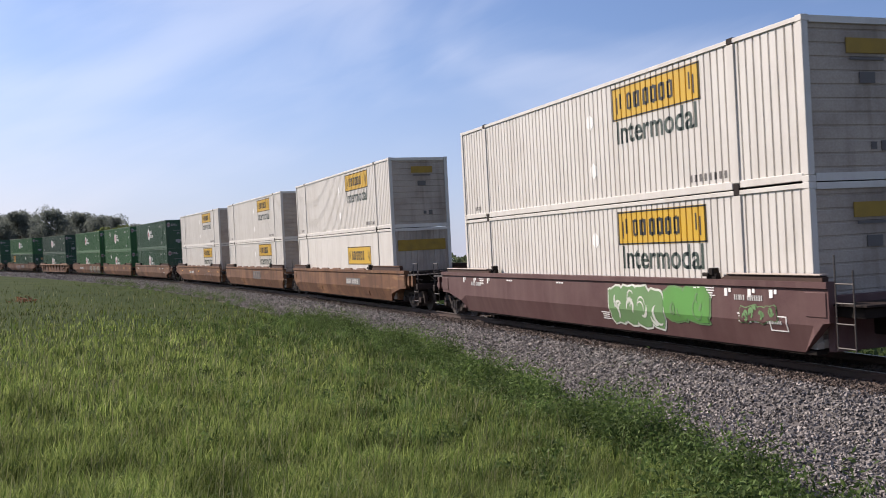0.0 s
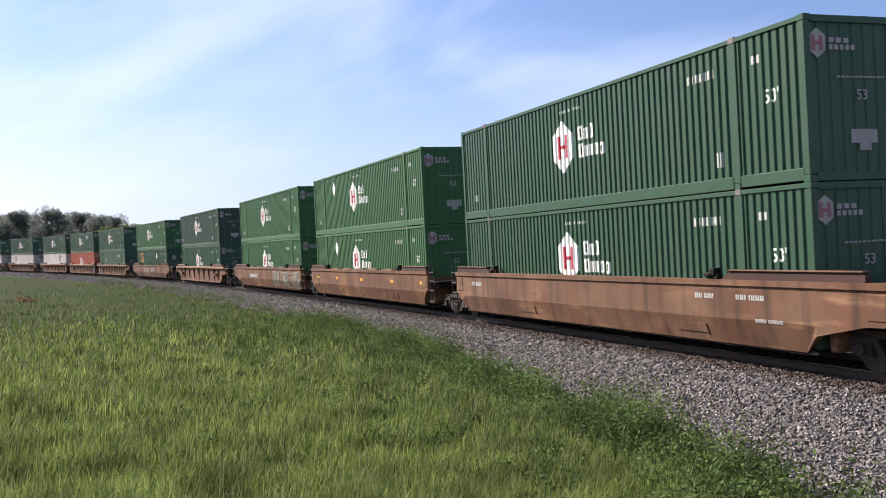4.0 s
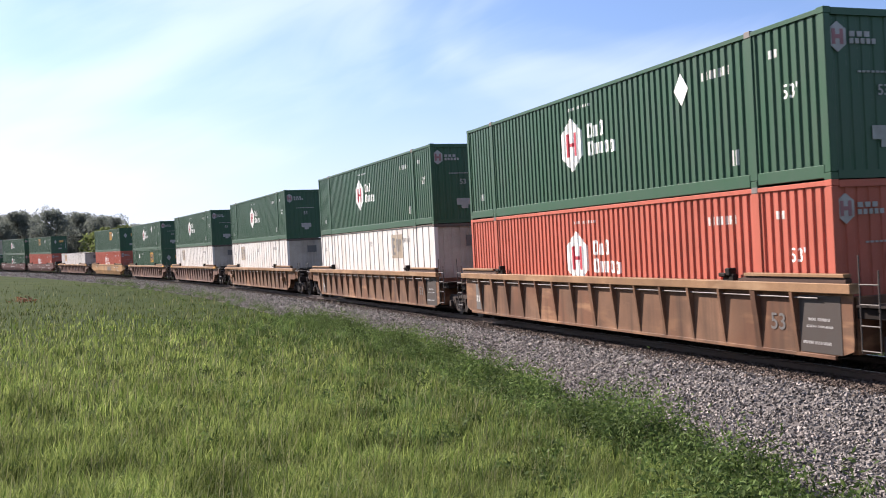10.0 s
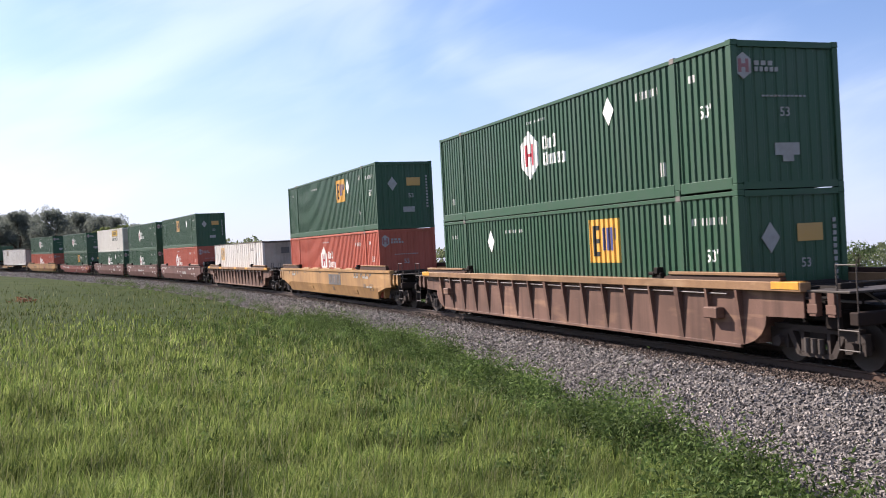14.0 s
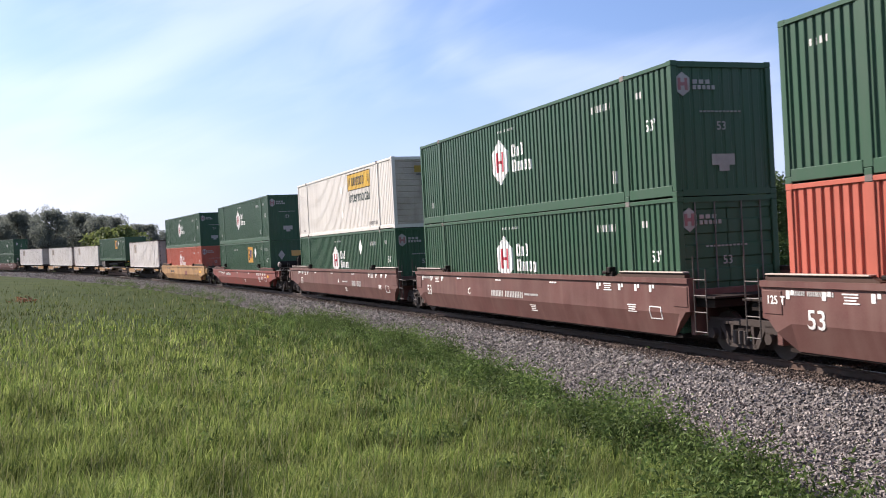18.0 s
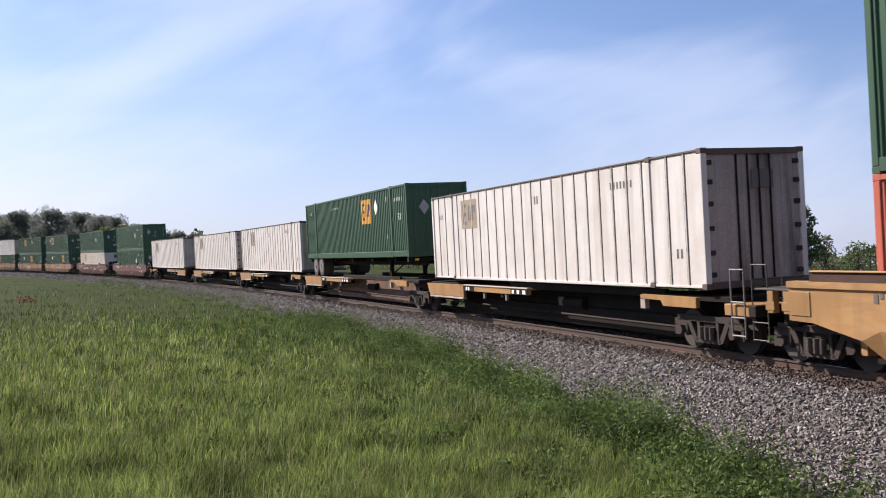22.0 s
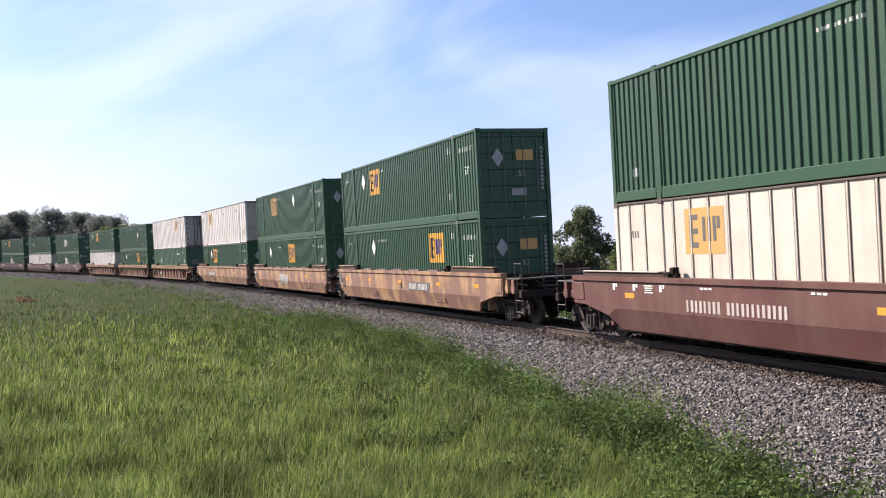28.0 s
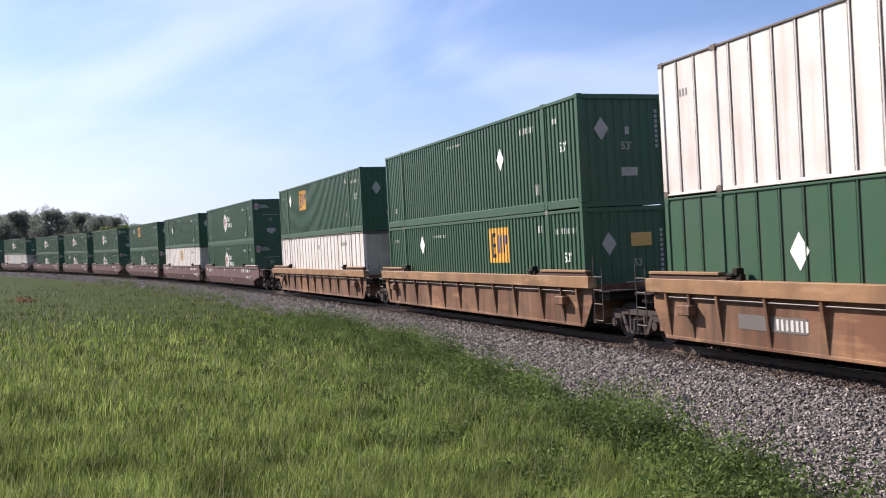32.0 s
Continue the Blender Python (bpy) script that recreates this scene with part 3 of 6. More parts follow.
def build_grass():
    rng = np.random.default_rng(21)
    x, y, z, r, o = field_points(290000, rng, 5.2, 170, 1.9)
    clump = 0.6 * np.sin(x * 1.7 + 2 * np.sin(y * 0.8)) * np.sin(y * 1.5 + 1.5 * np.sin(x * 0.6)) + 0.5 * np.sin(x * 5.1 + 3 * np.sin(y * 2.3)) * np.sin(y * 4.3 + 2 * np.sin(x * 1.9))
    h = (0.225 + 0.12 * clump + 0.075 * rng.normal(size=len(x))) * np.where(o < 0.8, 0.9, 1.0)
    w = 0.0088 * np.clip(r / 9, 1, 4.2) * rng.uniform(0.6, 1.5, len(x))
    lean = np.abs(rng.normal(0.40, 0.24, len(x))).clip(0.02, 0.9)
    short = r + 6 * np.sin(x * 0.21 + 1) + 4 * np.sin(x * 0.5 + y * 0.3) + rng.normal(0, 9, len(x)) > 36
    thin = ~short | (rng.random(len(x)) < 0.5)
    x, y, z, r, h, w, lean, short = (q[thin] for q in (x, y, z, r, h, w, lean, short))
    for name, pick, material, label in (("meadow_grass", ~short, M_GRASS, "long uncut yellow-green meadow grass"), ("field_grass", short, M_GRASS_FAR, "shorter olive green grass farther out in the field")):
        blades(name, x[pick], y[pick], z[pick], np.clip(h[pick] * (1.0 if name == "meadow_grass" else 0.85), 0.07, 0.55), w[pick], lean[pick], rng, material, label)
    # the same meadow round about and behind the camera
    n = 60000
    r, a = 9.0 * np.sqrt(rng.random(n)) + 0.3, rng.uniform(0, math.tau, n)
    x, y = r * np.sin(a), r * np.cos(a)
    s = nearest_s(x, y)
    out = (offset_of(x, y, s) > edge_off(s)) & ((r < 5.4) | (np.abs(np.degrees(np.arctan2(x, y))) > 29.5))
    x, y, s = x[out], y[out], s[out]
    n = len(x)
    blades("meadow_grass", x, y, -0.92 + GRADE * s + rough_ground(x, y) * 0.5, rng.uniform(0.12, 0.32, n), 0.013 * rng.uniform(0.6, 1.5, n), np.abs(rng.normal(0.4, 0.24, n)).clip(0.02, 0.9), rng, M_GRASS, "long uncut green meadow grass round the viewpoint")
    x, y, z, r, o = field_points(13000, rng, 5.5, 90, 1.7)
    band = np.exp(-((r - 22) / 10) ** 2) * (x < 2)
    keep = rng.random(len(x)) < 0.35 + 0.65 * band
    x, y, z, r = x[keep], y[keep], z[keep], r[keep]
    blades("seed_stems", x, y, z, rng.uniform(0.34, 0.55, len(x)), 0.005 * np.clip(r / 9, 1, 8), np.abs(rng.normal(0.25, 0.2, len(x))).clip(0.02, 0.7), rng, M_STRAW, "pale dry seed stems standing in the grass")
    # darker rank grass in tufts between the weeds
    n = 30000
    tuft = rng.integers(900, size=n)
    ts, to = rng.uniform(-8, 36, 900), np.abs(rng.normal(0.1, 1.0, 900)) * np.where(rng.random(900) < 0.6, 0.5, 2.2)
    size = rng.uniform(0.5, 1.3, 900)
    s = ts[tuft] + rng.normal(0, 0.13, n) * size[tuft]
    x, y, z = beside(s, edge_off(s) + to[tuft] + 0.1 + rng.normal(0, 0.13, n) * size[tuft], np.full(n, -0.92))
    far = np.hypot(x, y)
    blades("rank_grass", x, y, z, (0.30 * size[tuft] * rng.uniform(0.6, 1.3, n)).clip(0.1, 0.5), 0.010 * np.clip(far / 10, 1, 3) * rng.uniform(0.6, 1.4, n), np.abs(rng.normal(0.45, 0.25, n)).clip(0.02, 0.9), rng, M_WEED, "dark green rank grass in tufts near the ballast")
    # leafy weeds along the foot of the ballast
    n = 1250
    s = np.concatenate([rng.uniform(-8, 31, n - 190), rng.uniform(31, 120, 190)])
    lump = 0.5 + 0.5 * np.sin(s * 1.9 + 1.4 * np.sin(s * 0.7))
    near = rng.random(n) < 0.62
    out = np.where(near, np.abs(rng.normal(0.15, 0.55, n)), np.abs(rng.normal(0.3, 3.0, n)))
    e = edge_off(s) + out + 0.02 - 0.12 * lump
    cx, cy, cz = beside(s, e, np.full(n, -0.88))
    vs, fs, b = [], [], 0
    for k in range(n):
        big = near[k] * (0.35 + 0.65 * lump[k])
        m = int(rng.integers(40, 80) + 70 * big)
        rad = rng.uniform(0.10, 0.24) + 0.12 * big
        d = rng.normal(size=(m, 3)) * (rad * 0.55, rad * 0.55, rad * 0.5)
        d[:, 2] = np.abs(d[:, 2]) * (1 + 0.7 * big) + rng.uniform(0.02, 0.14 + 0.20 * big)
        c = d + (cx[k], cy[k], cz[k])
        u = rng.normal(size=(m, 3))
        u /= np.linalg.norm(u, axis=1)[:, None]
        t = np.cross(u, rng.normal(size=(m, 3)))
        t /= np.linalg.norm(t, axis=1)[:, None]
        L, W = rng.uniform(0.022, 0.056, (m, 1)), rng.uniform(0.007, 0.019, (m, 1))
        q = np.stack([c - u * L, c + t * W, c + u * L, c - t * W], 1)
        vs.append(q.reshape(-1, 3))
        fs.append(np.arange(4 * m).reshape(m, 4) + b)
        b += 4 * m
    ob = new("edge_weeds", block_mesh("edge_weeds", np.concatenate(vs), np.concatenate(fs), M_WEED))
    tagged(ob, "dark green leafy weeds along the edge of the ballast", "weeds", kind="stuff")
    # brush on the other side of the track
    n = 34000
    s = rng.uniform(-40, 150, n)
    tall = 0.75 + 0.45 * np.sin(s * 0.55) + 0.3 * np.sin(s * 1.7 + 1) + 0.2 * np.sin(s * 4.1)
    off = -rng.uniform(5.2, 10.5, n)
    x, y, z = beside(s, off, -0.95 + np.clip(tall, 0.2, 2.0) * rng.random(n) ** 0.7)
    c = np.stack([x, y, z], 1)
    u = rng.normal(size=(n, 3))
    u /= np.linalg.norm(u, axis=1)[:, None]
    t = np.cross(u, rng.normal(size=(n, 3)))
    t /= np.linalg.norm(t, axis=1)[:, None]
    L = rng.uniform(0.05, 0.13, (n, 1))
    ob = new("brush", block_mesh("brush", np.stack([c - u * L, c + t * L * 0.6, c + u * L, c - t * L * 0.6], 1).reshape(-1, 3), np.arange(4 * n).reshape(-1, 4), M_LEAF))
    tagged(ob, "tangled dark green brush along the far side of the track", "brush", kind="stuff")
    # reddish dock plants far out in the field
    vs, fs, b = [], [], 0
    for px, dist in ((42, 62), (46, 63)):
        m = 60
        x, y = at_bearing(px, dist)
        c = rng.normal(size=(m, 3)) * (0.34, 0.3, 0.1) + (x, y, -0.74 + GRADE * 60)
        u = rng.normal(size=(m, 3)) * 0.06
        t = rng.normal(size=(m, 3)) * 0.035
        vs.append(np.stack([c - u, c + t, c + u, c - t], 1).reshape(-1, 3))
        fs.append(np.arange(4 * m).reshape(m, 4) + b)
        b += 4 * m
    ob = new("red_weeds", block_mesh("red_weeds", np.concatenate(vs), np.concatenate(fs), M_DOCK))
    tagged(ob, "reddish seeding weeds out in the grass", "weeds", kind="stuff")


# ---- trees ----


def tree_thing(name, height, width, leaves, leaf, material, seed, label, low=0.12, lumps=44):
    """Tapered trunk with forking limbs and a crown of many small leaf clumps, with gaps."""
    rng = np.random.default_rng(seed)
    root = new(name)
    tagged(root, label, "tree")
    bm = bmesh.new()
    top = Vector((rng.normal(0, 0.03) * height, rng.normal(0, 0.03) * height, height * 0.62))
    tube(bm, (0, 0, -0.3), top * 0.4, height * 0.028, 8, height * 0.02)
    tube(bm, top * 0.4, top, height * 0.02, 8, height * 0.008)
    cents, rads = [], []
    for k in range(lumps):
        a, h = rng.uniform(0, math.tau), low + 0.06 + (0.90 - low) * rng.random() ** 0.85
        bulge = math.sin(math.pi * min(1, max(0.12, (h - low) / (1.04 - low))) ** 0.75) ** 0.75
        rr = width / 2 * bulge * rng.uniform(0.05, 0.86) ** 0.5
        cents.append((rr * math.cos(a), rr * math.sin(a), h * height))
        rads.append(width * rng.uniform(0.10, 0.19))
    for k in range(0, lumps, 2):
        c = Vector(cents[k])
        tube(bm, top * rng.uniform(0.35, 0.95), c, height * 0.009, 5, height * 0.003)
    part("trunk", bm, M_BARK, root)
    cents, rads = np.array(cents), np.array(rads)
    pick = rng.integers(lumps, size=leaves)
    d = rng.normal(size=(leaves, 3))
    d /= np.linalg.norm(d, axis=1)[:, None]
    c = cents[pick] + d * (rads[pick] * rng.uniform(0.3, 1.1, leaves) ** 0.6)[:, None] * (1, 1, 0.8)
    u = rng.normal(size=(leaves, 3))
    u /= np.linalg.norm(u, axis=1)[:, None]
    t = np.cross(u, rng.normal(size=(leaves, 3)))
    t /= np.linalg.norm(t, axis=1)[:, None]
    L = leaf * rng.uniform(0.5, 1.2, (leaves, 1))
    q = np.stack([c - u * L, c + t * L * 0.6, c + u * L, c - t * L * 0.6], 1).reshape(-1, 3)
    q[:, 2] = np.maximum(q[:, 2], height * low * 0.4)
    part("crown", block_mesh("crown", q, np.arange(4 * leaves).reshape(-1, 4), material), None, root)
    return root


def at_bearing(px, dist):
    """Ground place seen in the direction px (x in a picture 1568 wide) at that distance."""
    return (px - 784) / 1684.2 * dist, dist


def build_trees():
    rng = np.random.default_rng(77)
    ground = lambda x, y: -0.92 + GRADE * min(max(float(nearest_s(np.array([x]), np.array([y]))[0]), -200), 300)
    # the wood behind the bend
    # leaves carry the haze of the distance in their colour
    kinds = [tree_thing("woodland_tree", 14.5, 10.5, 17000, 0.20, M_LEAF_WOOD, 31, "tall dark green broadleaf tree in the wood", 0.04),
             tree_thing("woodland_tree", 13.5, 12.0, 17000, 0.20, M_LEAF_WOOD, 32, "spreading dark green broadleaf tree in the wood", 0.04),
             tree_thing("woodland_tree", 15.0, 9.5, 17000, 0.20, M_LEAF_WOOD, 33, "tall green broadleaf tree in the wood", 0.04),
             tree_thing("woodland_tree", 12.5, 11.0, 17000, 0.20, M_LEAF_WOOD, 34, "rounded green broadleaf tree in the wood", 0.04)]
    rows = [(-95, 262, 380), (-50, 268, 378), (-8, 270, 384), (32, 262, 379), (60, 285, 384), (88, 258, 374), (112, 290, 386), (140, 268, 381), (172, 262, 384), (203, 270, 387),
            (238, 300, 399), (262, 310, 401), (290, 330, 410), (315, 335, 412), (345, 350, 415), (15, 300, 385), (128, 305, 386), (188, 300, 388)]
    first = set()
    for k, (px, dist, ytop) in enumerate(rows):
        proto = kinds[k % 4]
        x, y = at_bearing(px, dist)
        z = ground(x, y)
        horizon = 465.2 + 0.00515 * (px - 784)
        want = EYE + (horizon - ytop) / 1684.2 * dist - z
        sc = want / {0: 14.3, 1: 13.3, 2: 14.8, 3: 12.3}[k % 4]
        m = pose(x, y, z, 0, 0, float(rng.uniform(0, 360)))
        if k % 4 not in first:
            first.add(k % 4)
            ob = proto
            ob.matrix_basis = m
        else:
            ob = copy_thing(proto, m)
        ob.scale = (sc * 1.0, sc * 1.0, sc)
        tagged(ob, group="trees of the wood behind the bend")
    # paler bushes before the wood
    bush = tree_thing("bush", 6.5, 7.5, 1500, 0.34, M_LEAF_LIGHT, 41, "sunlit yellow-green bush before the wood", 0.0)
    for k, (px, dist, ytop) in enumerate([(198, 236, 408), (222, 240, 405), (176, 244, 412)]):
        x, y = at_bearing(px, dist)
        z = ground(x, y)
        sc = (EYE + (462 - ytop) / 1684.2 * dist - z) / 6.3
        m = pose(x, y, z, 0, 0, k * 95)
        ob = bush if k == 0 else copy_thing(bush, m)
        ob.matrix_basis = m
        ob.scale = (sc, sc, sc)
        tagged(ob, group="bushes before the wood")
    # single trees across the track
    for px, dist, ytop, wid, n, mat, seed, label, low in [
            (1352, 80, 314, 8.4, 26000, M_LEAF, 51, "large full-leaved green broadleaf tree across the track", 0.02),
            (1405, 84, 355, 5.0, 9000, M_LEAF_DARK, 52, "dark green broadleaf tree beside a larger one", 0.02),
            (1224, 88, 393, 4.0, 7000, M_LEAF_LIGHT, 53, "small pale green tree with thin foliage", 0.02),
            (1030, 90, 370, 5.8, 17000, M_LEAF_DARK, 54, "dark green pointed broadleaf tree across the track", 0.02),
            (1125, 92, 386, 4.8, 11000, M_LEAF_LIGHT, 55, "sunlit light green tree across the track", 0.02),
            (1165, 95, 405, 3.8, 7000, M_LEAF, 56, "low green tree across the track", 0.02),
            (1460, 96, 414, 2.6, 800, M_LEAF_DARK, 57, "small dark tree across the track", 0.02),
            (1520, 110, 432, 6.5, 1800, M_LEAF, 58, "broad green bush across the track", 0.0),
            (1590, 112, 428, 7.5, 1800, M_LEAF_DARK, 59, "broad dark green bush across the track", 0.0),
            (1290, 78, 440, 4.5, 1200, M_LEAF_LIGHT, 60, "low sunlit yellow-green bush across the track", 0.0),
            (1100, 78, 452, 3.6, 1000, M_LEAF_LIGHT, 61, "low yellow-green bush across the track", 0.0),
            (1205, 76, 452, 3.4, 1000, M_LEAF_LIGHT, 62, "low yellow-green bush across the track", 0.0)]:
        x, y = at_bearing(px, dist)
        z = ground(x, y)
        h = EYE + (468 - ytop) / 1684.2 * dist - z
        ob = tree_thing("tree" if h > 4 else "bush", h, wid, n, 0.14 if h > 4 else 0.15, mat, seed, label, low, 120 if seed == 51 else 80)
        ob.matrix_basis = pose(x, y, z)
    x, y = at_bearing(1220, 90)
    z = ground(x, y)
    pole = new("utility_pole")
    tagged(pole, "weathered grey timber utility pole among trees", "pole")
    pole.matrix_basis = pose(x, y, z)
    part("post", tubes(((0, 0, -0.5), (0, 0, EYE + 113 / 1684.2 * 90 - z), 0.12, 8, 0.09)), M_POLE, pole)
    # low woods far off along the horizon
    n = 26000
    px = rng.uniform(-500, 2200, n)
    dist = rng.uniform(430, 520, n)
    prof = 9.0 + 2.2 * np.sin(px * 0.021) + 1.4 * np.sin(px * 0.057 + 1) + 0.9 * np.sin(px * 0.13)
    prof = np.where(px < 600, prof * 1.35, prof)
    hgt = prof * rng.random(n) ** 0.6
    x, y = (px - 784) / 1684.2 * dist, dist
    c = np.stack([x, y, -1.3 + hgt], 1)
    u = rng.normal(size=(n, 3))
    u /= np.linalg.norm(u, axis=1)[:, None]
    t = np.cross(u, rng.normal(size=(n, 3)))
    t /= np.linalg.norm(t, axis=1)[:, None]
    L = rng.uniform(0.5, 1.3, (n, 1))
    q = np.stack([c - u * L, c + t * L * 0.7, c + u * L, c - t * L * 0.7], 1).reshape(-1, 3)
    ob = new("far_woods", block_mesh("far_woods", q, np.arange(4 * n).reshape(-1, 4), M_LEAF_DARK))
    tagged(ob, "low dark line of woods along the far horizon", "woods", kind="stuff")


build_ground()
build_track()
build_trees()

# ---- containers ----
CL, CW, CH = 16.154, 2.591, 2.896
HX, HY = CL / 2, CW / 2
BAYS = ((-7.93, -6.21), (-5.99, 5.99), (6.21, 7.93))
CORR = {"steel": (0.228, 0.122, 0.022, 0.036), "fine": (0.215, 0.165, 0.010, 0.028)}   # pitch, outer flat, slope, depth


def wall_breaks(kind):
    """Stations along a side wall, with how deep it lies there."""
    pitch, flat, slope, deep = CORR[kind]
    pts = []
    for a, b in BAYS:
        n = round((b - a) / pitch)
        p = (b - a) / n
        inner = p - flat - 2 * slope
        pts.append((a, 0.0))
        for k in range(n):
            x = a + k * p + flat / 2
            pts += [(x, 0.0), (x + slope, deep), (x + slope + inner, deep), (x + 2 * slope + inner, 0.0)]
        pts.append((b, 0.0))
    return np.array(pts)


BREAKS = {k: wall_breaks(k) for k in CORR}
SKIN = 0.028          # the walls' outer flats lie this far inside the posts' face


def wall_y(kind, x):
    """y of the camera-side wall's skin at x."""
    if kind in BREAKS:
        return -(HY - SKIN) + float(np.interp(x, BREAKS[kind][:, 0], BREAKS[kind][:, 1]))
    return -(HY - SKIN)


MESHES = {}


def kept(key, make, material):
    """A mesh built once and shared by all alike parts."""
    if key not in MESHES:
        got = make()
        if isinstance(got, bpy.types.Mesh):
            MESHES[key] = got
        else:
            ob = part(key[0], got, material)
            MESHES[key] = ob.data
            bpy.data.objects.remove(ob)
    return MESHES[key]


def corrugated_wall(kind, side):
    pts = BREAKS[kind]
    n = len(pts)
    z0, z1 = 0.10, CH - 0.08
    y = side * (HY - SKIN - pts[:, 1])
    back = np.full(n, side * (HY - 0.10))
    v = np.concatenate([np.stack([pts[:, 0], y, np.full(n, z0)], 1), np.stack([pts[:, 0], y, np.full(n, z1)], 1),
                        np.stack([pts[:, 0], back, np.full(n, z0)], 1), np.stack([pts[:, 0], back, np.full(n, z1)], 1)])
    i = np.arange(n - 1)
    front = np.stack([i, i + 1, i + 1 + n, i + n], 1)
    rear = np.stack([i + 1 + 2 * n, i + 2 * n, i + 3 * n, i + 1 + 3 * n], 1)
    if side > 0:
        front, rear = front[:, ::-1], rear[:, ::-1]
    return v, np.concatenate([front, rear])


def profile_mesh(pts, z0, z1, along, back, dark=None, mats=()):
    """One folded sheet with a back: pts rows of (a, depth); along maps (a, depth, z) to a place."""
    n = len(pts)
    v = [along(a, d, z) for z in (z0, z1) for a, d in pts] + [along(a, back, z) for z in (z0, z1) for a, d in pts]
    i = np.arange(n - 1)
    f = np.concatenate([np.stack([i, i + 1, i + 1 + n, i + n], 1), np.stack([i + 1 + 2 * n, i + 2 * n, i + 3 * n, i + 1 + 3 * n], 1),
                        np.stack([i + n, i + 1 + n, i + 1 + 3 * n, i + 3 * n], 1)])
    me = block_mesh("sheet", np.array(v), f, mats[0])
    for m in mats[1:]:
        me.materials.append(m)
    if dark is not None:
        idx = np.zeros(len(f), np.int32)
        idx[list(dark)] = 1
        me.polygons.foreach_set("material_index", idx)
    bm = bmesh.new()
    bm.from_mesh(me)
    bmesh.ops.recalc_face_normals(bm, faces=bm.faces)
    bm.to_mesh(me)
    bm.free()
    return me


def folds(a, b, pitch, flat, slope, deep):
    """Trapezoid folds from a to b as rows of (place, depth)."""
    n = max(1, round((b - a) / pitch))
    p = (b - a) / n
    pts = [(a, 0.0)]
    for k in range(n):
        x = a + k * p + flat / 2
        pts += [(x, 0.0), (x + slope, deep), (x + p - flat - slope, deep), (x + p - flat, 0.0)]
    return pts + [(b, 0.0)]


def panel_wall(sy, paint):
    """Flat panels between narrow ribs, a dark seam beside each rib."""
    pts, dark = [(-HX + 0.14, 0.0)], []
    for x in [-7.43, -6.79] + [5.79 - 0.635 * k for k in range(18, -1, -1)] + [6.79, 7.43]:
        if abs(abs(x) - 6.1) > 0.15:
            pts += [(x - 0.052, 0.0), (x - 0.051, 0.004)]
            dark.append(len(pts) - 1)
            pts += [(x - 0.020, 0.004), (x - 0.016, -0.014), (x + 0.016, -0.014), (x + 0.020, 0.0), (x + 0.021, 0.004)]
            dark.append(len(pts) - 1)
            pts += [(x + 0.062, 0.004), (x + 0.063, 0.0)]
    pts.append((HX - 0.14, 0.0))
    seam = M_SEAM if paint != "green" else M_DARK
    return profile_mesh(pts, 0.08, CH - 0.05, lambda a, d, z: (a, sy * (HY - SKIN - d), z), 0.07, dark, (PAINT[paint], seam))


def decal_strip(kind, x0, x1, lo, hi, proud=0.004):
    """Painted shape on the camera-side wall between heights lo(x) and hi(x), following its folds."""
    xs = {x0, x1, (x0 + x1) / 2}
    if kind in BREAKS:
        xs |= {float(x) for x in BREAKS[kind][:, 0] if x0 < x < x1}
    xs = sorted(xs)
    bm = bmesh.new()
    prev = None
    for x in xs:
        y = wall_y(kind, x) - proud
        a, b = bm.verts.new((x, y, lo(x))), bm.verts.new((x, y, hi(x)))
        if prev:
            bm.faces.new((prev[0], a, b, prev[1]))
        prev = (a, b)
    return bm


def join(bms):
    """Several small bmeshes as one."""
    out = bmesh.new()
    for b in bms:
        me = bpy.data.meshes.new("piece")
        b.to_mesh(me)
        b.free()
        out.from_mesh(me)
        bpy.data.meshes.remove(me)
    return out


def decal_rect(kind, cx, cz, w, h, proud=0.004):
    return decal_strip(kind, cx - w / 2, cx + w / 2, lambda x: cz - h / 2, lambda x: cz + h / 2, proud)


def decal_word(kind, txt, size, cx, cz, bold=0.0, proud=0.004, squeeze=1.0):
    """A painted word that follows the wall's folds."""
    bm = letters(txt, size, bold)
    for v in bm.verts:
        v.co.x = v.co.x * squeeze + cx
        v.co.z += cz
    if kind in BREAKS:
        xs = [v.co.x for v in bm.verts]
        lo, hi = min(xs), max(xs)
        for x in BREAKS[kind][:, 0]:
            if lo < x < hi:
                bmesh.ops.bisect_plane(bm, geom=bm.verts[:] + bm.edges[:] + bm.faces[:], plane_co=(x, 0, 0), plane_no=(1, 0, 0))
    for v in bm.verts:
        v.co.y = wall_y(kind, v.co.x) - proud
    return bm


def bars(kind, cx, cz, w, h, n, fill=0.5, proud=0.004):
    """Writing too small to read: a row of plain bars."""
    step = w / n
    return join([decal_rect(kind, cx - w / 2 + (k + 0.5) * step, cz, step * fill, h, proud) for k in range(n)])


def hexagon(cx, cz, w, h, taper=0.27):
    tip = h * taper

    def reach(x):
        return h / 2 - tip * min(1.0, abs(x - cx) / (w / 2))
    return (lambda x: cz - reach(x)), (lambda x: cz + reach(x))


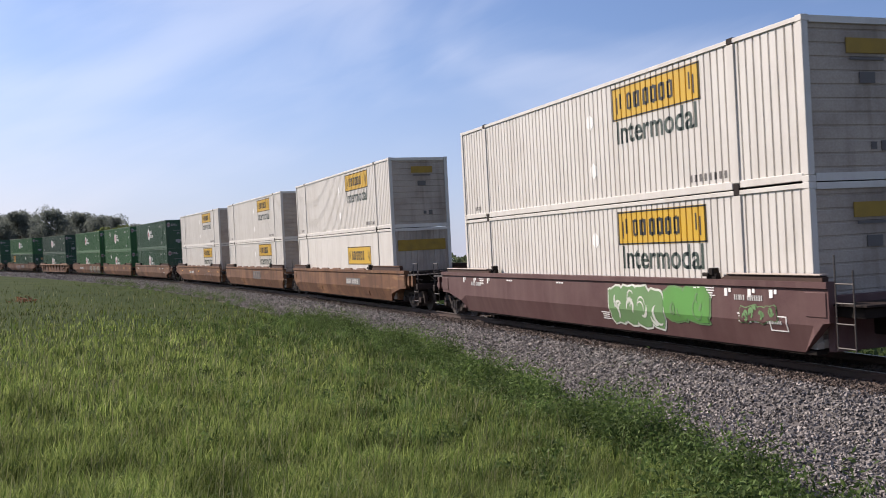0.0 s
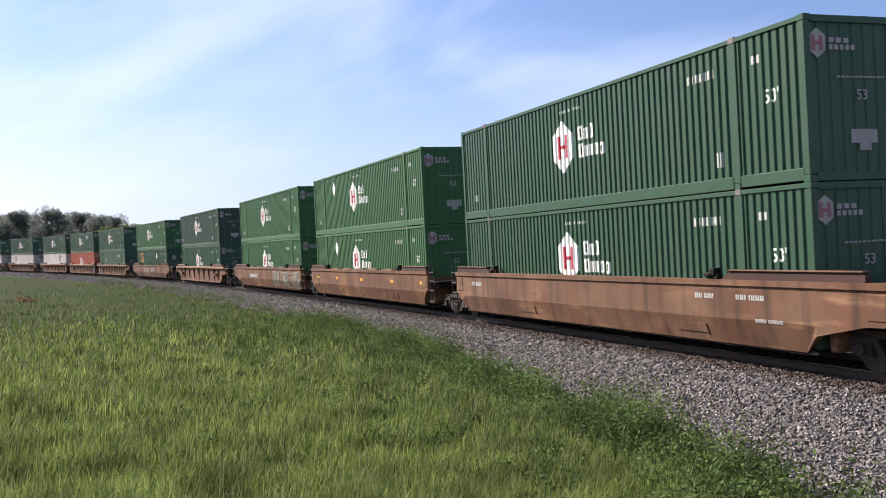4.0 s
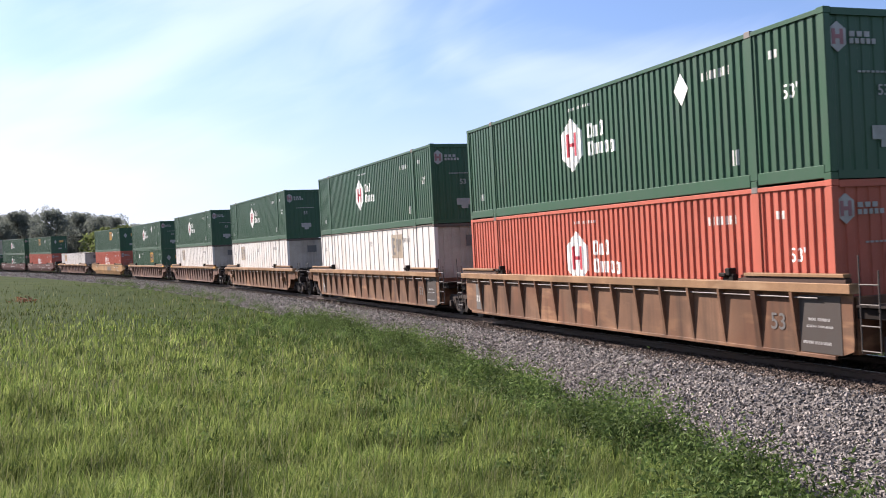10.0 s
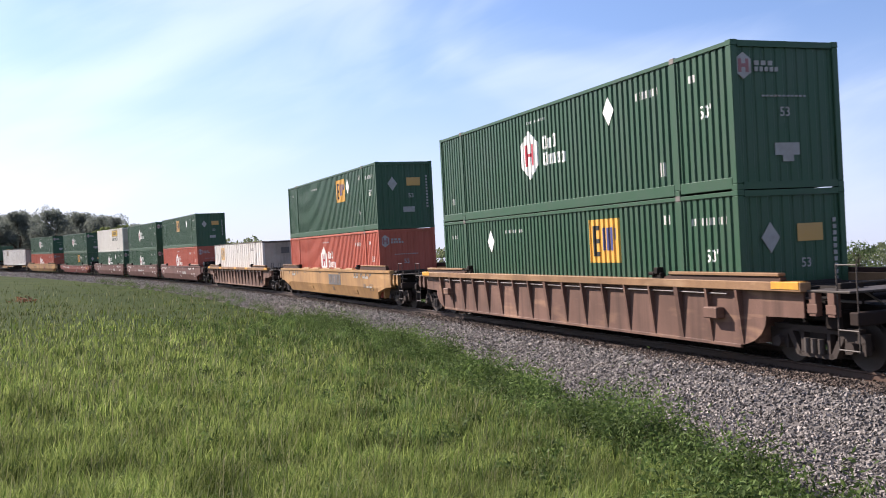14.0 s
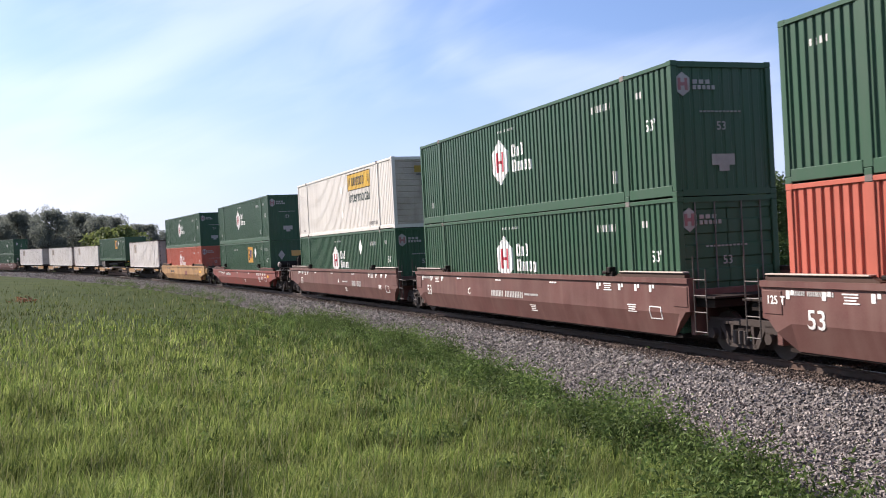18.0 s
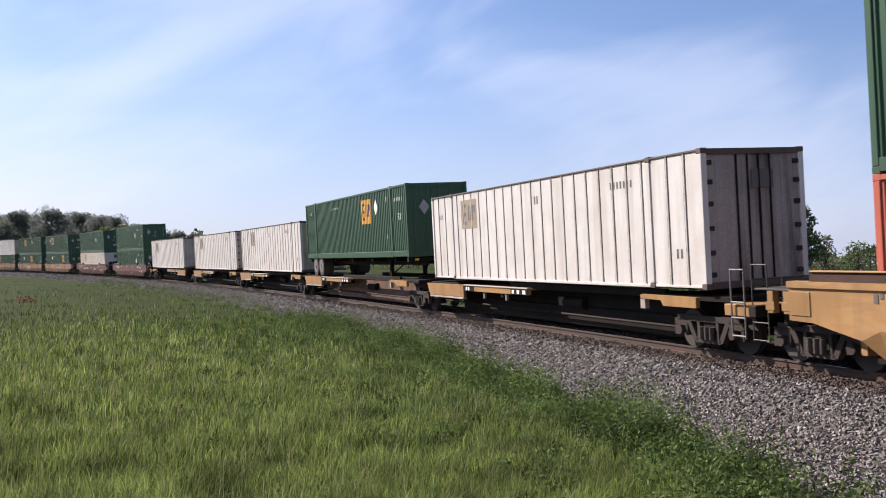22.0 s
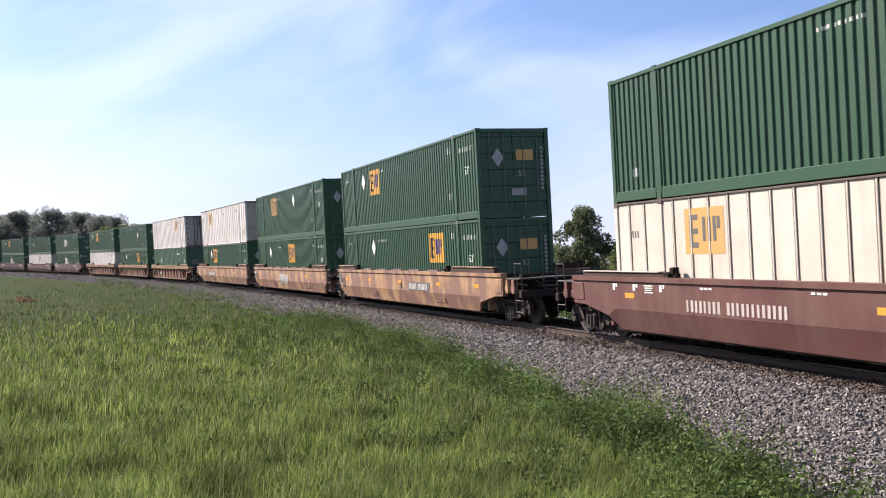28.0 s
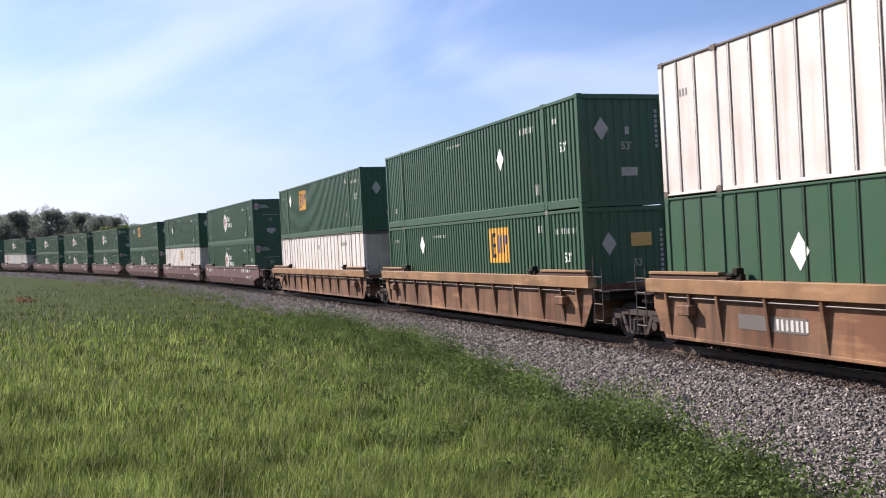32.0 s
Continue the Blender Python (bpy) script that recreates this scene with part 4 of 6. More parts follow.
def emblem(root, kind, cx, cz, label="white six-sided emblem with a red mark"):
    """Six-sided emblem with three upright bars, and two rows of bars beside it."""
    lo, hi = hexagon(cx, cz, 1.06, 1.38)
    e = part("emblem", kept(("emblem", kind, cx, cz), lambda: decal_strip(kind, cx - 0.53, cx + 0.53, lo, hi), M_WHITE), None, root, label)
    part("mark", kept(("mark", kind, cx, cz), lambda: join([decal_rect(kind, cx - 0.21, cz, 0.10, 0.6, 0.008), decal_rect(kind, cx + 0.21, cz, 0.10, 0.6, 0.008), decal_rect(kind, cx, cz, 0.32, 0.09, 0.0085)]), M_REDINK), None, e, "red upright bars")
    # two rows of plain open blocks stand for the name beside it
    rows = [(0.98, 0.25, 0.24), (1.26, 0.21, 0.20), (1.52, 0.25, 0.20), (0.99, -0.19, 0.25), (1.25, -0.22, 0.16), (1.48, -0.22, 0.20), (1.74, -0.22, 0.20), (2.00, -0.24, 0.20)]
    for k, (a, dz, w) in enumerate(rows):
        part("letter_shape", kept(("letter_shape", kind, cx, cz, k), lambda: glyph(kind, cx + a, cz + dz, w, 0.38 if k in (0, 2, 3) else 0.31), M_WHITE), None, root)


def glyph(kind, x, z, w, h, thick=0.36, proud=0.004):
    """A plain block with a small open middle, following the wall's folds."""
    t = w * thick
    hole = max(0.12, 0.5 - t / h)
    bm = bmesh.new()
    for a, b, lo, hi in ((0, t, -0.44, 0.44), (t, w - t, hole, 0.5), (t, w - t, -0.5, -hole), (w - t, w, -0.44, 0.44)):
        x0, x1 = x - w / 2 + a, x - w / 2 + b
        xs = sorted({x0, x1} | ({float(q) for q in BREAKS[kind][:, 0] if x0 < q < x1} if kind in BREAKS else set()))
        prev = None
        for q in xs:
            y = wall_y(kind, q) - proud
            pair = (bm.verts.new((q, y, z + lo * h)), bm.verts.new((q, y, z + hi * h)))
            if prev:
                bm.faces.new((prev[0], pair[0], pair[1], prev[1]))
            prev = pair
    return bm


def badge(root, kind, cx, cz, faded, size=1.35, tall=1.35):
    """Square badge with three letter-like shapes."""
    sq = part("badge", kept(("badge", kind, cx, cz, faded), lambda: decal_rect(kind, cx, cz, size, tall), M_OLDTAN if faded == "dull" else M_FADED if faded else M_LOGO), None, root, "faded tan square badge" if faded else "orange-yellow square badge")
    h = tall * 0.52
    ink = M_GREYINK if faded else M_BLACK
    part("badge_figure", kept(("badge_figure", kind, cx, cz, faded), lambda: join(
        [decal_rect(kind, cx - size * 0.33, cz, 0.12, h * 1.35, 0.008)] + [decal_rect(kind, cx - size * 0.25, cz + k * h * 0.58, 0.26, 0.11, 0.0085) for k in (-1, 0, 1)]), ink), None, sq)
    part("badge_mark", kept(("badge_mark", kind, cx, cz, faded), lambda: join(
        [decal_rect(kind, cx + size * a, cz + 0.04, 0.1, h, 0.008) for a in (0.0, 0.13, 0.26)] + [decal_rect(kind, cx + size * 0.36, cz + 0.16, 0.1, h * 0.5, 0.008)]), M_GREYINK if faded else M_BLUE), None, sq)


def sign(root, kind, cx, cz, w=3.45, h=0.78):
    sg = part("sign", kept(("sign", kind, cx, cz), lambda: decal_rect(kind, cx, cz, w, h), M_SIGN), None, root, "yellow company sign with dark bars")
    part("sign_border", kept(("sign_border", kind, cx, cz), lambda: join([decal_rect(kind, cx, cz + k * (h / 2 - 0.025), w, 0.035, 0.008) for k in (-1, 1)] + [decal_rect(kind, cx + k * (w / 2 - 0.03), cz, 0.04, h, 0.0085) for k in (-1, 1)]), M_BLACK), None, sg)
    for k, (a, wd) in enumerate([(-0.97, 0.13), (-0.66, 0.17), (-0.28, 0.16), (0.03, 0.16), (0.35, 0.16), (0.66, 0.14)]):
        part("sign_figure", kept(("sign_figure", kind, cx, cz, k), lambda: glyph(kind, cx + a, cz, wd * 1.5, h * 0.52, 0.36, 0.008), M_BLACK), None, sg)
    for k in (-1, 1):
        part("scroll", kept(("scroll", kind, cx, cz, k), lambda: join([decal_rect(kind, cx + k * 1.36, cz + 0.05, 0.045, h * 0.45, 0.008), decal_rect(kind, cx + k * 1.5, cz - 0.04, 0.045, h * 0.5, 0.008)]), M_BLACK), None, sg)


def diamond(root, kind, cx, cz, material=None):
    y = -(HY - SKIN) - 0.004
    part("placard", kept(("placard", kind, cx, cz), lambda: plate(bmesh.new(), [(cx - 0.25, cz), (cx, cz - 0.34), (cx + 0.25, cz), (cx, cz + 0.34)], y - 0.006, y + 0.002), M_WHITE), None, root, "white diamond placard")


def end_word(txt, size, y, z):
    """A painted word on the end wall that faces the camera."""
    bm = letters(txt, size, 0.004)
    for v in bm.verts:
        v.co = Vector((HX - 0.022, v.co.x + y, v.co.z + z))
    return bm


def container_thing(spec):
    """One 53-foot container. spec: kind of wall, paint, livery, near end, and where the badge sits."""
    wall, paint, livery, end = spec[0], spec[1], spec[2], spec[3]
    bx = spec[4] if len(spec) > 4 else 0.0
    dx = spec[5] if len(spec) > 5 else None
    mat = PAINT[paint]
    edge = PAINT["rusty_edge"] if paint in ("white", "ivory") else mat
    root = new("container")
    # frame
    for name, rows in (("corner_post", [(sx * (HX - 0.075), sy * (HY - 0.07)) for sx in (-1, 1) for sy in (-1, 1)]),
                       ("lifting_post", [(sx * 6.10, sy * (HY - 0.05)) for sx in (-1, 1) for sy in (-1, 1)])):
        hw, hd = (0.075, 0.07) if name == "corner_post" else (0.11, 0.05)
        if wall == "panel" and name == "lifting_post":
            hw = 0.07
        for x, y in rows:
            part(name, kept((name, paint, wall, x, y), lambda: boxes((x - hw, x + hw, y - hd, y + hd, 0.12, CH - 0.11), bevel=0.012), mat), None, root)
    for sy in (-1, 1):
        rail_z = CH - 0.10 if wall != "panel" else CH - 0.058
        part("top_rail", kept(("top_rail", paint, wall, sy), lambda: boxes((-HX + 0.15, HX - 0.15, sy * HY if sy < 0 else sy * HY - 0.075, sy * HY + 0.075 if sy < 0 else sy * HY, rail_z, CH - 0.012), bevel=0.008), edge), None, root)
        sill = {"steel": 0.255, "panel": 0.085}.get(wall, 0.17)
        for k, (a, b) in enumerate(((-HX + 0.15, -6.21), (-5.99, 5.99), (6.21, HX - 0.15))):
            part("bottom_rail", kept(("bottom_rail", paint, wall, sy, k), lambda: boxes((a, b, sy * HY - (0.0 if sy < 0 else 0.08), sy * HY + (0.08 if sy < 0 else 0.0), 0.012 if k == 1 else 0.03, sill), bevel=0.01), mat), None, root)
    for sx in (-1, 1):
        for sy in (-1, 1):
            for z in (0, 1):
                cz0, cz1 = ((-0.002, 0.118), (CH - 0.112, CH + 0.004))[z]
                part("corner_casting", kept(("corner_casting", paint, sx, sy, z), lambda: boxes((sx * HX - (0.178 if sx > 0 else 0) + sx * 0.003, sx * HX + (0.178 if sx < 0 else 0) + sx * 0.003, sy * HY - (0.162 if sy > 0 else 0) + sy * 0.003, sy * HY + (0.162 if sy < 0 else 0) + sy * 0.003, cz0, cz1), bevel=0.01), edge), None, root)
        for z in (0, 1):
            cz0, cz1 = ((-0.002, 0.118), (CH - 0.112, CH + 0.012))[z]
            light = livery in ("hub", "emp") and z == 1
            part("lifting_casting", kept(("lifting_casting", paint, sx, z, light), lambda: boxes((sx * 6.10 - 0.09, sx * 6.10 + 0.09, -HY - 0.006, -HY + 0.16, cz0, cz1), bevel=0.01), M_GALV if light else M_FRAME if paint == "cream" else edge), None, root)
    # skin
    part("roof", kept(("roof", paint), lambda: profile_mesh(folds(-HX + 0.1, HX - 0.1, 0.9, 0.6, 0.03, 0.012), -HY + 0.07, HY - 0.07, lambda a, d, z: (a, z, CH - 0.022 - d), 0.05, None, (mat,)), mat), None, root)
    part("floor", kept(("floor", paint), lambda: boxes((-HX + 0.1, HX - 0.1, -HY + 0.09, HY - 0.09, 0.05, 0.16)), M_DARK), None, root)
    for sy in (-1, 1):
        if wall in BREAKS:
            part("side_wall", kept(("side_wall", paint, wall, sy), lambda: block_mesh("side_wall", *corrugated_wall(wall, sy), mat), mat), None, root)
        elif wall == "panel":
            part("side_wall", kept(("side_wall", paint, wall, sy), lambda: panel_wall(sy, paint), mat), None, root)
        else:
            pts = [(-HX + 0.14, 0.0)]
            for x in np.arange(-6.9, 7.3, 1.22):
                if abs(abs(x) - 6.1) > 0.2:
                    pts += [(x, 0.0), (x + 0.002, 0.006), (x + 0.014, 0.006), (x + 0.016, 0.0)]
            pts.append((HX - 0.14, 0.0))
            part("side_wall", kept(("side_wall", paint, wall, sy), lambda: profile_mesh(pts, 0.08, CH - 0.09, lambda a, d, z: (a, sy * (HY - SKIN - d), z), 0.07, None, (mat,)), mat), None, root)
    skin = mat
    for sx in (-1, 1):
        face = HX - 0.05
        # stained end paint whose darker base adds to the end's shade
        mat = PAINT["grimy_shaded"] if end == "dirty" else PAINT["grimy_shaded_cream"] if paint in ("cream", "white") else skin

        if end == "door" and sx > 0:
            for y0, y1 in ((-HY + 0.15, -0.012), (0.012, HY - 0.15)):
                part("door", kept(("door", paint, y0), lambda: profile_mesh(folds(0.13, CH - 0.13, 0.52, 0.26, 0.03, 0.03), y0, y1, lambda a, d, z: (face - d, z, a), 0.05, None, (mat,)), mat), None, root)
        elif wall == "fine":
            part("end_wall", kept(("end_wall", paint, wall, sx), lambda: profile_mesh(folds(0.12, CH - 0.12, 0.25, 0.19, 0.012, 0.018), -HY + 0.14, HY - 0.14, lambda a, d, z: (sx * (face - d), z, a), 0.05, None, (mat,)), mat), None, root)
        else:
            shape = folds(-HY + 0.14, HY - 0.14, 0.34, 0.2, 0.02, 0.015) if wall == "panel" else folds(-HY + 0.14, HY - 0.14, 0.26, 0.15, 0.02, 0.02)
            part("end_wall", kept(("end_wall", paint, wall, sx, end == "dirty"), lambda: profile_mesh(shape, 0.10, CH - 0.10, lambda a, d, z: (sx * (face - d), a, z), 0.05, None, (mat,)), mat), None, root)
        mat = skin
        part("end_sill", kept(("end_sill", paint, sx), lambda: boxes((sx * HX - (0.10 if sx > 0 else 0), sx * HX + (0.10 if sx < 0 else 0), -HY + 0.16, HY - 0.16, 0.01, 0.15)), edge), None, root)
        part("end_header", kept(("end_header", paint, sx), lambda: boxes((sx * HX - (0.10 if sx > 0 else 0), sx * HX + (0.10 if sx < 0 else 0), -HY + 0.16, HY - 0.16, CH - 0.13, CH - 0.012)), edge), None, root)
    if end == "dirty":
        for y in (-0.42, -0.14, 0.14, 0.42):
            part("locking_bar", kept(("locking_bar", "dirty", y), lambda: tubes(((HX - 0.03, y, 0.14), (HX - 0.03, y, CH - 0.14), 0.022)), M_DARK), None, root)
        for y in (-HY + 0.17, HY - 0.17):
            for z in (0.3, 0.75, 1.25, 1.75, 2.2, 2.6):
                part("hinge", kept(("hinge", y, z), lambda: boxes((HX - 0.05, HX - 0.005, y - 0.10, y + 0.10, z - 0.05, z + 0.05), bevel=0.01), M_SEAM), None, root)
    if end == "door":
        for y in (-0.85, -0.35, 0.35, 0.85):
            part("locking_bar", kept(("locking_bar", y), lambda: tubes(((HX - 0.02, y, 0.12), (HX - 0.02, y, CH - 0.12), 0.017)), M_GALV), None, root)
    # markings
    f = HX - 0.03
    e = lambda y0, y1, z0, z1: boxes((f - 0.008, f + 0.006, y0, y1, z0, z1))
    if livery in ("hub", "emp") or (livery == "plain" and wall == "steel"):
        part("length_mark", kept(("length_mark", wall), lambda: decal_word(wall, "53'", 0.36, 7.15, 1.62, 0.004), M_WHITE), None, root, "white figures 53'")
        part("serial_marking", kept(("serial_marking", wall, livery), lambda: join([bars(wall, 7.08, 2.33, 1.25, 0.15, 10, 0.42), bars(wall, 5.62, 2.42, 0.3, 0.2, 2), bars(wall, 5.62, 0.86, 0.25, 0.2, 2), bars(wall, -2.3, 2.42, 1.25, 0.09, 9, 0.5), bars(wall, -7.1, 2.36, 0.5, 0.12, 4)]) if livery == "emp" else join([bars(wall, 5.05, 2.33, 0.95, 0.17, 7), bars(wall, 6.75, 2.36, 0.3, 0.15, 2), bars(wall, -0.55, 2.52, 1.15, 0.07, 9), bars(wall, 5.55, 0.62, 0.22, 0.3, 2), bars(wall, -7.1, 0.66, 0.3, 0.2, 2)]), M_SOFT), None, root)
        if livery == "hub":
            rows = [e(-0.74 + 0.16 * k, -0.63 + 0.16 * k, 2.41, 2.50) for k in range(3)] + [e(-0.74 + 0.12 * k, -0.66 + 0.12 * k, 2.29, 2.38) for k in range(5)] + [e(-0.6 + 0.1 * k, -0.535 + 0.1 * k, 1.80, 1.835) for k in range(11)] + [end_word("53", 0.26, -0.06, 1.50), e(-0.34, 0.25, 0.66, 0.90), e(-0.16, 0.10, 0.53, 0.66)]
        elif livery == "emp":
            rows = [e(0.98, 1.06, 0.9 + 0.13 * k, 0.985 + 0.13 * k) for k in range(11)] + [end_word("53", 0.26, 0.28, 1.42), e(-0.1, 0.42, 0.72, 0.95)]
        else:
            rows = [e(0.98, 1.06, 1.5 + 0.13 * k, 1.585 + 0.13 * k) for k in range(8)] + [end_word("53'", 0.28, 0.1, 1.55), e(-0.08, 0.40, 0.78, 1.0), e(0.08, 0.2, 1.85, 2.05)]
        part("end_marking", kept(("end_marking", livery), lambda: join(rows), M_ENDWHITE), None, root, "white end markings dimmed as in shade")
    if livery == "hub":
        emblem(root, wall, -1.0, 1.62)
        hexa = part("end_emblem", kept(("end_emblem",), lambda: plate_end(-1.0, 2.40, 0.21, 0.26), M_ENDWHITE), None, root, "six-sided end emblem in dimmed white")
        part("mark", kept(("end_mark",), lambda: join([boxes((f - 0.004, f + 0.011, -1.0 + a, -1.0 + b, 2.40 - h, 2.40 + h)) for a, b, h in ((-0.12, -0.05, 0.13), (0.05, 0.12, 0.13), (-0.05, 0.05, 0.035))]), M_ENDPINK), None, hexa)
        if dx is not None:
            diamond(root, wall, dx, 2.2)
    elif livery == "emp":
        badge(root, wall, bx, 2.03, len(spec) > 6, 1.42, 1.06)
        diamond(root, wall, dx if dx is not None else 3.2, 2.15)
        part("end_placard", kept(("end_placard",), lambda: plate_end(-0.55, 1.95, 0.22, 0.30, 4), M_ENDWHITE), None, root, "white diamond end placard")
        part("end_badge", kept(("end_badge", "emp"), lambda: e(0.10, 0.72, 1.85, 2.2), M_FADED), None, root, "dull orange end badge")
    elif livery == "plain":
        if dx is not None:
            diamond(root, wall, dx, 1.7)
        if wall == "steel":
            part("end_placard", kept(("end_placard", "plain"), lambda: plate_end(-0.62, 2.0, 0.22, 0.30, 4), M_ENDWHITE), None, root, "white diamond end placard")
        if wall == "panel":
            part("length_mark", kept(("length_mark", "plain"), lambda: join([decal_word("flat", "53'", 0.34, 7.2, 1.62, 0.004), bars("flat", 4.4, 2.3, 0.95, 0.17, 7), bars("flat", 6.5, 2.4, 0.3, 0.13, 2), bars("flat", -7.1, 0.9, 0.25, 0.2, 2)]), M_WHITE), None, root)
            part("end_notice", kept(("end_notice",), lambda: e(-0.75, -0.2, 1.35, 1.75), M_GREYINK), None, root, "grey notice on the end wall")
    elif livery == "empwhite":
        if abs(bx) < 8:
            badge(root, wall, bx, 2.15, "dull" if len(spec) > 6 else True, 1.35, 0.95)
        part("serial_marking", kept(("serial_marking", "dark"), lambda: join([bars("flat", 4.9, 2.38, 1.05, 0.17, 7), bars("flat", -7.2, 2.15, 0.34, 0.16, 3), bars("flat", 0.4, 2.3, 0.3, 0.22, 2), bars("flat", 7.15, 0.75, 0.3, 0.2, 2)]), M_GREYINK), None, root)
        part("end_badge", kept(("end_badge",), lambda: e(-0.05, 0.5, 2.05, 2.45), M_GREYINK), None, root, "dark square patch on the end wall")
    elif livery == "jb":
        sign(root, wall, 3.36, 2.30)
        part("wordmark", kept(("wordmark", wall, "jb"), lambda: decal_word(wall, "Intermodal", 0.74, 3.36, 1.60, 0.012, 0.004, 0.98), M_INK), None, root, "dark green word Intermodal")
        part("serial_marking", kept(("serial_marking", "jb"), lambda: join([bars(wall, 5.2, 0.33, 1.3, 0.15, 8), bars(wall, -6.9, 0.33, 0.5, 0.12, 4)]), M_GREYINK), None, root)
        part("end_sign", kept(("end_sign",), lambda: e(-0.32, 0.62, 2.25, 2.52), M_ENDSIGN), None, root, "dull yellow end sign")
        part("end_marking", kept(("end_marking", "jb"), lambda: join([e(-0.24, 0.52, 2.13, 2.18), e(-0.05, 0.30, 1.72, 1.92), e(0.15, 0.27, 0.55, 0.68), e(0.38, 0.54, 0.52, 0.70)]), M_GREYINK), None, root, "grey end markings")
        for x, z in ((0.55, 2.05), (0.62, 0.85)):
            lo, hi = hexagon(x, z, 0.3, 0.4)
            part("sticker", kept(("sticker", x), lambda: decal_strip(wall, x - 0.15, x + 0.15, lo, hi, 0.01), M_WHITE), None, root)
    elif livery == "jbsmooth":
        sign(root, wall, 3.32, 1.82, 3.5, 0.82)
        part("end_sign", kept(("end_sign", "wide"), lambda: e(-1.05, 1.05, 1.95, 2.4), M_ENDSIGN), None, root, "wide dull yellow end sign")
    return root


def plate_end(y, z, ry, rz, n=6):
    """Small six-sided plate on the near end wall."""
    bm = bmesh.new()
    a = [bm.verts.new((HX - 0.024, y + ry * math.sin(k * math.tau / n), z + rz * math.cos(k * math.tau / n))) for k in range(n)]
    b = [bm.verts.new((HX - 0.04, v.co.y, v.co.z)) for v in a]
    bm.faces.new(a)
    for k in range(n):
        bm.faces.new((a[k], b[k], b[(k + 1) % n], a[(k + 1) % n]))
    bmesh.ops.recalc_face_normals(bm, faces=bm.faces)
    return bm


CONTAINER_LABEL = {
    ("green", "hub"): "dark green corrugated steel container with white six-sided emblem",
    ("green_bright", "hub"): "bright green corrugated steel container with white six-sided emblem",
    ("green_faded", "hub"): "faded grey-green corrugated container with white six-sided emblem",
    ("orange", "hub"): "orange-red corrugated steel container with white emblem",
    ("green", "emp"): "dark green corrugated container with orange square badge",
    ("green", "plain"): "dark green container with white diamond placard",
    ("white", "empwhite"): "white ribbed-panel container with faded tan square badge",
    ("ivory", "empwhite"): "ivory ribbed-panel container with orange square badge",
    ("cream", "jb"): "off-white ribbed container with yellow sign reading Intermodal below",
    ("cream", "jbsmooth"): "smooth off-white container with yellow company sign",
}
PROTO = {}


def place_container(spec):
    if spec in PROTO:
        ob = copy_thing(PROTO[spec], Matrix())
    else:
        ob = PROTO[spec] = container_thing(spec)
    return tagged(ob, CONTAINER_LABEL[(spec[1], spec[2])], "container", "containers on the train")


# ---- cars ----


def truck(parent, x, bright=False):
    """Two-axle truck under a car: side frames, springs, axles and wheels."""
    t = part("truck", kept(("truck",), lambda: boxes((-0.22, 0.22, -1.05, 1.05, 0.42, 0.66), bevel=0.02), M_FRAME), None, parent)
    t.location.x = x
    for sy in (-1, 1):
        y0, y1 = sorted((sy * 0.98, sy * 1.10))

        def frame_mesh():
            bm = bmesh.new()
            box(bm, -1.05, 1.05, y0, y1, 0.62, 0.74)
            box(bm, -0.42, 0.42, y0, y1, 0.18, 0.27)
            for k in (-1, 1):
                a, b = sorted((k * 0.70, k * 1.16))
                box(bm, a, b, y0, y1, 0.50, 0.66)
                for q in (0.70, 1.08):
                    a, b = sorted((k * q, k * (q + 0.08)))
                    box(bm, a, b, y0, y1, 0.30, 0.52)
                plate(bm, [(k * 0.72, 0.62), (k * 0.58, 0.62), (k * 0.34, 0.20), (k * 0.48, 0.20)], y0, y1)
                a, b = sorted((k * 0.28, k * 0.36))
                box(bm, a, b, y0, y1, 0.25, 0.64)
            return bm
        part("side_frame", kept(("side_frame", sy), frame_mesh, M_TRUCK), None, t)
        part("spring", kept(("spring", sy), lambda: tubes(*[((k * 0.17, sy * 1.12, 0.26), (k * 0.17, sy * 1.12, 0.52), 0.065) for k in (-1, 0, 1)], sides=10), M_WHEEL), None, t)
        for x0 in (-0.89, 0.89):
            def wheel_mesh():
                bm = bmesh.new()
                tube(bm, (x0, sy * 0.68, 0.42), (x0, sy * 0.71, 0.42), 0.445, 24)
                tube(bm, (x0, sy * 0.71, 0.42), (x0, sy * 0.80, 0.42), 0.42, 24)
                tube(bm, (x0, sy * 0.80, 0.42), (x0, sy * 0.84, 0.42), 0.14, 12)
                return bm
            part("wheel", kept(("wheel", sy, x0), wheel_mesh, M_WHEEL), None, t)
            part("bearing", kept(("bearing", sy, x0), lambda: tubes(((x0, sy * 1.08, 0.42), (x0, sy * 1.19, 0.42), 0.105), sides=12), M_TRUCK), None, t)
    for x0 in (-0.89, 0.89):
        part("axle", kept(("axle", x0), lambda: tubes(((x0, -0.9, 0.42), (x0, 0.9, 0.42), 0.08)), M_DARK), None, t)


def ladder(root, x, paint):
    """Side ladder with two uprights and rungs."""
    rows = [((x - 0.2, -1.46, 0.42), (x - 0.2, -1.46, 2.0), 0.014), ((x + 0.2, -1.46, 0.42), (x + 0.2, -1.46, 1.75), 0.014)]
    rows += [((x - 0.2, -1.46, z), (x + 0.2, -1.46, z), 0.014) for z in (0.46, 0.86, 1.2, 1.52)]
    part("ladder", kept(("ladder", x), lambda: tubes(*rows, sides=6), M_GRAB), None, root)


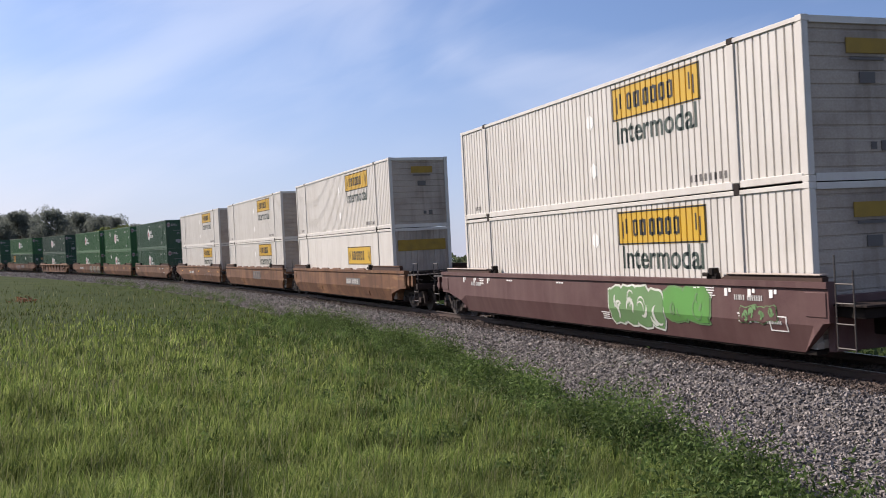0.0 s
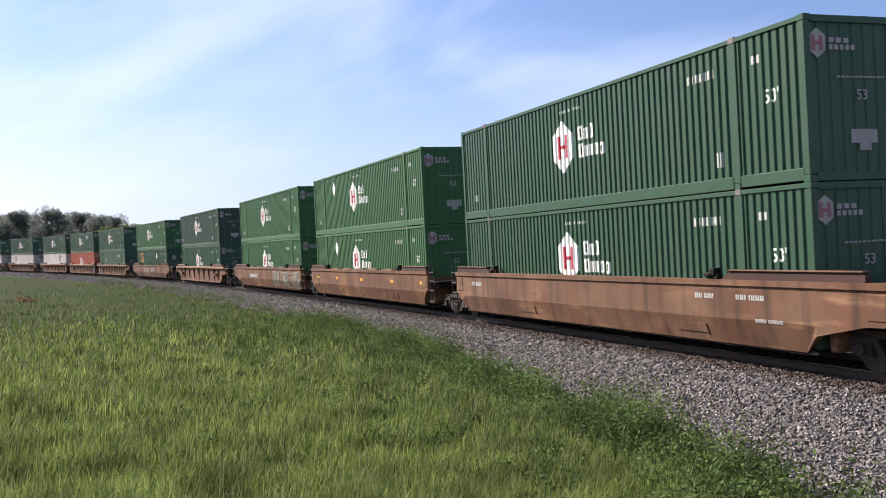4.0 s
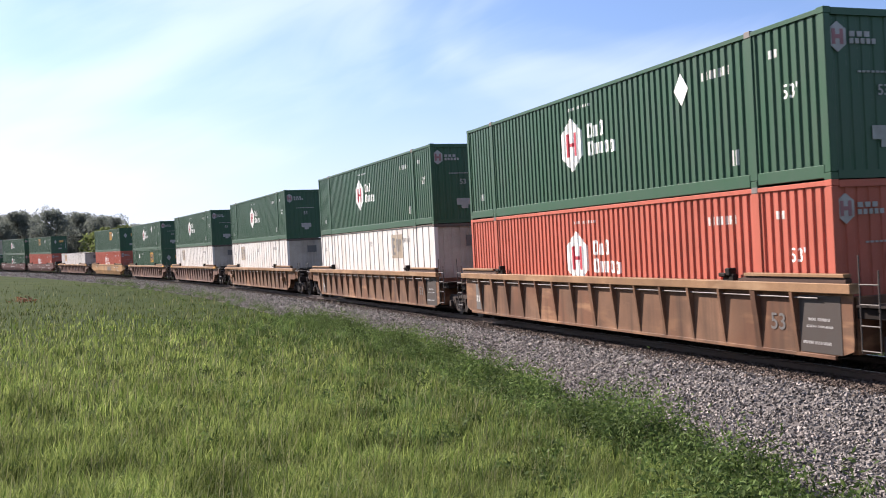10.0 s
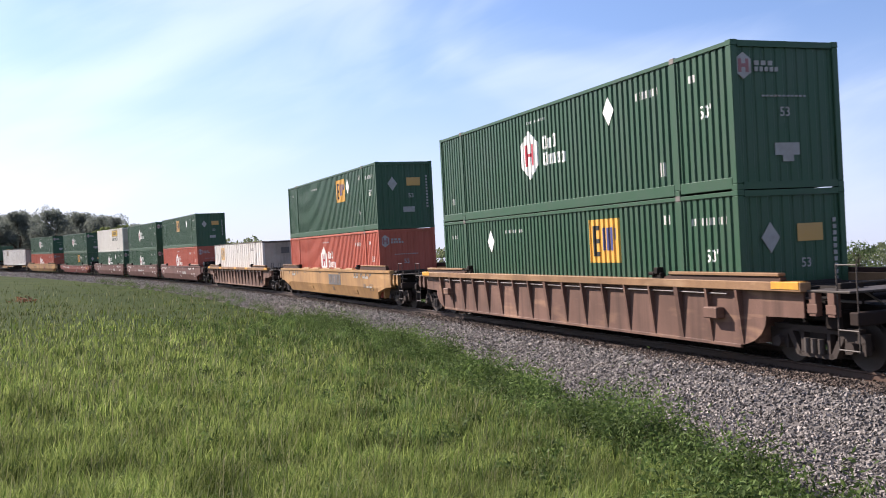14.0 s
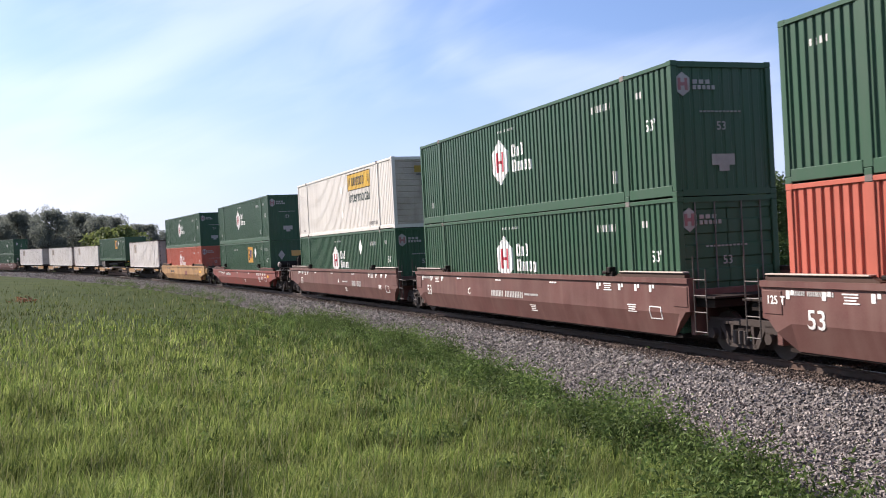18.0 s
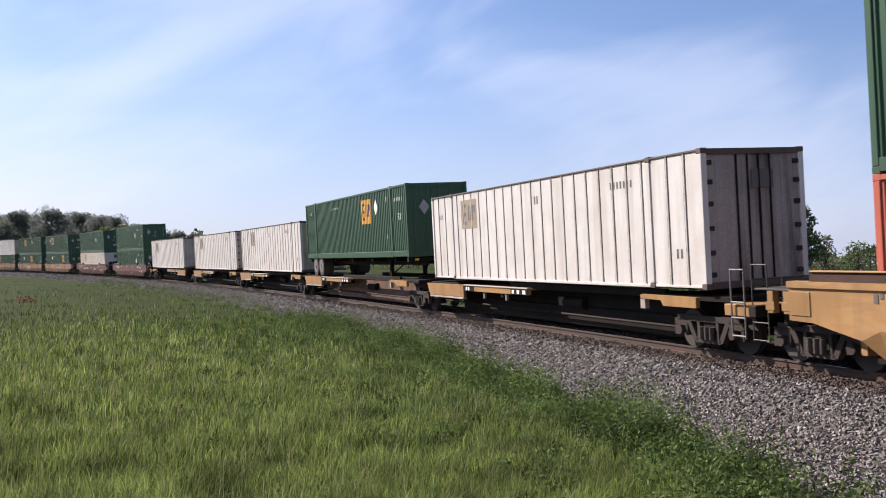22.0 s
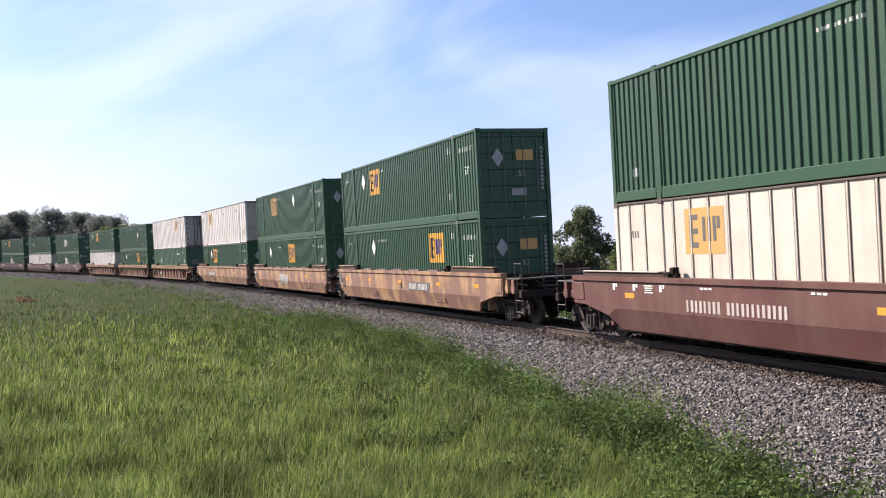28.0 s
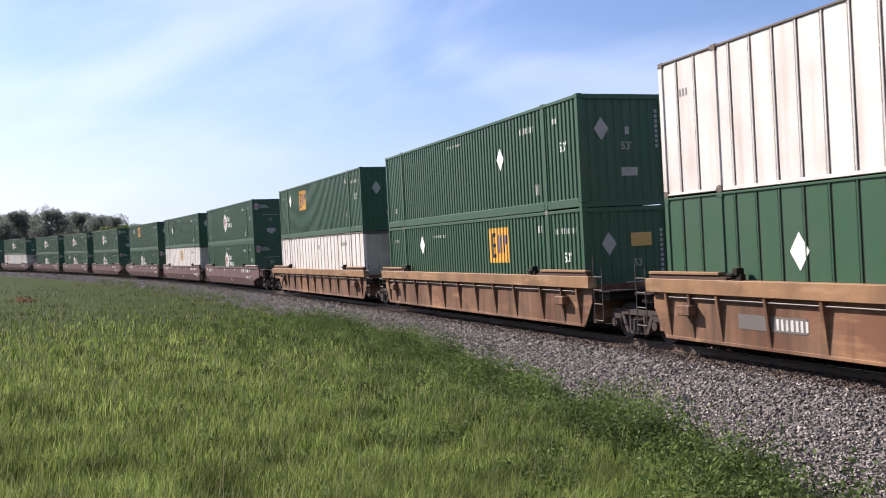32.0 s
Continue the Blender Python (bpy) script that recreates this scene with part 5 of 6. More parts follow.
def car_end(root, sx, coupled, xe, paint, style, top):
    """Platform, walkway, steps, coupler and truck at one end of a well car."""
    mat = PAINT[paint]
    s = lambda a, b: tuple(sorted((sx * a, sx * b)))
    part("bulkhead", kept(("bulkhead", paint, sx, top), lambda: boxes((*s(8.35, 8.5), -1.3, 1.3, 0.35, top - 0.25), bevel=0.01), mat), None, root)
    if coupled:
        part("deck", kept(("deck", paint, sx), lambda: boxes((*s(8.5, 11.2), -0.35, 0.35, 0.72, 1.02), (*s(9.3, 10.5), -1.15, 1.15, 0.86, 1.0), bevel=0.012), M_DARK), None, root)
        part("end_sill", kept(("well_end_sill", paint, sx), lambda: boxes((*s(10.95, 11.15), -1.45, 1.45, 0.84, 1.06), bevel=0.015), M_FRAME), None, root)
        part("walkway", kept(("walkway", sx), lambda: boxes((*s(9.98, 10.98), -1.44, -0.95, 1.36, 1.40), (*s(10.2, 10.98), -0.95, 1.42, 1.36, 1.40), bevel=0.008), M_GRAB), None, root, "grey steel grating walkway")
        for x in (10.02, 10.46):
            part("end_post", kept(("end_post", paint, sx, x), lambda: boxes((*s(x, x + 0.16), -1.44, -1.30, 0.95, 1.355), (*s(x - 0.04, x + 0.2), -1.45, -1.44, 1.0, 1.16), bevel=0.006), mat), None, root, "painted upright under the walkway")
        for y in (-1.40, 1.40):
            rows = [((sx * 11.1, y, 0.4), (sx * 11.1, y, 1.85), 0.013), ((sx * 10.65, y, 0.4), (sx * 10.65, y, 1.85), 0.013), ((sx * 10.65, y, 0.42), (sx * 11.1, y, 0.42), 0.015), ((sx * 10.65, y, 0.75), (sx * 11.1, y, 0.75), 0.015), ((sx * 10.65, y, 1.83), (sx * 11.1, y, 1.83), 0.012)]
            part("corner_step", kept(("corner_step", sx, y), lambda: tubes(*rows, sides=6), M_GRAB), None, root, "grey steel corner step with grab irons")
        part("handrail", kept(("handrail", sx), lambda: tubes(((sx * 11.1, -1.40, 1.55), (sx * 11.1, 1.40, 1.55), 0.018), ((sx * 11.1, 0, 1.1), (sx * 11.1, 0, 1.55), 0.016), ((sx * 11.1, -0.7, 1.1), (sx * 11.1, -0.7, 1.55), 0.016), ((sx * 11.1, 0.7, 1.1), (sx * 11.1, 0.7, 1.55), 0.016), sides=6), M_GRAB), None, root)
        part("coupler", kept(("coupler", sx), lambda: boxes((*s(11.1, 11.75), -0.11, 0.11, 0.74, 0.98), (*s(11.7, 12.0), -0.2, 0.16, 0.68, 1.04), bevel=0.03), M_FRAME), None, root)
        part("air_hose", kept(("air_hose", sx), lambda: tubes(((sx * 11.15, 0.35, 0.85), (sx * 11.5, 0.35, 0.5), 0.03), ((sx * 11.5, 0.35, 0.5), (sx * 11.95, 0.3, 0.45), 0.03), sides=6), M_TYRE), None, root)
        if sx > 0 and paint in ("maroon", "red"):
            wx, wy, wz = 10.85, -0.1, 1.98

            def brake():
                bm = bmesh.new()
                spots = [(wx, wy + 0.27 * math.cos(k * math.tau / 16), wz + 0.27 * math.sin(k * math.tau / 16)) for k in range(16)]
                for k in range(16):
                    tube(bm, spots[k], spots[(k + 1) % 16], 0.018, 6)
                for k in range(0, 16, 4):
                    tube(bm, (wx - 0.04, wy, wz), spots[k], 0.014, 6)
                return bm
            part("brake_wheel", kept(("brake_wheel",), brake, M_DARK), None, root)
            part("brake_stand", kept(("brake_stand",), lambda: boxes((10.62, 10.82, wy - 0.16, wy + 0.16, 1.4, 2.12), (10.66, 10.78, wy - 0.10, wy + 0.10, 2.12, 2.2), bevel=0.03), M_DARK), None, root)
            part("brake_cap", kept(("brake_cap",), lambda: tubes(((8.7, -0.98, 1.70), (8.7, -0.88, 1.70), 0.12, 12, 0.20)), M_WORN), None, root, "pale rounded cap of the brake cylinder")
        part("brake_valve", kept(("brake_valve", sx), lambda: boxes((*s(8.75, 9.25), -1.05, -0.55, 1.02, 1.38), (*s(8.85, 9.15), -0.95, -0.65, 1.38, 1.5), (*s(8.7, 9.0), -0.5, 0.1, 1.0, 1.4), bevel=0.03), M_DARK), None, root)
        part("draft_gear", kept(("draft_gear", sx), lambda: boxes((*s(9.0, 9.9), -0.95, 0.95, 0.80, 1.22), (*s(9.9, 10.9), -0.7, 0.8, 0.82, 1.12), (*s(10.1, 10.5), -1.2, -0.75, 0.7, 1.05), bevel=0.03), M_DARK), None, root)
        high = 1.70 if paint in ("maroon", "red") else 1.26
        part("brake_reservoir", kept(("brake_reservoir", sx, high), lambda: tubes(((sx * 8.7, -0.88, high), (sx * 8.7, 0.45, high), 0.21), sides=14), M_DARK), None, root)
        part("platform_bracket", kept(("platform_bracket", sx), lambda: boxes((*s(9.2, 9.32), -1.3, 1.3, 0.95, 1.4), (*s(10.3, 10.42), -1.1, -0.6, 1.0, 1.5), (*s(10.5, 10.6), 0.2, 1.2, 1.0, 1.45), bevel=0.01), M_FRAME), None, root)
        part("pipe_run", kept(("pipe_run", sx), lambda: tubes(((sx * 8.6, -1.2, 1.25), (sx * 10.9, -1.15, 1.2), 0.025), ((sx * 9.1, -1.0, 1.3), (sx * 9.5, -1.1, 0.8), 0.025), ((sx * 10.3, -0.8, 1.5), (sx * 11.1, -0.4, 0.9), 0.02), sides=6), M_GALV), None, root)
        part("brake_rigging", kept(("brake_rigging", sx), lambda: tubes(((sx * 8.6, -0.5, 1.3), (sx * 10.4, -0.5, 1.3), 0.11), ((sx * 8.7, 0.6, 1.25), (sx * 9.6, 0.6, 1.25), 0.18), sides=10), M_DARK), None, root)
        truck(root, sx * 9.75)
    else:
        part("deck", kept(("deck", "joint", sx), lambda: boxes((*s(8.5, 9.72), -0.45, 0.45, 0.60, 0.95), bevel=0.015), M_DARK), None, root)
        part("walkway", kept(("walkway", "joint", sx), lambda: boxes((*s(8.6, 9.35), -1.4, 1.4, 1.14, 1.18), bevel=0.008), M_FRAME), None, root, "dark steel grating walkway")
        ladder(root, sx * 8.95, paint)
        for y0, y1 in ((-1.3, -0.45), (0.45, 1.3)):
            part("bracket", kept(("bracket", sx, y0), lambda: boxes((*s(8.5, 9.2), y0, y1, 0.95, 1.12), bevel=0.01), M_DARK), None, root)
        if sx < 0:
            truck(root, sx * 9.8)


BEND, SLOPE = 0.80, 0.28          # where the plate side bends in, and how fast


def hug(bm):
    """Lays painted shapes on the plate side, with its bend."""
    bmesh.ops.bisect_plane(bm, geom=bm.verts[:] + bm.edges[:] + bm.faces[:], plane_co=(0, 0, BEND), plane_no=(0, 0, 1))
    for v in bm.verts:
        v.co.y += SLOPE * max(0.0, BEND - v.co.z)
    return bm


def smooth_side(sy, lo_x, hi_x, top):
    """Plate side with a top chord, an inward-bent foot and ends cut up over the trucks."""
    y = lambda v: sy * v
    secs = []
    for x, zb, inset in ((lo_x, 0.86, 0.0), (lo_x + (0.6 if lo_x < -9 else 0.15), 0.84, 0.0), (-8.25, 0.62, 0.0), (-7.85, 0.30, SLOPE * (BEND - 0.30)), (7.85, 0.30, SLOPE * (BEND - 0.30)), (8.25, 0.62, 0.0), (hi_x - (0.6 if hi_x > 9 else 0.15), 0.84, 0.0), (hi_x, 0.86, 0.0)):
        zm = max(zb + 0.02, BEND)
        secs.append([(x, y(1.33), zb), (x, y(1.50 - inset), zb), (x, y(1.50), zm), (x, y(1.50), top - 0.13), (x, y(1.54), top - 0.11), (x, y(1.54), top), (x, y(1.33), top)])
    bm = loft(bmesh.new(), secs)
    bmesh.ops.recalc_face_normals(bm, faces=bm.faces)
    return bm


def car_side_text(root, rows, y=-1.505):
    """Painted words and bars on the camera-side plate."""
    for k, (kind, x, z, w, h, mat) in enumerate(rows):
        if kind == "bars":
            n = max(2, int(w / (h * 0.62)))
            st = w / n
            rng = random.Random(int(x * 100) + n)
            rows = []
            for i in range(n):
                if n > 7 and i in (n * 2 // 5, n - 1):
                    continue
                lean, tall = rng.uniform(0.42, 0.6), 1.0
                rows.append((x - w / 2 + i * st, x - w / 2 + (i + lean) * st, y - 0.004, y + 0.01, z - h / 2, z - h / 2 + h * tall))
            bm = boxes(*rows)
            nm, mat = "marking", M_SOFT if mat is M_WHITE else mat
        elif kind == "block":
            bm = boxes((x - w / 2, x + w / 2, y - 0.003, y + 0.01, z - h / 2, z + h / 2))
            nm = "painted_block"
        else:
            bm = letters(kind, h * 1.4, 0.004)
            for v in bm.verts:
                v.co += Vector((x, y - 0.005, z))
            if kind == "125 T":
                bm.transform(Matrix.Translation((0, -0.012, 0)))
            nm = "lettering"
        part(nm, hug(bm) if y < -1.5 else bm, mat, root)


def stencils(root, hi_x, top, mat, y=-1.505):
    """Small painted notices along the side: dates, load limits, an outlined panel."""
    rows = []

    def line(x, z, w, h):
        rows.append((x - w / 2, x + w / 2, y - 0.004, y + 0.01, z - h / 2, z + h / 2))
    t = top - 0.24
    for x in (4.9, 5.9, 6.6, 7.2, -5.9, -7.0, -7.9):
        line(x, t, 0.09, 0.15)
        line(x + 0.12, t + 0.04, 0.07, 0.08)
    for x, z in ((5.35, t), (6.4, 0.85), (-6.4, t - 0.02), (1.2, 0.62)):
        for k in range(4):
            line(x + 0.02 * (k % 2), z + 0.07 - 0.05 * k, 0.36 - 0.05 * (k % 3), 0.022)
    for x in (-4.4, -1.2, 2.4):
        for k in range(3):
            line(x + 0.14 * k, top - 0.2, 0.1, 0.04)
    cx, cz = 7.35, 0.78
    for k in (-1, 1):
        line(cx, cz + k * 0.13, 0.46, 0.02)
        line(cx + k * 0.22, cz, 0.02, 0.24)
    part("notice", hug(boxes(*rows)), mat, root, "small white painted notices")


def graffiti(root, x0, x1, z0, z1, mats, seed, n=6, y=-1.506, inner=0.90):
    """Fat overlapping letters: an outline colour, a filling, and strokes of the third colour inside."""
    rng = random.Random(seed)
    for k in range(n):
        w = (x1 - x0) / n
        cx, cz = x0 + (k + 0.5) * w, (z0 + z1) / 2 + rng.uniform(-0.05, 0.05)
        rx, rz = w * rng.uniform(0.62, 0.74), (z1 - z0) / 2 * rng.uniform(0.86, 1.0)
        pw = rng.uniform(0.35, 0.6)
        wob = [rng.uniform(0.86, 1.12) for _ in range(20)]

        def ring(grow):
            out = []
            for i in range(20):
                a = i * math.tau / 20
                c, sn = math.cos(a), math.sin(a)
                out.append((cx + (rx * wob[i] * math.copysign(abs(c) ** pw, c)) * grow, cz + (rz * wob[(i * 7) % 20] * math.copysign(abs(sn) ** pw, sn)) * grow))
            return [(x, min(max(z, 0.36), 1.40)) for x, z in out]
        part("graffiti_outline", hug(plate(bmesh.new(), ring(1.0), y - 0.002 - 0.0008 * k, y + 0.01)), mats[0], root)
        part("graffiti_fill", hug(plate(bmesh.new(), ring(inner), y - 0.008 - 0.0008 * k, y + 0.01)), mats[1] if k % 3 < 2 or len(mats) < 4 else mats[3], root)
        for q in range(3):
            px, pz = cx + rng.uniform(-0.35, 0.35) * rx, cz + rng.uniform(-0.35, 0.35) * rz
            a0, turn, rad, th = rng.uniform(0, math.tau), rng.uniform(1.2, 4.2), rng.uniform(0.22, 0.5) * rz, rng.uniform(0.018, 0.05)
            bm, prev = bmesh.new(), None
            for i in range(11):
                a = a0 + turn * i / 10
                w = th * (0.4 + 0.6 * math.sin(math.pi * i / 10))
                pair = [bm.verts.new((px + (rad + d) * 0.8 * math.cos(a), y - 0.0135 - 0.0008 * k, min(max(pz + (rad + d) * math.sin(a), 0.36), 1.40))) for d in (-w, w)]
                if prev:
                    bm.faces.new((prev[0], pair[0], pair[1], prev[1]))
                prev = pair
            part("graffiti_stroke", hug(bm), mats[(2 if q else 0) % len(mats)], root)


CLOSE_RIBS = [-7.2 + 1.0286 * k for k in range(15)]
SPARSE_RIBS = [-7.75] + [-6.18 + 2.06 * k for k in range(7)] + [7.75]
WIDE_RIBS = [-7.9, -7.05, -6.1, -4.64, -3.18, -1.72, -0.26, 1.2, 2.66, 4.12, 5.83, 7.05, 7.9]


def well_car(style, paint, ends, marks, top=1.55, ribs="close"):
    """Well car. ends: (near coupled, far coupled)."""
    root = new("well_car")
    mat = PAINT[paint]
    hi_x, lo_x = (9.95 if ends[0] else 8.62), (-9.95 if ends[1] else -8.62)
    if style == "smooth":
        for sy in (-1, 1):
            part("side_sill", kept(("side_sill", paint, sy, lo_x, hi_x, top), lambda: smooth_side(sy, lo_x, hi_x, top), mat), None, root)
        for sx, e in ((1, hi_x), (-1, lo_x)):
            a, b = sorted((e - sx * 0.55, e - sx * 0.05))
            part("side_panel", kept(("side_panel", paint, a), lambda: boxes((a, b, -1.515, -1.49, 0.95, top - 0.18), bevel=0.006), M_GREYINK if paint == "patchy" and sx < 0 else mat), None, root, "small bolted panel at the side's end")
    else:
        for sy in (-1, 1):
            y0, y1 = sorted((sy * 1.31, sy * 1.54))
            deep = 0.32 if ribs == "wide" else 0.19
            part("top_chord", kept(("top_chord", paint, sy, lo_x, hi_x, top, deep), lambda: boxes((lo_x, hi_x, y0, y1, top - deep, top - 0.02), bevel=0.012), PAINT["chord"] if paint in ("tan", "brown", "umber") else mat), None, root, "worn box-section top chord")

            def web():
                arch = [(8.13, 0.30), (8.62, 0.88)] if ribs == "wide" else [(8.0 + 0.85 * math.sin(a), 0.88 - 0.58 * math.cos(a)) for a in np.linspace(0.0, math.pi / 2, 6)]
                outline = [(lo_x + 0.1, 0.9)] + [(-x, z) for x, z in arch[::-1]] + arch + [(hi_x - 0.1, 0.9), (hi_x - 0.1, top - 0.19), (lo_x + 0.1, top - 0.19)]
                if lo_x > -9:
                    outline = [(max(x, lo_x + 0.1), z) for x, z in outline]
                if hi_x < 9:
                    outline = [(min(x, hi_x - 0.1), z) for x, z in outline]
                return plate(bmesh.new(), outline, *sorted((sy * 1.365, sy * 1.40)))
            part("side_web", kept(("side_web", paint, sy, lo_x, hi_x, top, ribs), web, mat), None, root)
            ya, yb = sorted((sy * 1.36, sy * 1.412))
            part("bottom_flange", kept(("bottom_flange", paint, sy), lambda: boxes((-8.1, 8.1, ya, yb, 0.24, 0.31), bevel=0.008), mat), None, root)
            spots = {"wide": WIDE_RIBS, "sparse": SPARSE_RIBS}.get(ribs, CLOSE_RIBS + [8.15] * ends[0] + [-8.15] * ends[1])
            def rib(x, bm):
                w = 0.085 if ribs == "close" and min(abs(abs(x) - 6.17), abs(x)) < 0.1 else 0.045
                secs = [[(x - w, sy * 1.40, z), (x + w, sy * 1.40, z), (x + w * 0.8, sy * d, z), (x - w * 0.8, sy * d, z)] for z, d in ((0.31, 1.412), (0.5, 1.437), (top - 0.18, 1.532))]
                loft(bm, secs)
                bmesh.ops.recalc_face_normals(bm, faces=bm.faces)
                return bm
            for x in spots:
                part("rib", kept(("rib", paint, sy, x, top), lambda: rib(x, bmesh.new()), mat), None, root)
            if ribs != "sparse":
                rows = [((-7.8, sy * 1.46, top - deep - 0.09), (7.8, sy * 1.46, top - deep - 0.09), 0.016)]
                part("pipe", kept(("pipe", sy, deep), lambda: tubes(*rows, sides=6), M_GALV), None, root)
        for x in (-7.12, 7.12) if ribs != "close" else [] if len(marks) > 2 else [7.42] * ends[0] + [-7.42] * ends[1]:
            part("tread_box", kept(("tread_box", paint, x), lambda: boxes((x - 0.22, x + 0.22, -1.60, -1.40, 0.78, 1.0), bevel=0.02), mat), None, root)
    pale = style == "smooth" and paint in ("maroon", "purple")
    tone = PAINT["chord"] if style != "smooth" and paint in ("tan", "brown", "umber") else M_WORN if pale else mat
    for sx, reach in ((1, hi_x), (-1, lo_x)):
        a, b = 5.75, (abs(reach) - 0.55 if abs(reach) > 9 else 8.5)
        rise = 0.10 if pale else 0.16 if style == "smooth" else 0.075
        for sy in (-1, 1):
            def guide():
                bm = bmesh.new()
                yi, yo = sy * 1.37, sy * 1.50
                loft(bm, [[(sx * x, yi, top - 0.02), (sx * x, yo, top - 0.02), (sx * x, yo - sy * d, top + h), (sx * x, yi, top + h)] for x, h, d in ((a, 0.02, 0.0), (a + 0.22, rise, 0.012), (b - 0.06, rise, 0.012), (b, rise * 0.7, 0.0))])
                bmesh.ops.recalc_face_normals(bm, faces=bm.faces)
                return bm
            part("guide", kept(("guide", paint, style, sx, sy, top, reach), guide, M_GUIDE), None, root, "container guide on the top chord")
        g0, g1 = sorted((sx * (a + 0.2), sx * (b - 0.02)))
        thick = 0.028 if style == "smooth" else 0.06
        part("guide_strip", kept(("guide_strip", paint, style, sx, top, reach), lambda: boxes((g0, g1, -1.525, -1.36, top + rise, top + rise + thick), bevel=0.008), tone), None, root, "worn strip on the guide")
        part("lock_lever", kept(("lock_lever", sx), lambda: boxes((sx * 5.45 - 0.17, sx * 5.45 + 0.17, -1.50, -1.38, 1.5, 1.66), (sx * 5.45 - 0.06, sx * 5.45 + 0.10, -1.53, -1.36, 1.62, 1.77), (sx * 5.45 - 0.24, sx * 5.45 - 0.02, -1.55, -1.50, 1.60, 1.68), bevel=0.02), M_DARK), None, root)
    if paint in ("patchy", "yellow", "tan", "brown") and style == "smooth":
        for x in (-3.3, 4.6):
            part("access_plate", kept(("access_plate", paint, x), lambda: hug(boxes((x - 0.5, x + 0.5, -1.516, -1.49, 0.47, 0.64), (x + 0.5, x + 0.53, -1.522, -1.49, 0.44, 0.66))), mat), None, root, "bolted access plate low on the side")
    if paint in ("patchy", "yellow", "tan") and style == "smooth":
        for x in (-3.9, -1.9, 0.1, 2.1, 4.1):
            def lug():
                bm = bmesh.new()
                loft(bm, [[(x + d, -1.53, top - 0.01), (x + d, -1.38, top - 0.01), (x + d, -1.40, top + h), (x + d, -1.51, top + h)] for d, h in ((-0.55, 0.02), (-0.45, 0.065), (0.45, 0.065), (0.55, 0.02))])
                bmesh.ops.recalc_face_normals(bm, faces=bm.faces)
                return bm
            part("lug", kept(("lug", paint, x, top), lug, PAINT["purple"] if paint == "patchy" else mat), None, root)
    if paint == "umber":
        for x in ([9.55, -9.55] if len(marks) == 0 else [9.55, -9.55, -5.0, 0.4, 4.0]):
            part("yellow_block", kept(("yellow_block", x, hi_x), lambda: boxes((x - 0.36, x + 0.36, -1.552, -1.36, top - 0.15, top - 0.015), bevel=0.008), M_OLDREFL), None, root, "yellow painted block on the top chord")
    part("well_floor", kept(("well_floor",), lambda: boxes(*[(x - 0.22, x + 0.22, -1.34, 1.34, 0.26, 0.35) for x in np.arange(-7.6, 7.7, 1.9)], (-8.1, 8.1, -1.34, -1.1, 0.27, 0.34), (-8.1, 8.1, 1.1, 1.34, 0.27, 0.34)), M_DARK), None, root)
    car_end(root, 1, ends[0], hi_x, paint, style, top)
    car_end(root, -1, ends[1], lo_x, paint, style, top)
    yy = -1.505 if style == "smooth" else -1.405
    car_side_text(root, marks, yy)
    if style == "smooth" and paint in ("maroon", "red", "purple", "yellow"):
        stencils(root, hi_x, top, M_GREYINK if paint == "yellow" else M_WHITE)
        if paint == "red":
            for x in (8.0,):
                part("reflector", kept(("reflector", x, top), lambda: boxes((x - 0.16, x + 0.16, -1.512, -1.49, top - 0.42, top - 0.29)), M_REFL), None, root, "yellow reflective panel")
    return root


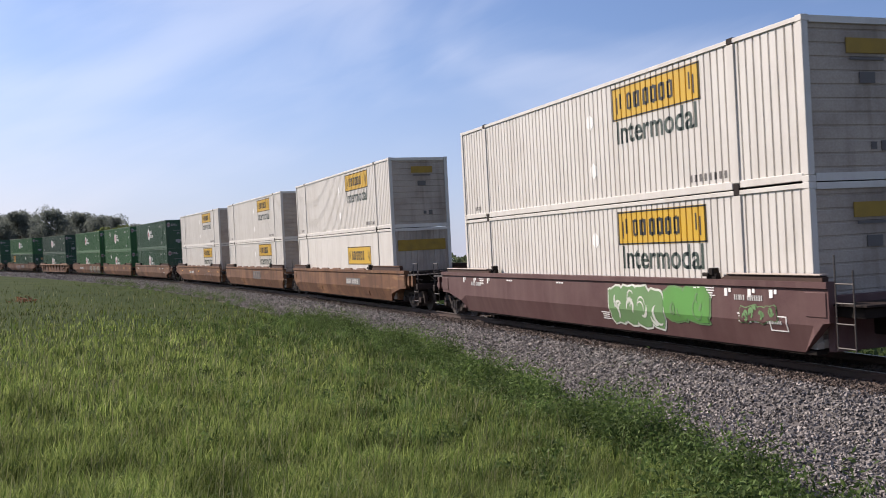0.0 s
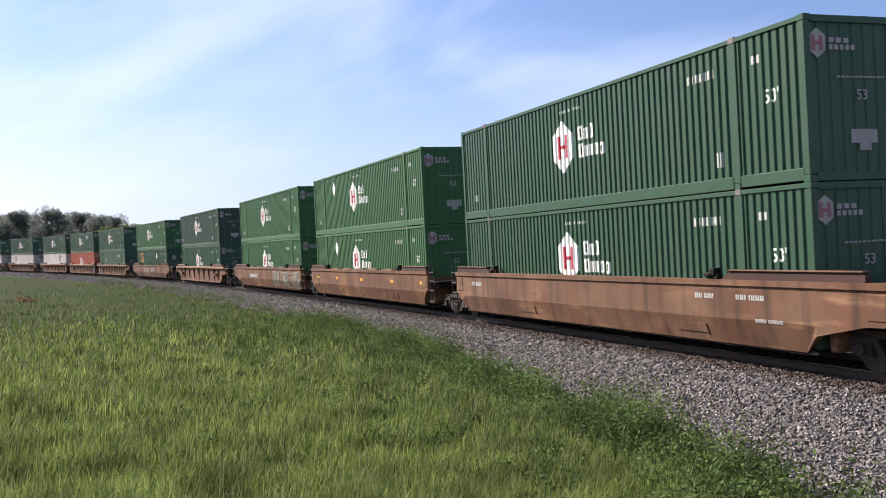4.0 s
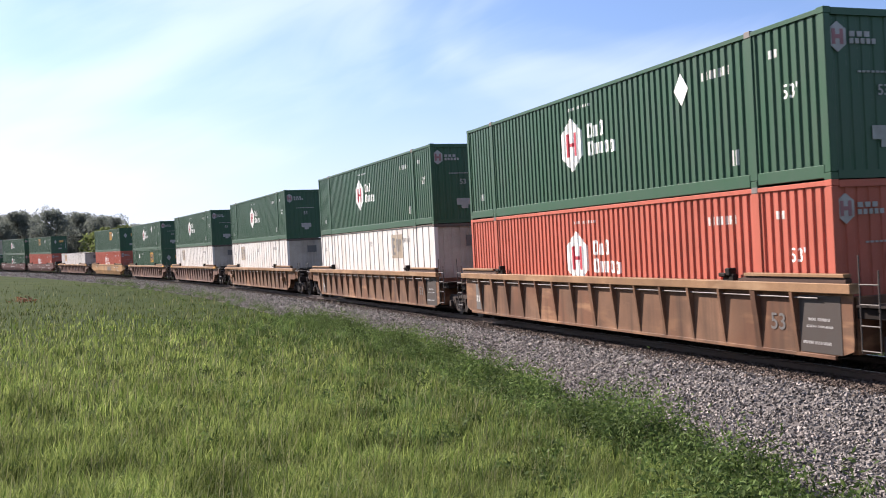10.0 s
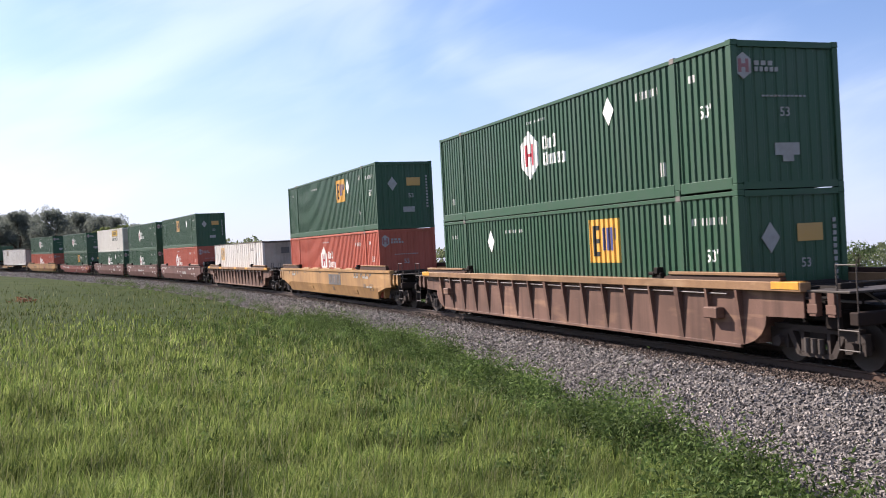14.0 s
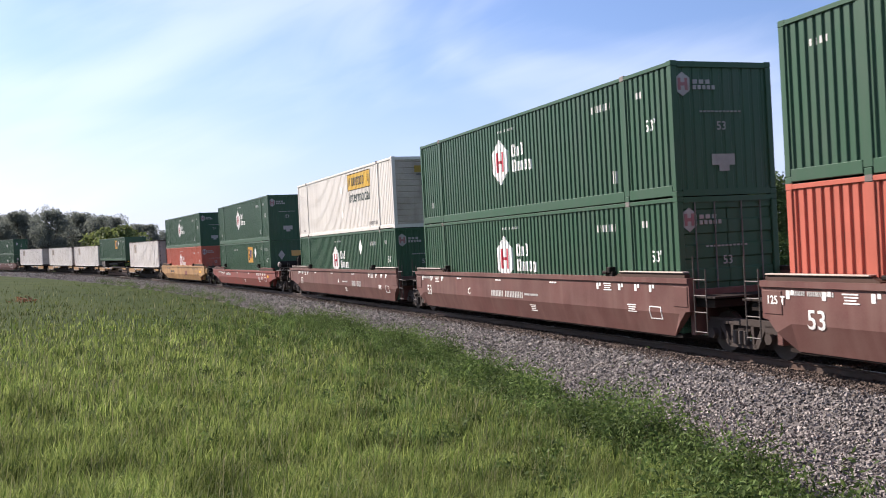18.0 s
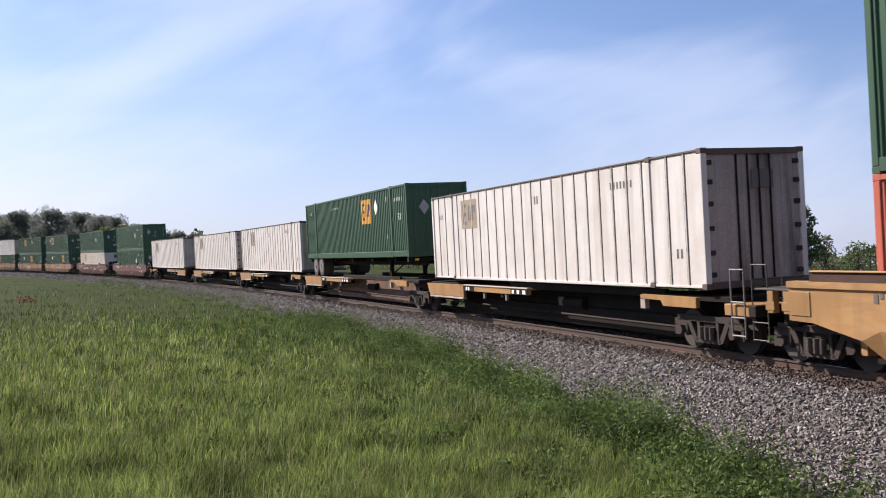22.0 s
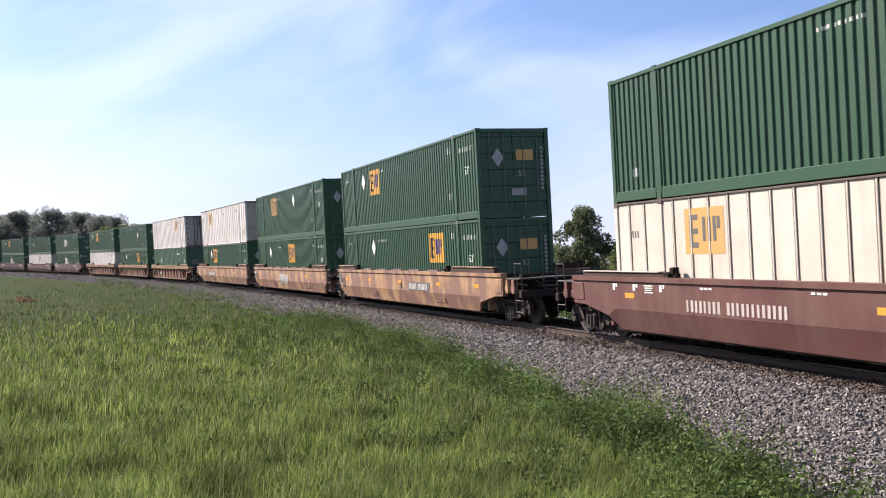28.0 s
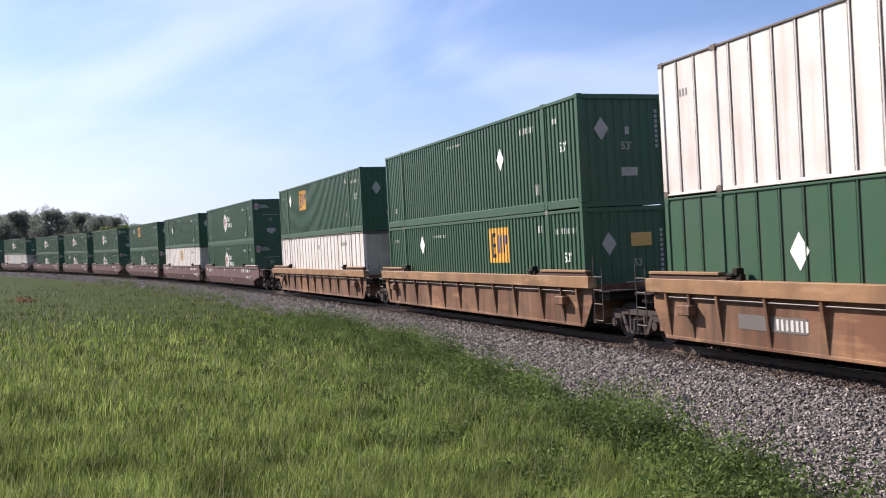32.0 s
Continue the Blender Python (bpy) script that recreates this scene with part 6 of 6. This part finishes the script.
def spine_car(first, last, beam="blackened", behind=-10.6):
    """Skeleton car: one centre beam, end platforms with ochre side plates, and a truck."""
    root = new("spine_car")
    dark, och = M_DARK, PAINT["ochre"]
    # beam painted near-black for the shade under a low load, umber where sunlit
    part("centre_beam", kept(("centre_beam", beam), lambda: boxes((-9.0, 9.0, -0.50, 0.50, 0.62, 1.08), bevel=0.02), PAINT["umber"] if beam == "umber" else dark), None, root)
    # foot made deep and wide so that the space below reads as shadow
    part("beam_foot", kept(("beam_foot", beam), lambda: boxes((-7.2, 7.2, -0.55, 0.55, 0.13, 0.62), bevel=0.02), PAINT["umber"] if beam == "umber" else dark), None, root)
    part("far_platform", kept(("far_platform",), lambda: boxes((-8.6, -5.9, -1.25, 1.25, 1.05, 1.17), bevel=0.01), dark), None, root)
    part("side_plate", kept(("side_plate", 0), lambda: plate(bmesh.new(), [(-8.5, 0.72), (-8.8, 1.12), (-5.2, 1.12), (-5.2, 0.72)], -1.36, -1.26), och), None, root, "ochre painted side plate")
    part("ramp_edge", kept(("ramp_edge",), lambda: boxes((-5.2, -0.3, -1.34, -1.22, 0.93, 1.10), (-5.2, -0.3, -1.24, -0.28, 1.06, 1.10)), och), None, root, "ochre edge of the wheel ramp")
    part("ramp_edge", kept(("ramp_edge", 1), lambda: boxes((-5.2, -0.3, 1.22, 1.34, 0.93, 1.10), (-5.2, -0.3, 0.28, 1.24, 1.06, 1.10)), och), None, root)
    # dark rails added to fill the shadowed space under the load
    for sy in (-1, 1):
        part("side_rail", kept(("side_rail", sy), lambda: boxes((-2.1, 6.2, sy * 1.0 - 0.06, sy * 1.0 + 0.06, 1.08, 1.26), bevel=0.01), dark), None, root)
    part("support_bracket", kept(("support_bracket", -2), lambda: boxes((-2.3, -2.1, -1.3, 1.3, 0.80, 1.0), bevel=0.01), dark), None, root)
    part("near_platform", kept(("near_platform",), lambda: boxes((6.2, 8.6, -1.15, 1.15, 1.05, 1.17), bevel=0.01), dark), None, root)
    part("side_plate", kept(("side_plate", 1), lambda: plate(bmesh.new(), [(5.6, 1.06), (5.6, 1.15), (7.7, 1.14), (7.7, 0.92), (6.5, 0.92), (6.4, 1.04)], -1.32, -1.22), och), None, root, "ochre painted side plate")
    part("hitch", kept(("hitch",), lambda: boxes((6.6, 7.1, -0.4, 0.4, 1.05, 1.28), bevel=0.02), dark), None, root)
    part("brake_cylinder", kept(("brake_cylinder",), lambda: tubes(((0.6, -0.55, 0.72), (1.7, -0.55, 0.72), 0.17), sides=12), M_DARK), None, root)
    part("reservoir", kept(("reservoir",), lambda: boxes((0.2, 0.9, -0.62, -0.45, 0.62, 0.86)), M_GALV), None, root)
    part("brake_pipe", kept(("brake_pipe",), lambda: tubes(((-8.6, -0.7, 0.45), (8.4, -0.7, 0.38), 0.035), sides=6), M_FRAME), None, root)
    part("plate_lip", kept(("plate_lip",), lambda: boxes((-8.45, -5.2, -1.38, -1.24, 0.64, 0.70), bevel=0.008), M_WORN), None, root, "pale worn lip under the side plate")
    part("ramp_lip", kept(("ramp_lip",), lambda: boxes((-5.25, -0.28, -1.37, -1.2, 1.10, 1.135), bevel=0.008), M_WORN), None, root, "pale worn lip along the wheel ramp")
    for x0, x1 in ((-5.2, -4.3), (-1.45, -0.3)):
        part("number_panel", kept(("number_panel", x0), lambda: boxes((x0, x1, -1.346, -1.335, 0.935, 1.095)), M_DARK), None, root, "black painted panel")
    part("notice", kept(("spine_letters",), lambda: boxes(*[(x, x + w, -1.352, -1.34, 0.95, 1.06) for x, w in ((-5.0, 0.12), (-4.82, 0.12), (-1.35, 0.14), (-1.0, 0.16), (-0.62, 0.2))]), M_WHITE), None, root)
    part("load_pad", kept(("load_pad",), lambda: boxes((5.55, 5.75, -1.3, -1.18, 0.82, 1.04), bevel=0.01), M_WORN), None, root)
    for x in (-3.6, -1.9):
        part("ramp_hanger", kept(("ramp_hanger", x), lambda: boxes((x - 0.06, x + 0.06, -1.3, -1.22, 0.72, 0.93)), M_GALV), None, root)
    if not last:
        truck(root, behind)
    if first:
        part("steps", kept(("spine_steps",), lambda: tubes(((8.9, -1.35, 0.4), (8.9, -1.35, 1.75), 0.018), ((9.3, -1.35, 0.4), (9.3, -1.35, 1.75), 0.018), ((8.9, -1.35, 0.45), (9.3, -1.35, 0.45), 0.02), ((8.9, -1.35, 0.8), (9.3, -1.35, 0.8), 0.02), ((8.9, -1.35, 1.1), (9.3, -1.35, 1.1), 0.02), ((8.9, -1.35, 1.73), (9.3, -1.35, 1.73), 0.018), sides=6), M_GALV), None, root)
        part("end_sill", kept(("spine_sill",), lambda: boxes((8.6, 9.5, -1.3, 1.3, 0.82, 1.05), bevel=0.015), och), None, root)
        part("coupler", kept(("spine_coupler",), lambda: boxes((9.4, 10.3, -0.12, 0.12, 0.74, 0.98), bevel=0.03), M_FRAME), None, root)
        truck(root, 7.75)
    if last:          # the last unit faces the other way
        for ob in root.children:
            if ob.name.startswith("truck"):
                ob.location.x = -ob.location.x
            else:
                ob.data = ob.data.copy()
                ob.data.transform(Matrix.Diagonal((-1, 1, 1, 1)))
                ob.data.flip_normals()
    return root


def chassis_thing():
    """Road chassis under a container: rails, two axles with dual wheels, landing legs."""
    root = new("trailer_chassis")
    tagged(root, "black steel road chassis carrying a green container", "trailer chassis")
    part("frame", boxes((-7.8, 7.9, -0.55, -0.40, -0.34, -0.02), (-7.8, 7.9, 0.40, 0.55, -0.34, -0.02), *[(x, x + 0.15, -1.2, 1.2, -0.16, -0.02) for x in (-7.8, -6.1, -3, 0, 3, 6.1, 7.7)]), M_DARK, root)
    for x in (-6.55, -5.45):
        part("axle", tubes(((x, -1.1, -0.36), (x, 1.1, -0.36), 0.07)), M_DARK, root)
        for sy in (-1, 1):
            w = part("tyre", tubes(((x, sy * 0.72, -0.40), (x, sy * 1.25, -0.40), 0.49), sides=24), M_TYRE, root)
            part("rim", tubes(((x, sy * 1.20, -0.40), (x, sy * 1.262, -0.40), 0.33), ((x, sy * 1.25, -0.40), (x, sy * 1.29, -0.40), 0.12), sides=18), M_GALV, w, "grey steel wheel rim")
    for sy in (-1, 1):
        part("landing_leg", boxes((4.3, 4.48, sy * 0.75 - 0.07, sy * 0.75 + 0.07, -1.0, -0.16), (4.2, 4.58, sy * 0.75 - 0.12, sy * 0.75 + 0.12, -1.04, -1.0)), M_DARK, root)
    part("leg_brace", tubes(((4.4, -0.75, -0.8), (4.4, 0.75, -0.8), 0.03), ((4.4, -0.75, -0.75), (5.6, -0.5, -0.2), 0.03), ((4.4, 0.75, -0.75), (5.6, 0.5, -0.2), 0.03)), M_DARK, root)
    part("bolster", boxes((7.7, 7.95, -1.25, 1.25, -0.2, 0.0), bevel=0.015), M_DARK, root)
    for y in (-1.0, 0.5):
        part("marker_light", boxes((7.95, 7.97, y, y + 0.16, -0.14, -0.06)), M_REFL, root)
    return root

# ---- the train ----
HUB = ("steel", "green", "hub", "wall")
HUBD = ("steel", "green", "hub", "door")
HUBF = ("steel", "green_faded", "hub", "door")
HUBB = ("steel", "green_bright", "hub", "door")
ORANGE = ("steel", "orange", "hub", "wall")
JB = ("fine", "cream", "jb", "wall")
JBS = ("flat", "cream", "jbsmooth", "wall")
PANEL = ("panel", "green", "plain", "wall", 0.0, -3.9)


def hubx(dx):
    return ("steel", "green", "hub", "wall", 0.0, dx)


def hubb(dx):
    return ("steel", "green_bright", "hub", "wall", 0.0, dx)


def emp(bx, dx, end="wall"):
    return ("steel", "green", "emp", end, bx, dx)


def plain(dx):
    return ("steel", "green", "plain", "wall", 0.0, dx)


def white(bx, end="wall", dull=False):
    return ("panel", "white", "empwhite", end, bx) + ((None, "dull") if dull else ())


G_GREEN = surface("green_spray_paint", (0.135, 0.255, 0.105), 0.5, amount=0.3)
G_GREEN2 = surface("deep_green_spray_paint", (0.10, 0.285, 0.065), 0.5, amount=0.3)
G_PALE = surface("pale_spray_paint", (0.62, 0.64, 0.56), 0.5, amount=0.3)
G_GREY = surface("grey_spray_paint", (0.110, 0.095, 0.080), 0.55, amount=0.3)
G_OLIVE = surface("olive_spray_paint", (0.37, 0.345, 0.19), 0.55, amount=0.4)
G_SMOKE = surface("smoky_white_spray_paint", (0.40, 0.38, 0.36), 0.55, amount=0.5, scale=3.0)
G_DUST = surface("dusty_pink_spray_paint", (0.30, 0.22, 0.18), 0.6, amount=0.5, scale=3)
G_PLUM = surface("faded_plum_spray_paint", (0.155, 0.105, 0.095), 0.6, amount=0.5, scale=3)
G_CREAM = surface("cream_spray_paint", (0.47, 0.41, 0.27), 0.5, amount=0.3)
W, K = M_WHITE, M_BLACK
NUMBER = [("block", 2.9, 1.02, 2.15, 0.30, M_GREYINK), ("bars", 2.9, 1.02, 2.0, 0.2, W)]
SMALL = [("bars", -6.8, 1.2, 0.9, 0.12, W), ("bars", 5.2, 1.22, 0.7, 0.1, W), ("bars", 6.6, 1.22, 0.9, 0.1, W), ("bars", 7.1, 0.8, 0.8, 0.07, W)]
REFL = [("block", x, 1.12, 0.40, 0.12, M_OLDREFL) for x in (-7.2, -3.6, 0.4, 4.6, 8.0)]
FIFTY_K = [("53", -7.75, 0.92, 0.5, 0.42, K)]
TTX = [("block", 1.6, 1.05, 2.1, 0.5, M_GREYINK)] + [("block", x, 1.06, 0.26, 0.34, G_DUST) for x in (1.0, 1.6, 2.2)]
AOK = [("53", -7.2, 0.88, 0.5, 0.34, W), ("bars", 3.1, 0.92, 1.55, 0.24, W), ("bars", 1.2, 0.98, 0.9, 0.06, W), ("bars", -7.3, 1.34, 1.2, 0.08, W)]
RIBMARK = [("block", 7.77, 0.82, 0.98, 0.98, M_GRAB), ("bars", 7.77, 0.90, 0.55, 0.05, M_ENDWHITE), ("bars", 7.77, 0.78, 0.66, 0.04, M_ENDWHITE), ("bars", 7.70, 0.50, 0.7, 0.05, M_ENDWHITE), ("block", -7.4, 0.78, 0.55, 0.8, M_GREYINK), ("bars", -7.4, 0.72, 0.45, 0.2, W), ("53", 6.72, 0.8, 0.4, 0.30, M_GREYINK)]
RIBEND = [("block", 7.55, 0.80, 0.30, 0.24, M_INK)] + [m for m in RIBMARK if m[1] < 7.2]

# place along the train, kind of car, paint, coupled ends (leading, trailing), upper load, lower load, marks
TRAIN = [
    (13.24, "smooth", "purple", (0, 1), JB, JB, SMALL),
    (37.23, "smooth", "tan", (1, 0), JB, JBS, NUMBER),
    (57.16, "smooth", "tan", (0, 0), JB, JB, TTX),
    (76.87, "smooth", "tan", (0, 1), JB, JB, [("bars", -2.6, 1.02, 2.1, 0.2, W)] + REFL),
    (100.55, "smooth", "brown", (1, 0), HUB, HUB, SMALL),
    (120.71, "smooth", "tan", (0, 0), hubb(-4.2), hubb(-4.2), REFL),
    (140.34, "smooth", "tan", (0, 1), HUBB, HUBB, [("block", -3.5, 1.0, 2.6, 0.28, M_GREYINK), ("bars", -3.5, 1.0, 2.4, 0.19, W)]),
    (164.27, "wide", "tan", (1, 1), HUBF, HUBD, []),
    (188.15, "smooth", "brown", (1, 1), HUBB, emp(-5.2, 3.0, "door"), TTX + FIFTY_K),
    (211.92, "ribbed", "brown", (1, 0), HUB, PANEL, RIBEND),
    (231.72, "ribbed", "brown", (0, 0), hubx(3.9), ORANGE, RIBMARK),
    (251.38, "ribbed", "brown", (0, 1), HUB, white(3.8, dull=True), RIBMARK),
    (275.16, "ribbed", "brown", (1, 1), HUB, white(-4.4) + (None, "faded"), [("53", 5.70, 0.85, 0.5, 0.34, M_GREYINK)]),
    (298.79, "ribbed", "umber", (1, 1), HUB, white(-4.4, dull=True), []),
    (322.41, "ribbed", "umber", (1, 1), hubx(3.4), emp(2.9, -4.0), []),
    (346.24, "smooth", "yellow", (1, 1), emp(2.6, 3.8), ORANGE, TTX + SMALL),
    (369.91, "ribbed", "umber", (1, 1), None, white(-4.9), [("bars", 2.0, 0.9, 0.9, 0.16, M_GREYINK)]),
    (393.39, "smooth", "maroon", (1, 0), emp(0.0, 4.0) + ("faded",), ORANGE, AOK + [("B", 0.1, 0.98, 0.2, 0.2, W), ("125 T", -8.22, 1.2, 0.5, 0.15, W)]),
    (412.97, "smooth", "maroon", (0, 0), HUB, HUBD, [m for m in AOK if m[1] != 3.1] + [("bars", -0.4, 0.95, 2.4, 0.18, W), ("C", -3.4, 0.95, 0.2, 0.2, W)]),
    (432.55, "smooth", "maroon", (0, 1), JB, hubx(3.2), AOK + [("A", 0.1, 0.98, 0.2, 0.2, W)]),
    (456.35, "low", "red", (1, 1), HUB, emp(2.4, 3.9), [("53", 5.6, 0.72, 0.5, 0.3, W), ("bars", -4.2, 1.0, 1.7, 0.18, W), ("bars", -7.4, 1.16, 1.2, 0.1, W)]),
    (480.21, "smooth", "yellow", (1, 1), HUB, ORANGE, [("block", 2.2, 0.9, 0.9, 0.4, PAINT["red"]), ("bars", -4.2, 1.0, 1.8, 0.16, M_GREYINK), ("block", 8.2, 1.05, 0.45, 0.16, M_REFL)]),
    (500.92, "spine", "ochre", (1, 0), None, white(-4.6, "dirty", True), []),
    (519.86, "spine", "ochre", (0, 0), None, emp(2.75, 4.15), []),
    (537.50, "spine", "ochre", (0, 0), None, white(-4.4, "wall", True), []),
    (555.65, "spine", "ochre", (0, 0), None, white(-4.85, "dirty", True), []),
    (576.99, "spine", "ochre", (0, 1), None, white(-4.9, "wall", True), []),
    (597.75, "smooth", "maroon", (1, 1), plain(3.6), plain(3.6), SMALL),
    (622.18, "smooth", "maroon", (1, 1), plain(3.2), ("panel", "ivory", "empwhite", "wall", -4.55), [("bars", -3.3, 0.98, 3.3, 0.24, M_PALE), ("bars", 2.6, 0.92, 1.5, 0.34, G_CREAM), ("block", 6.2, 0.75, 0.42, 0.38, W), ("block", 6.2, 0.75, 0.34, 0.30, PAINT["maroon"])] + [m for m in REFL if m[1] != -3.6]),
    (646.63, "smooth", "patchy", (1, 0), emp(-2.95, -4.55, "door"), emp(4.0, -3.5, "door"), [("block", 2.6, 0.98, 2.3, 0.32, M_GREYINK), ("bars", 2.6, 0.98, 2.1, 0.22, W), ("B", 0.6, 0.98, 0.2, 0.22, K)] + FIFTY_K + REFL),
    (666.22, "smooth", "patchy", (0, 0), emp(-3.1, 1.8, "door") + ("faded",), emp(0.8, -4.55, "door"), [("125 T", -8.32, 1.2, 0.5, 0.14, W), ("C", -2.9, 0.95, 0.2, 0.24, K)] + FIFTY_K + REFL),
    (685.87, "smooth", "patchy", (0, 1), white(-4.5), emp(-3.2, -4.6), [("block", -3.6, 0.98, 2.6, 0.32, M_GREYINK), ("bars", -3.6, 0.98, 2.4, 0.22, W)] + FIFTY_K + REFL),
    (709.73, "wide", "brown", (1, 0), white(4.2, "dirty"), PANEL, [("block", -4.6, 0.75, 1.9, 0.28, M_GREYINK), ("bars", -4.0, 0.75, 0.9, 0.2, W)]),
    (729.61, "wide", "brown", (0, 0), plain(3.2), emp(2.8, -4.1), []),
    (749.46, "wide", "brown", (0, 1), emp(-2.6, -5.4), white(9.9), []),
    (773.35, "smooth", "purple", (1, 0), HUB, HUB, SMALL),
    (793.21, "smooth", "purple", (0, 0), plain(-4.0), white(0.0), SMALL),
    (813.19, "smooth", "purple", (0, 1), emp(-2.0, -5.0), HUB, SMALL),
    (836.60, "smooth", "purple", (1, 0), HUB, HUB, SMALL),
    (857.00, "smooth", "purple", (0, 0), HUB, hubx(-4.2), SMALL),
    (877.30, "smooth", "purple", (0, 1), HUB, HUB, SMALL),
    (901.00, "smooth", "purple", (1, 1), HUB, white(-5.6), SMALL),
    (924.50, "smooth", "purple", (1, 1), HUB, HUB, SMALL),
]
CAR_WORDS = {"purple": "purple-brown", "brown": "faded brown", "tan": "rusty tan", "umber": "dark umber", "yellow": "dull yellow", "maroon": "maroon", "red": "red oxide", "patchy": "blotched tan and brown", "ochre": "ochre"}
ROLLING = []          # (thing, place along the train, height over the car's origin)
CAR_PROTO = {}


def build_train():
    for k, (u, style, paint, ends, upper, lower, marks) in enumerate(TRAIN):
        if style == "spine":
            # only the beam under the raised load is sunlit; the rest get a shade-dark colour
            car = spine_car(bool(ends[0] or ends[1]), bool(ends[1]), "umber" if k == 23 else "blackened", -9.9 if k == 25 else -10.6)
            tagged(car, "dark skeleton spine car with ochre side plates", "railway car", "cars of the train")
            base = 2.065 if k == 23 else 1.298
            if k == 23:
                ROLLING.append((chassis_thing(), u, base))
        else:
            key = (style, paint, ends, tuple(m[:5] for m in marks))
            if key in CAR_PROTO:
                car = copy_thing(CAR_PROTO[key], Matrix())
            else:
                car = well_car("smooth" if style in ("smooth", "low") else "ribbed", paint, (bool(ends[0]), bool(ends[1])), marks, 1.33 if style == "low" else 1.55, ("sparse" if paint == "tan" else "wide") if style == "wide" else "close")
                if k not in (0, 3, 6, 8, 30):
                    CAR_PROTO[key] = car
            side = "smooth-sided" if style in ("smooth", "low") else "rib-sided"
            extra = " with graffiti" if k in (0, 3, 6, 8, 30) else ""
            tagged(car, f"{CAR_WORDS[paint]} {side} well car{extra} on the track", "railway car", "cars of the train")
            base = 0.36
            if k == 0:
                graffiti(car, 1.5, 3.7, 0.40, 1.42, [G_PALE, G_GREEN, G_PALE], 3, 4)
                graffiti(car, 3.8, 5.3, 0.55, 1.42, [G_GREEN, G_GREEN2, G_GREEN], 9, 2)
                graffiti(car, 6.3, 7.3, 0.75, 1.1, [G_GREEN, PAINT["purple"], G_GREEN], 4, 4)
            elif k == 3:
                graffiti(car, 2.2, 5.6, 0.42, 1.15, [G_GREY, PAINT["tan"], G_PLUM], 5, 4, inner=0.94)
            elif k == 30:
                graffiti(car, -1.5, 0.4, 0.62, 1.2, [G_SMOKE, G_SMOKE, G_GREY], 12, 3)
            elif k == 6:
                graffiti(car, 2.0, 8.2, 0.38, 1.38, [G_CREAM, G_GREY, G_OLIVE, PAINT["tan"]], 6, 8, inner=0.95)
            elif k == 8:
                graffiti(car, -3.1, -0.4, 0.45, 1.25, [G_DUST, G_PLUM, G_DUST], 15, 5)
        ROLLING.append((car, u, 0.0))
        if lower:
            ROLLING.append((place_container(lower), u, base))
        if upper:
            ROLLING.append((place_container(upper), u, base + CH))


def motions():
    """Every car and container rolls along the curve with the train's speed."""
    times = [float(t) for t in range(33)]
    for thing, u, height in ROLLING:
        walk(thing, [(t, rolling_pose(u - rolled(t)) @ pose(0, 0, height)) for t in times])


build_train()
build_stones()
build_grass()
motions()
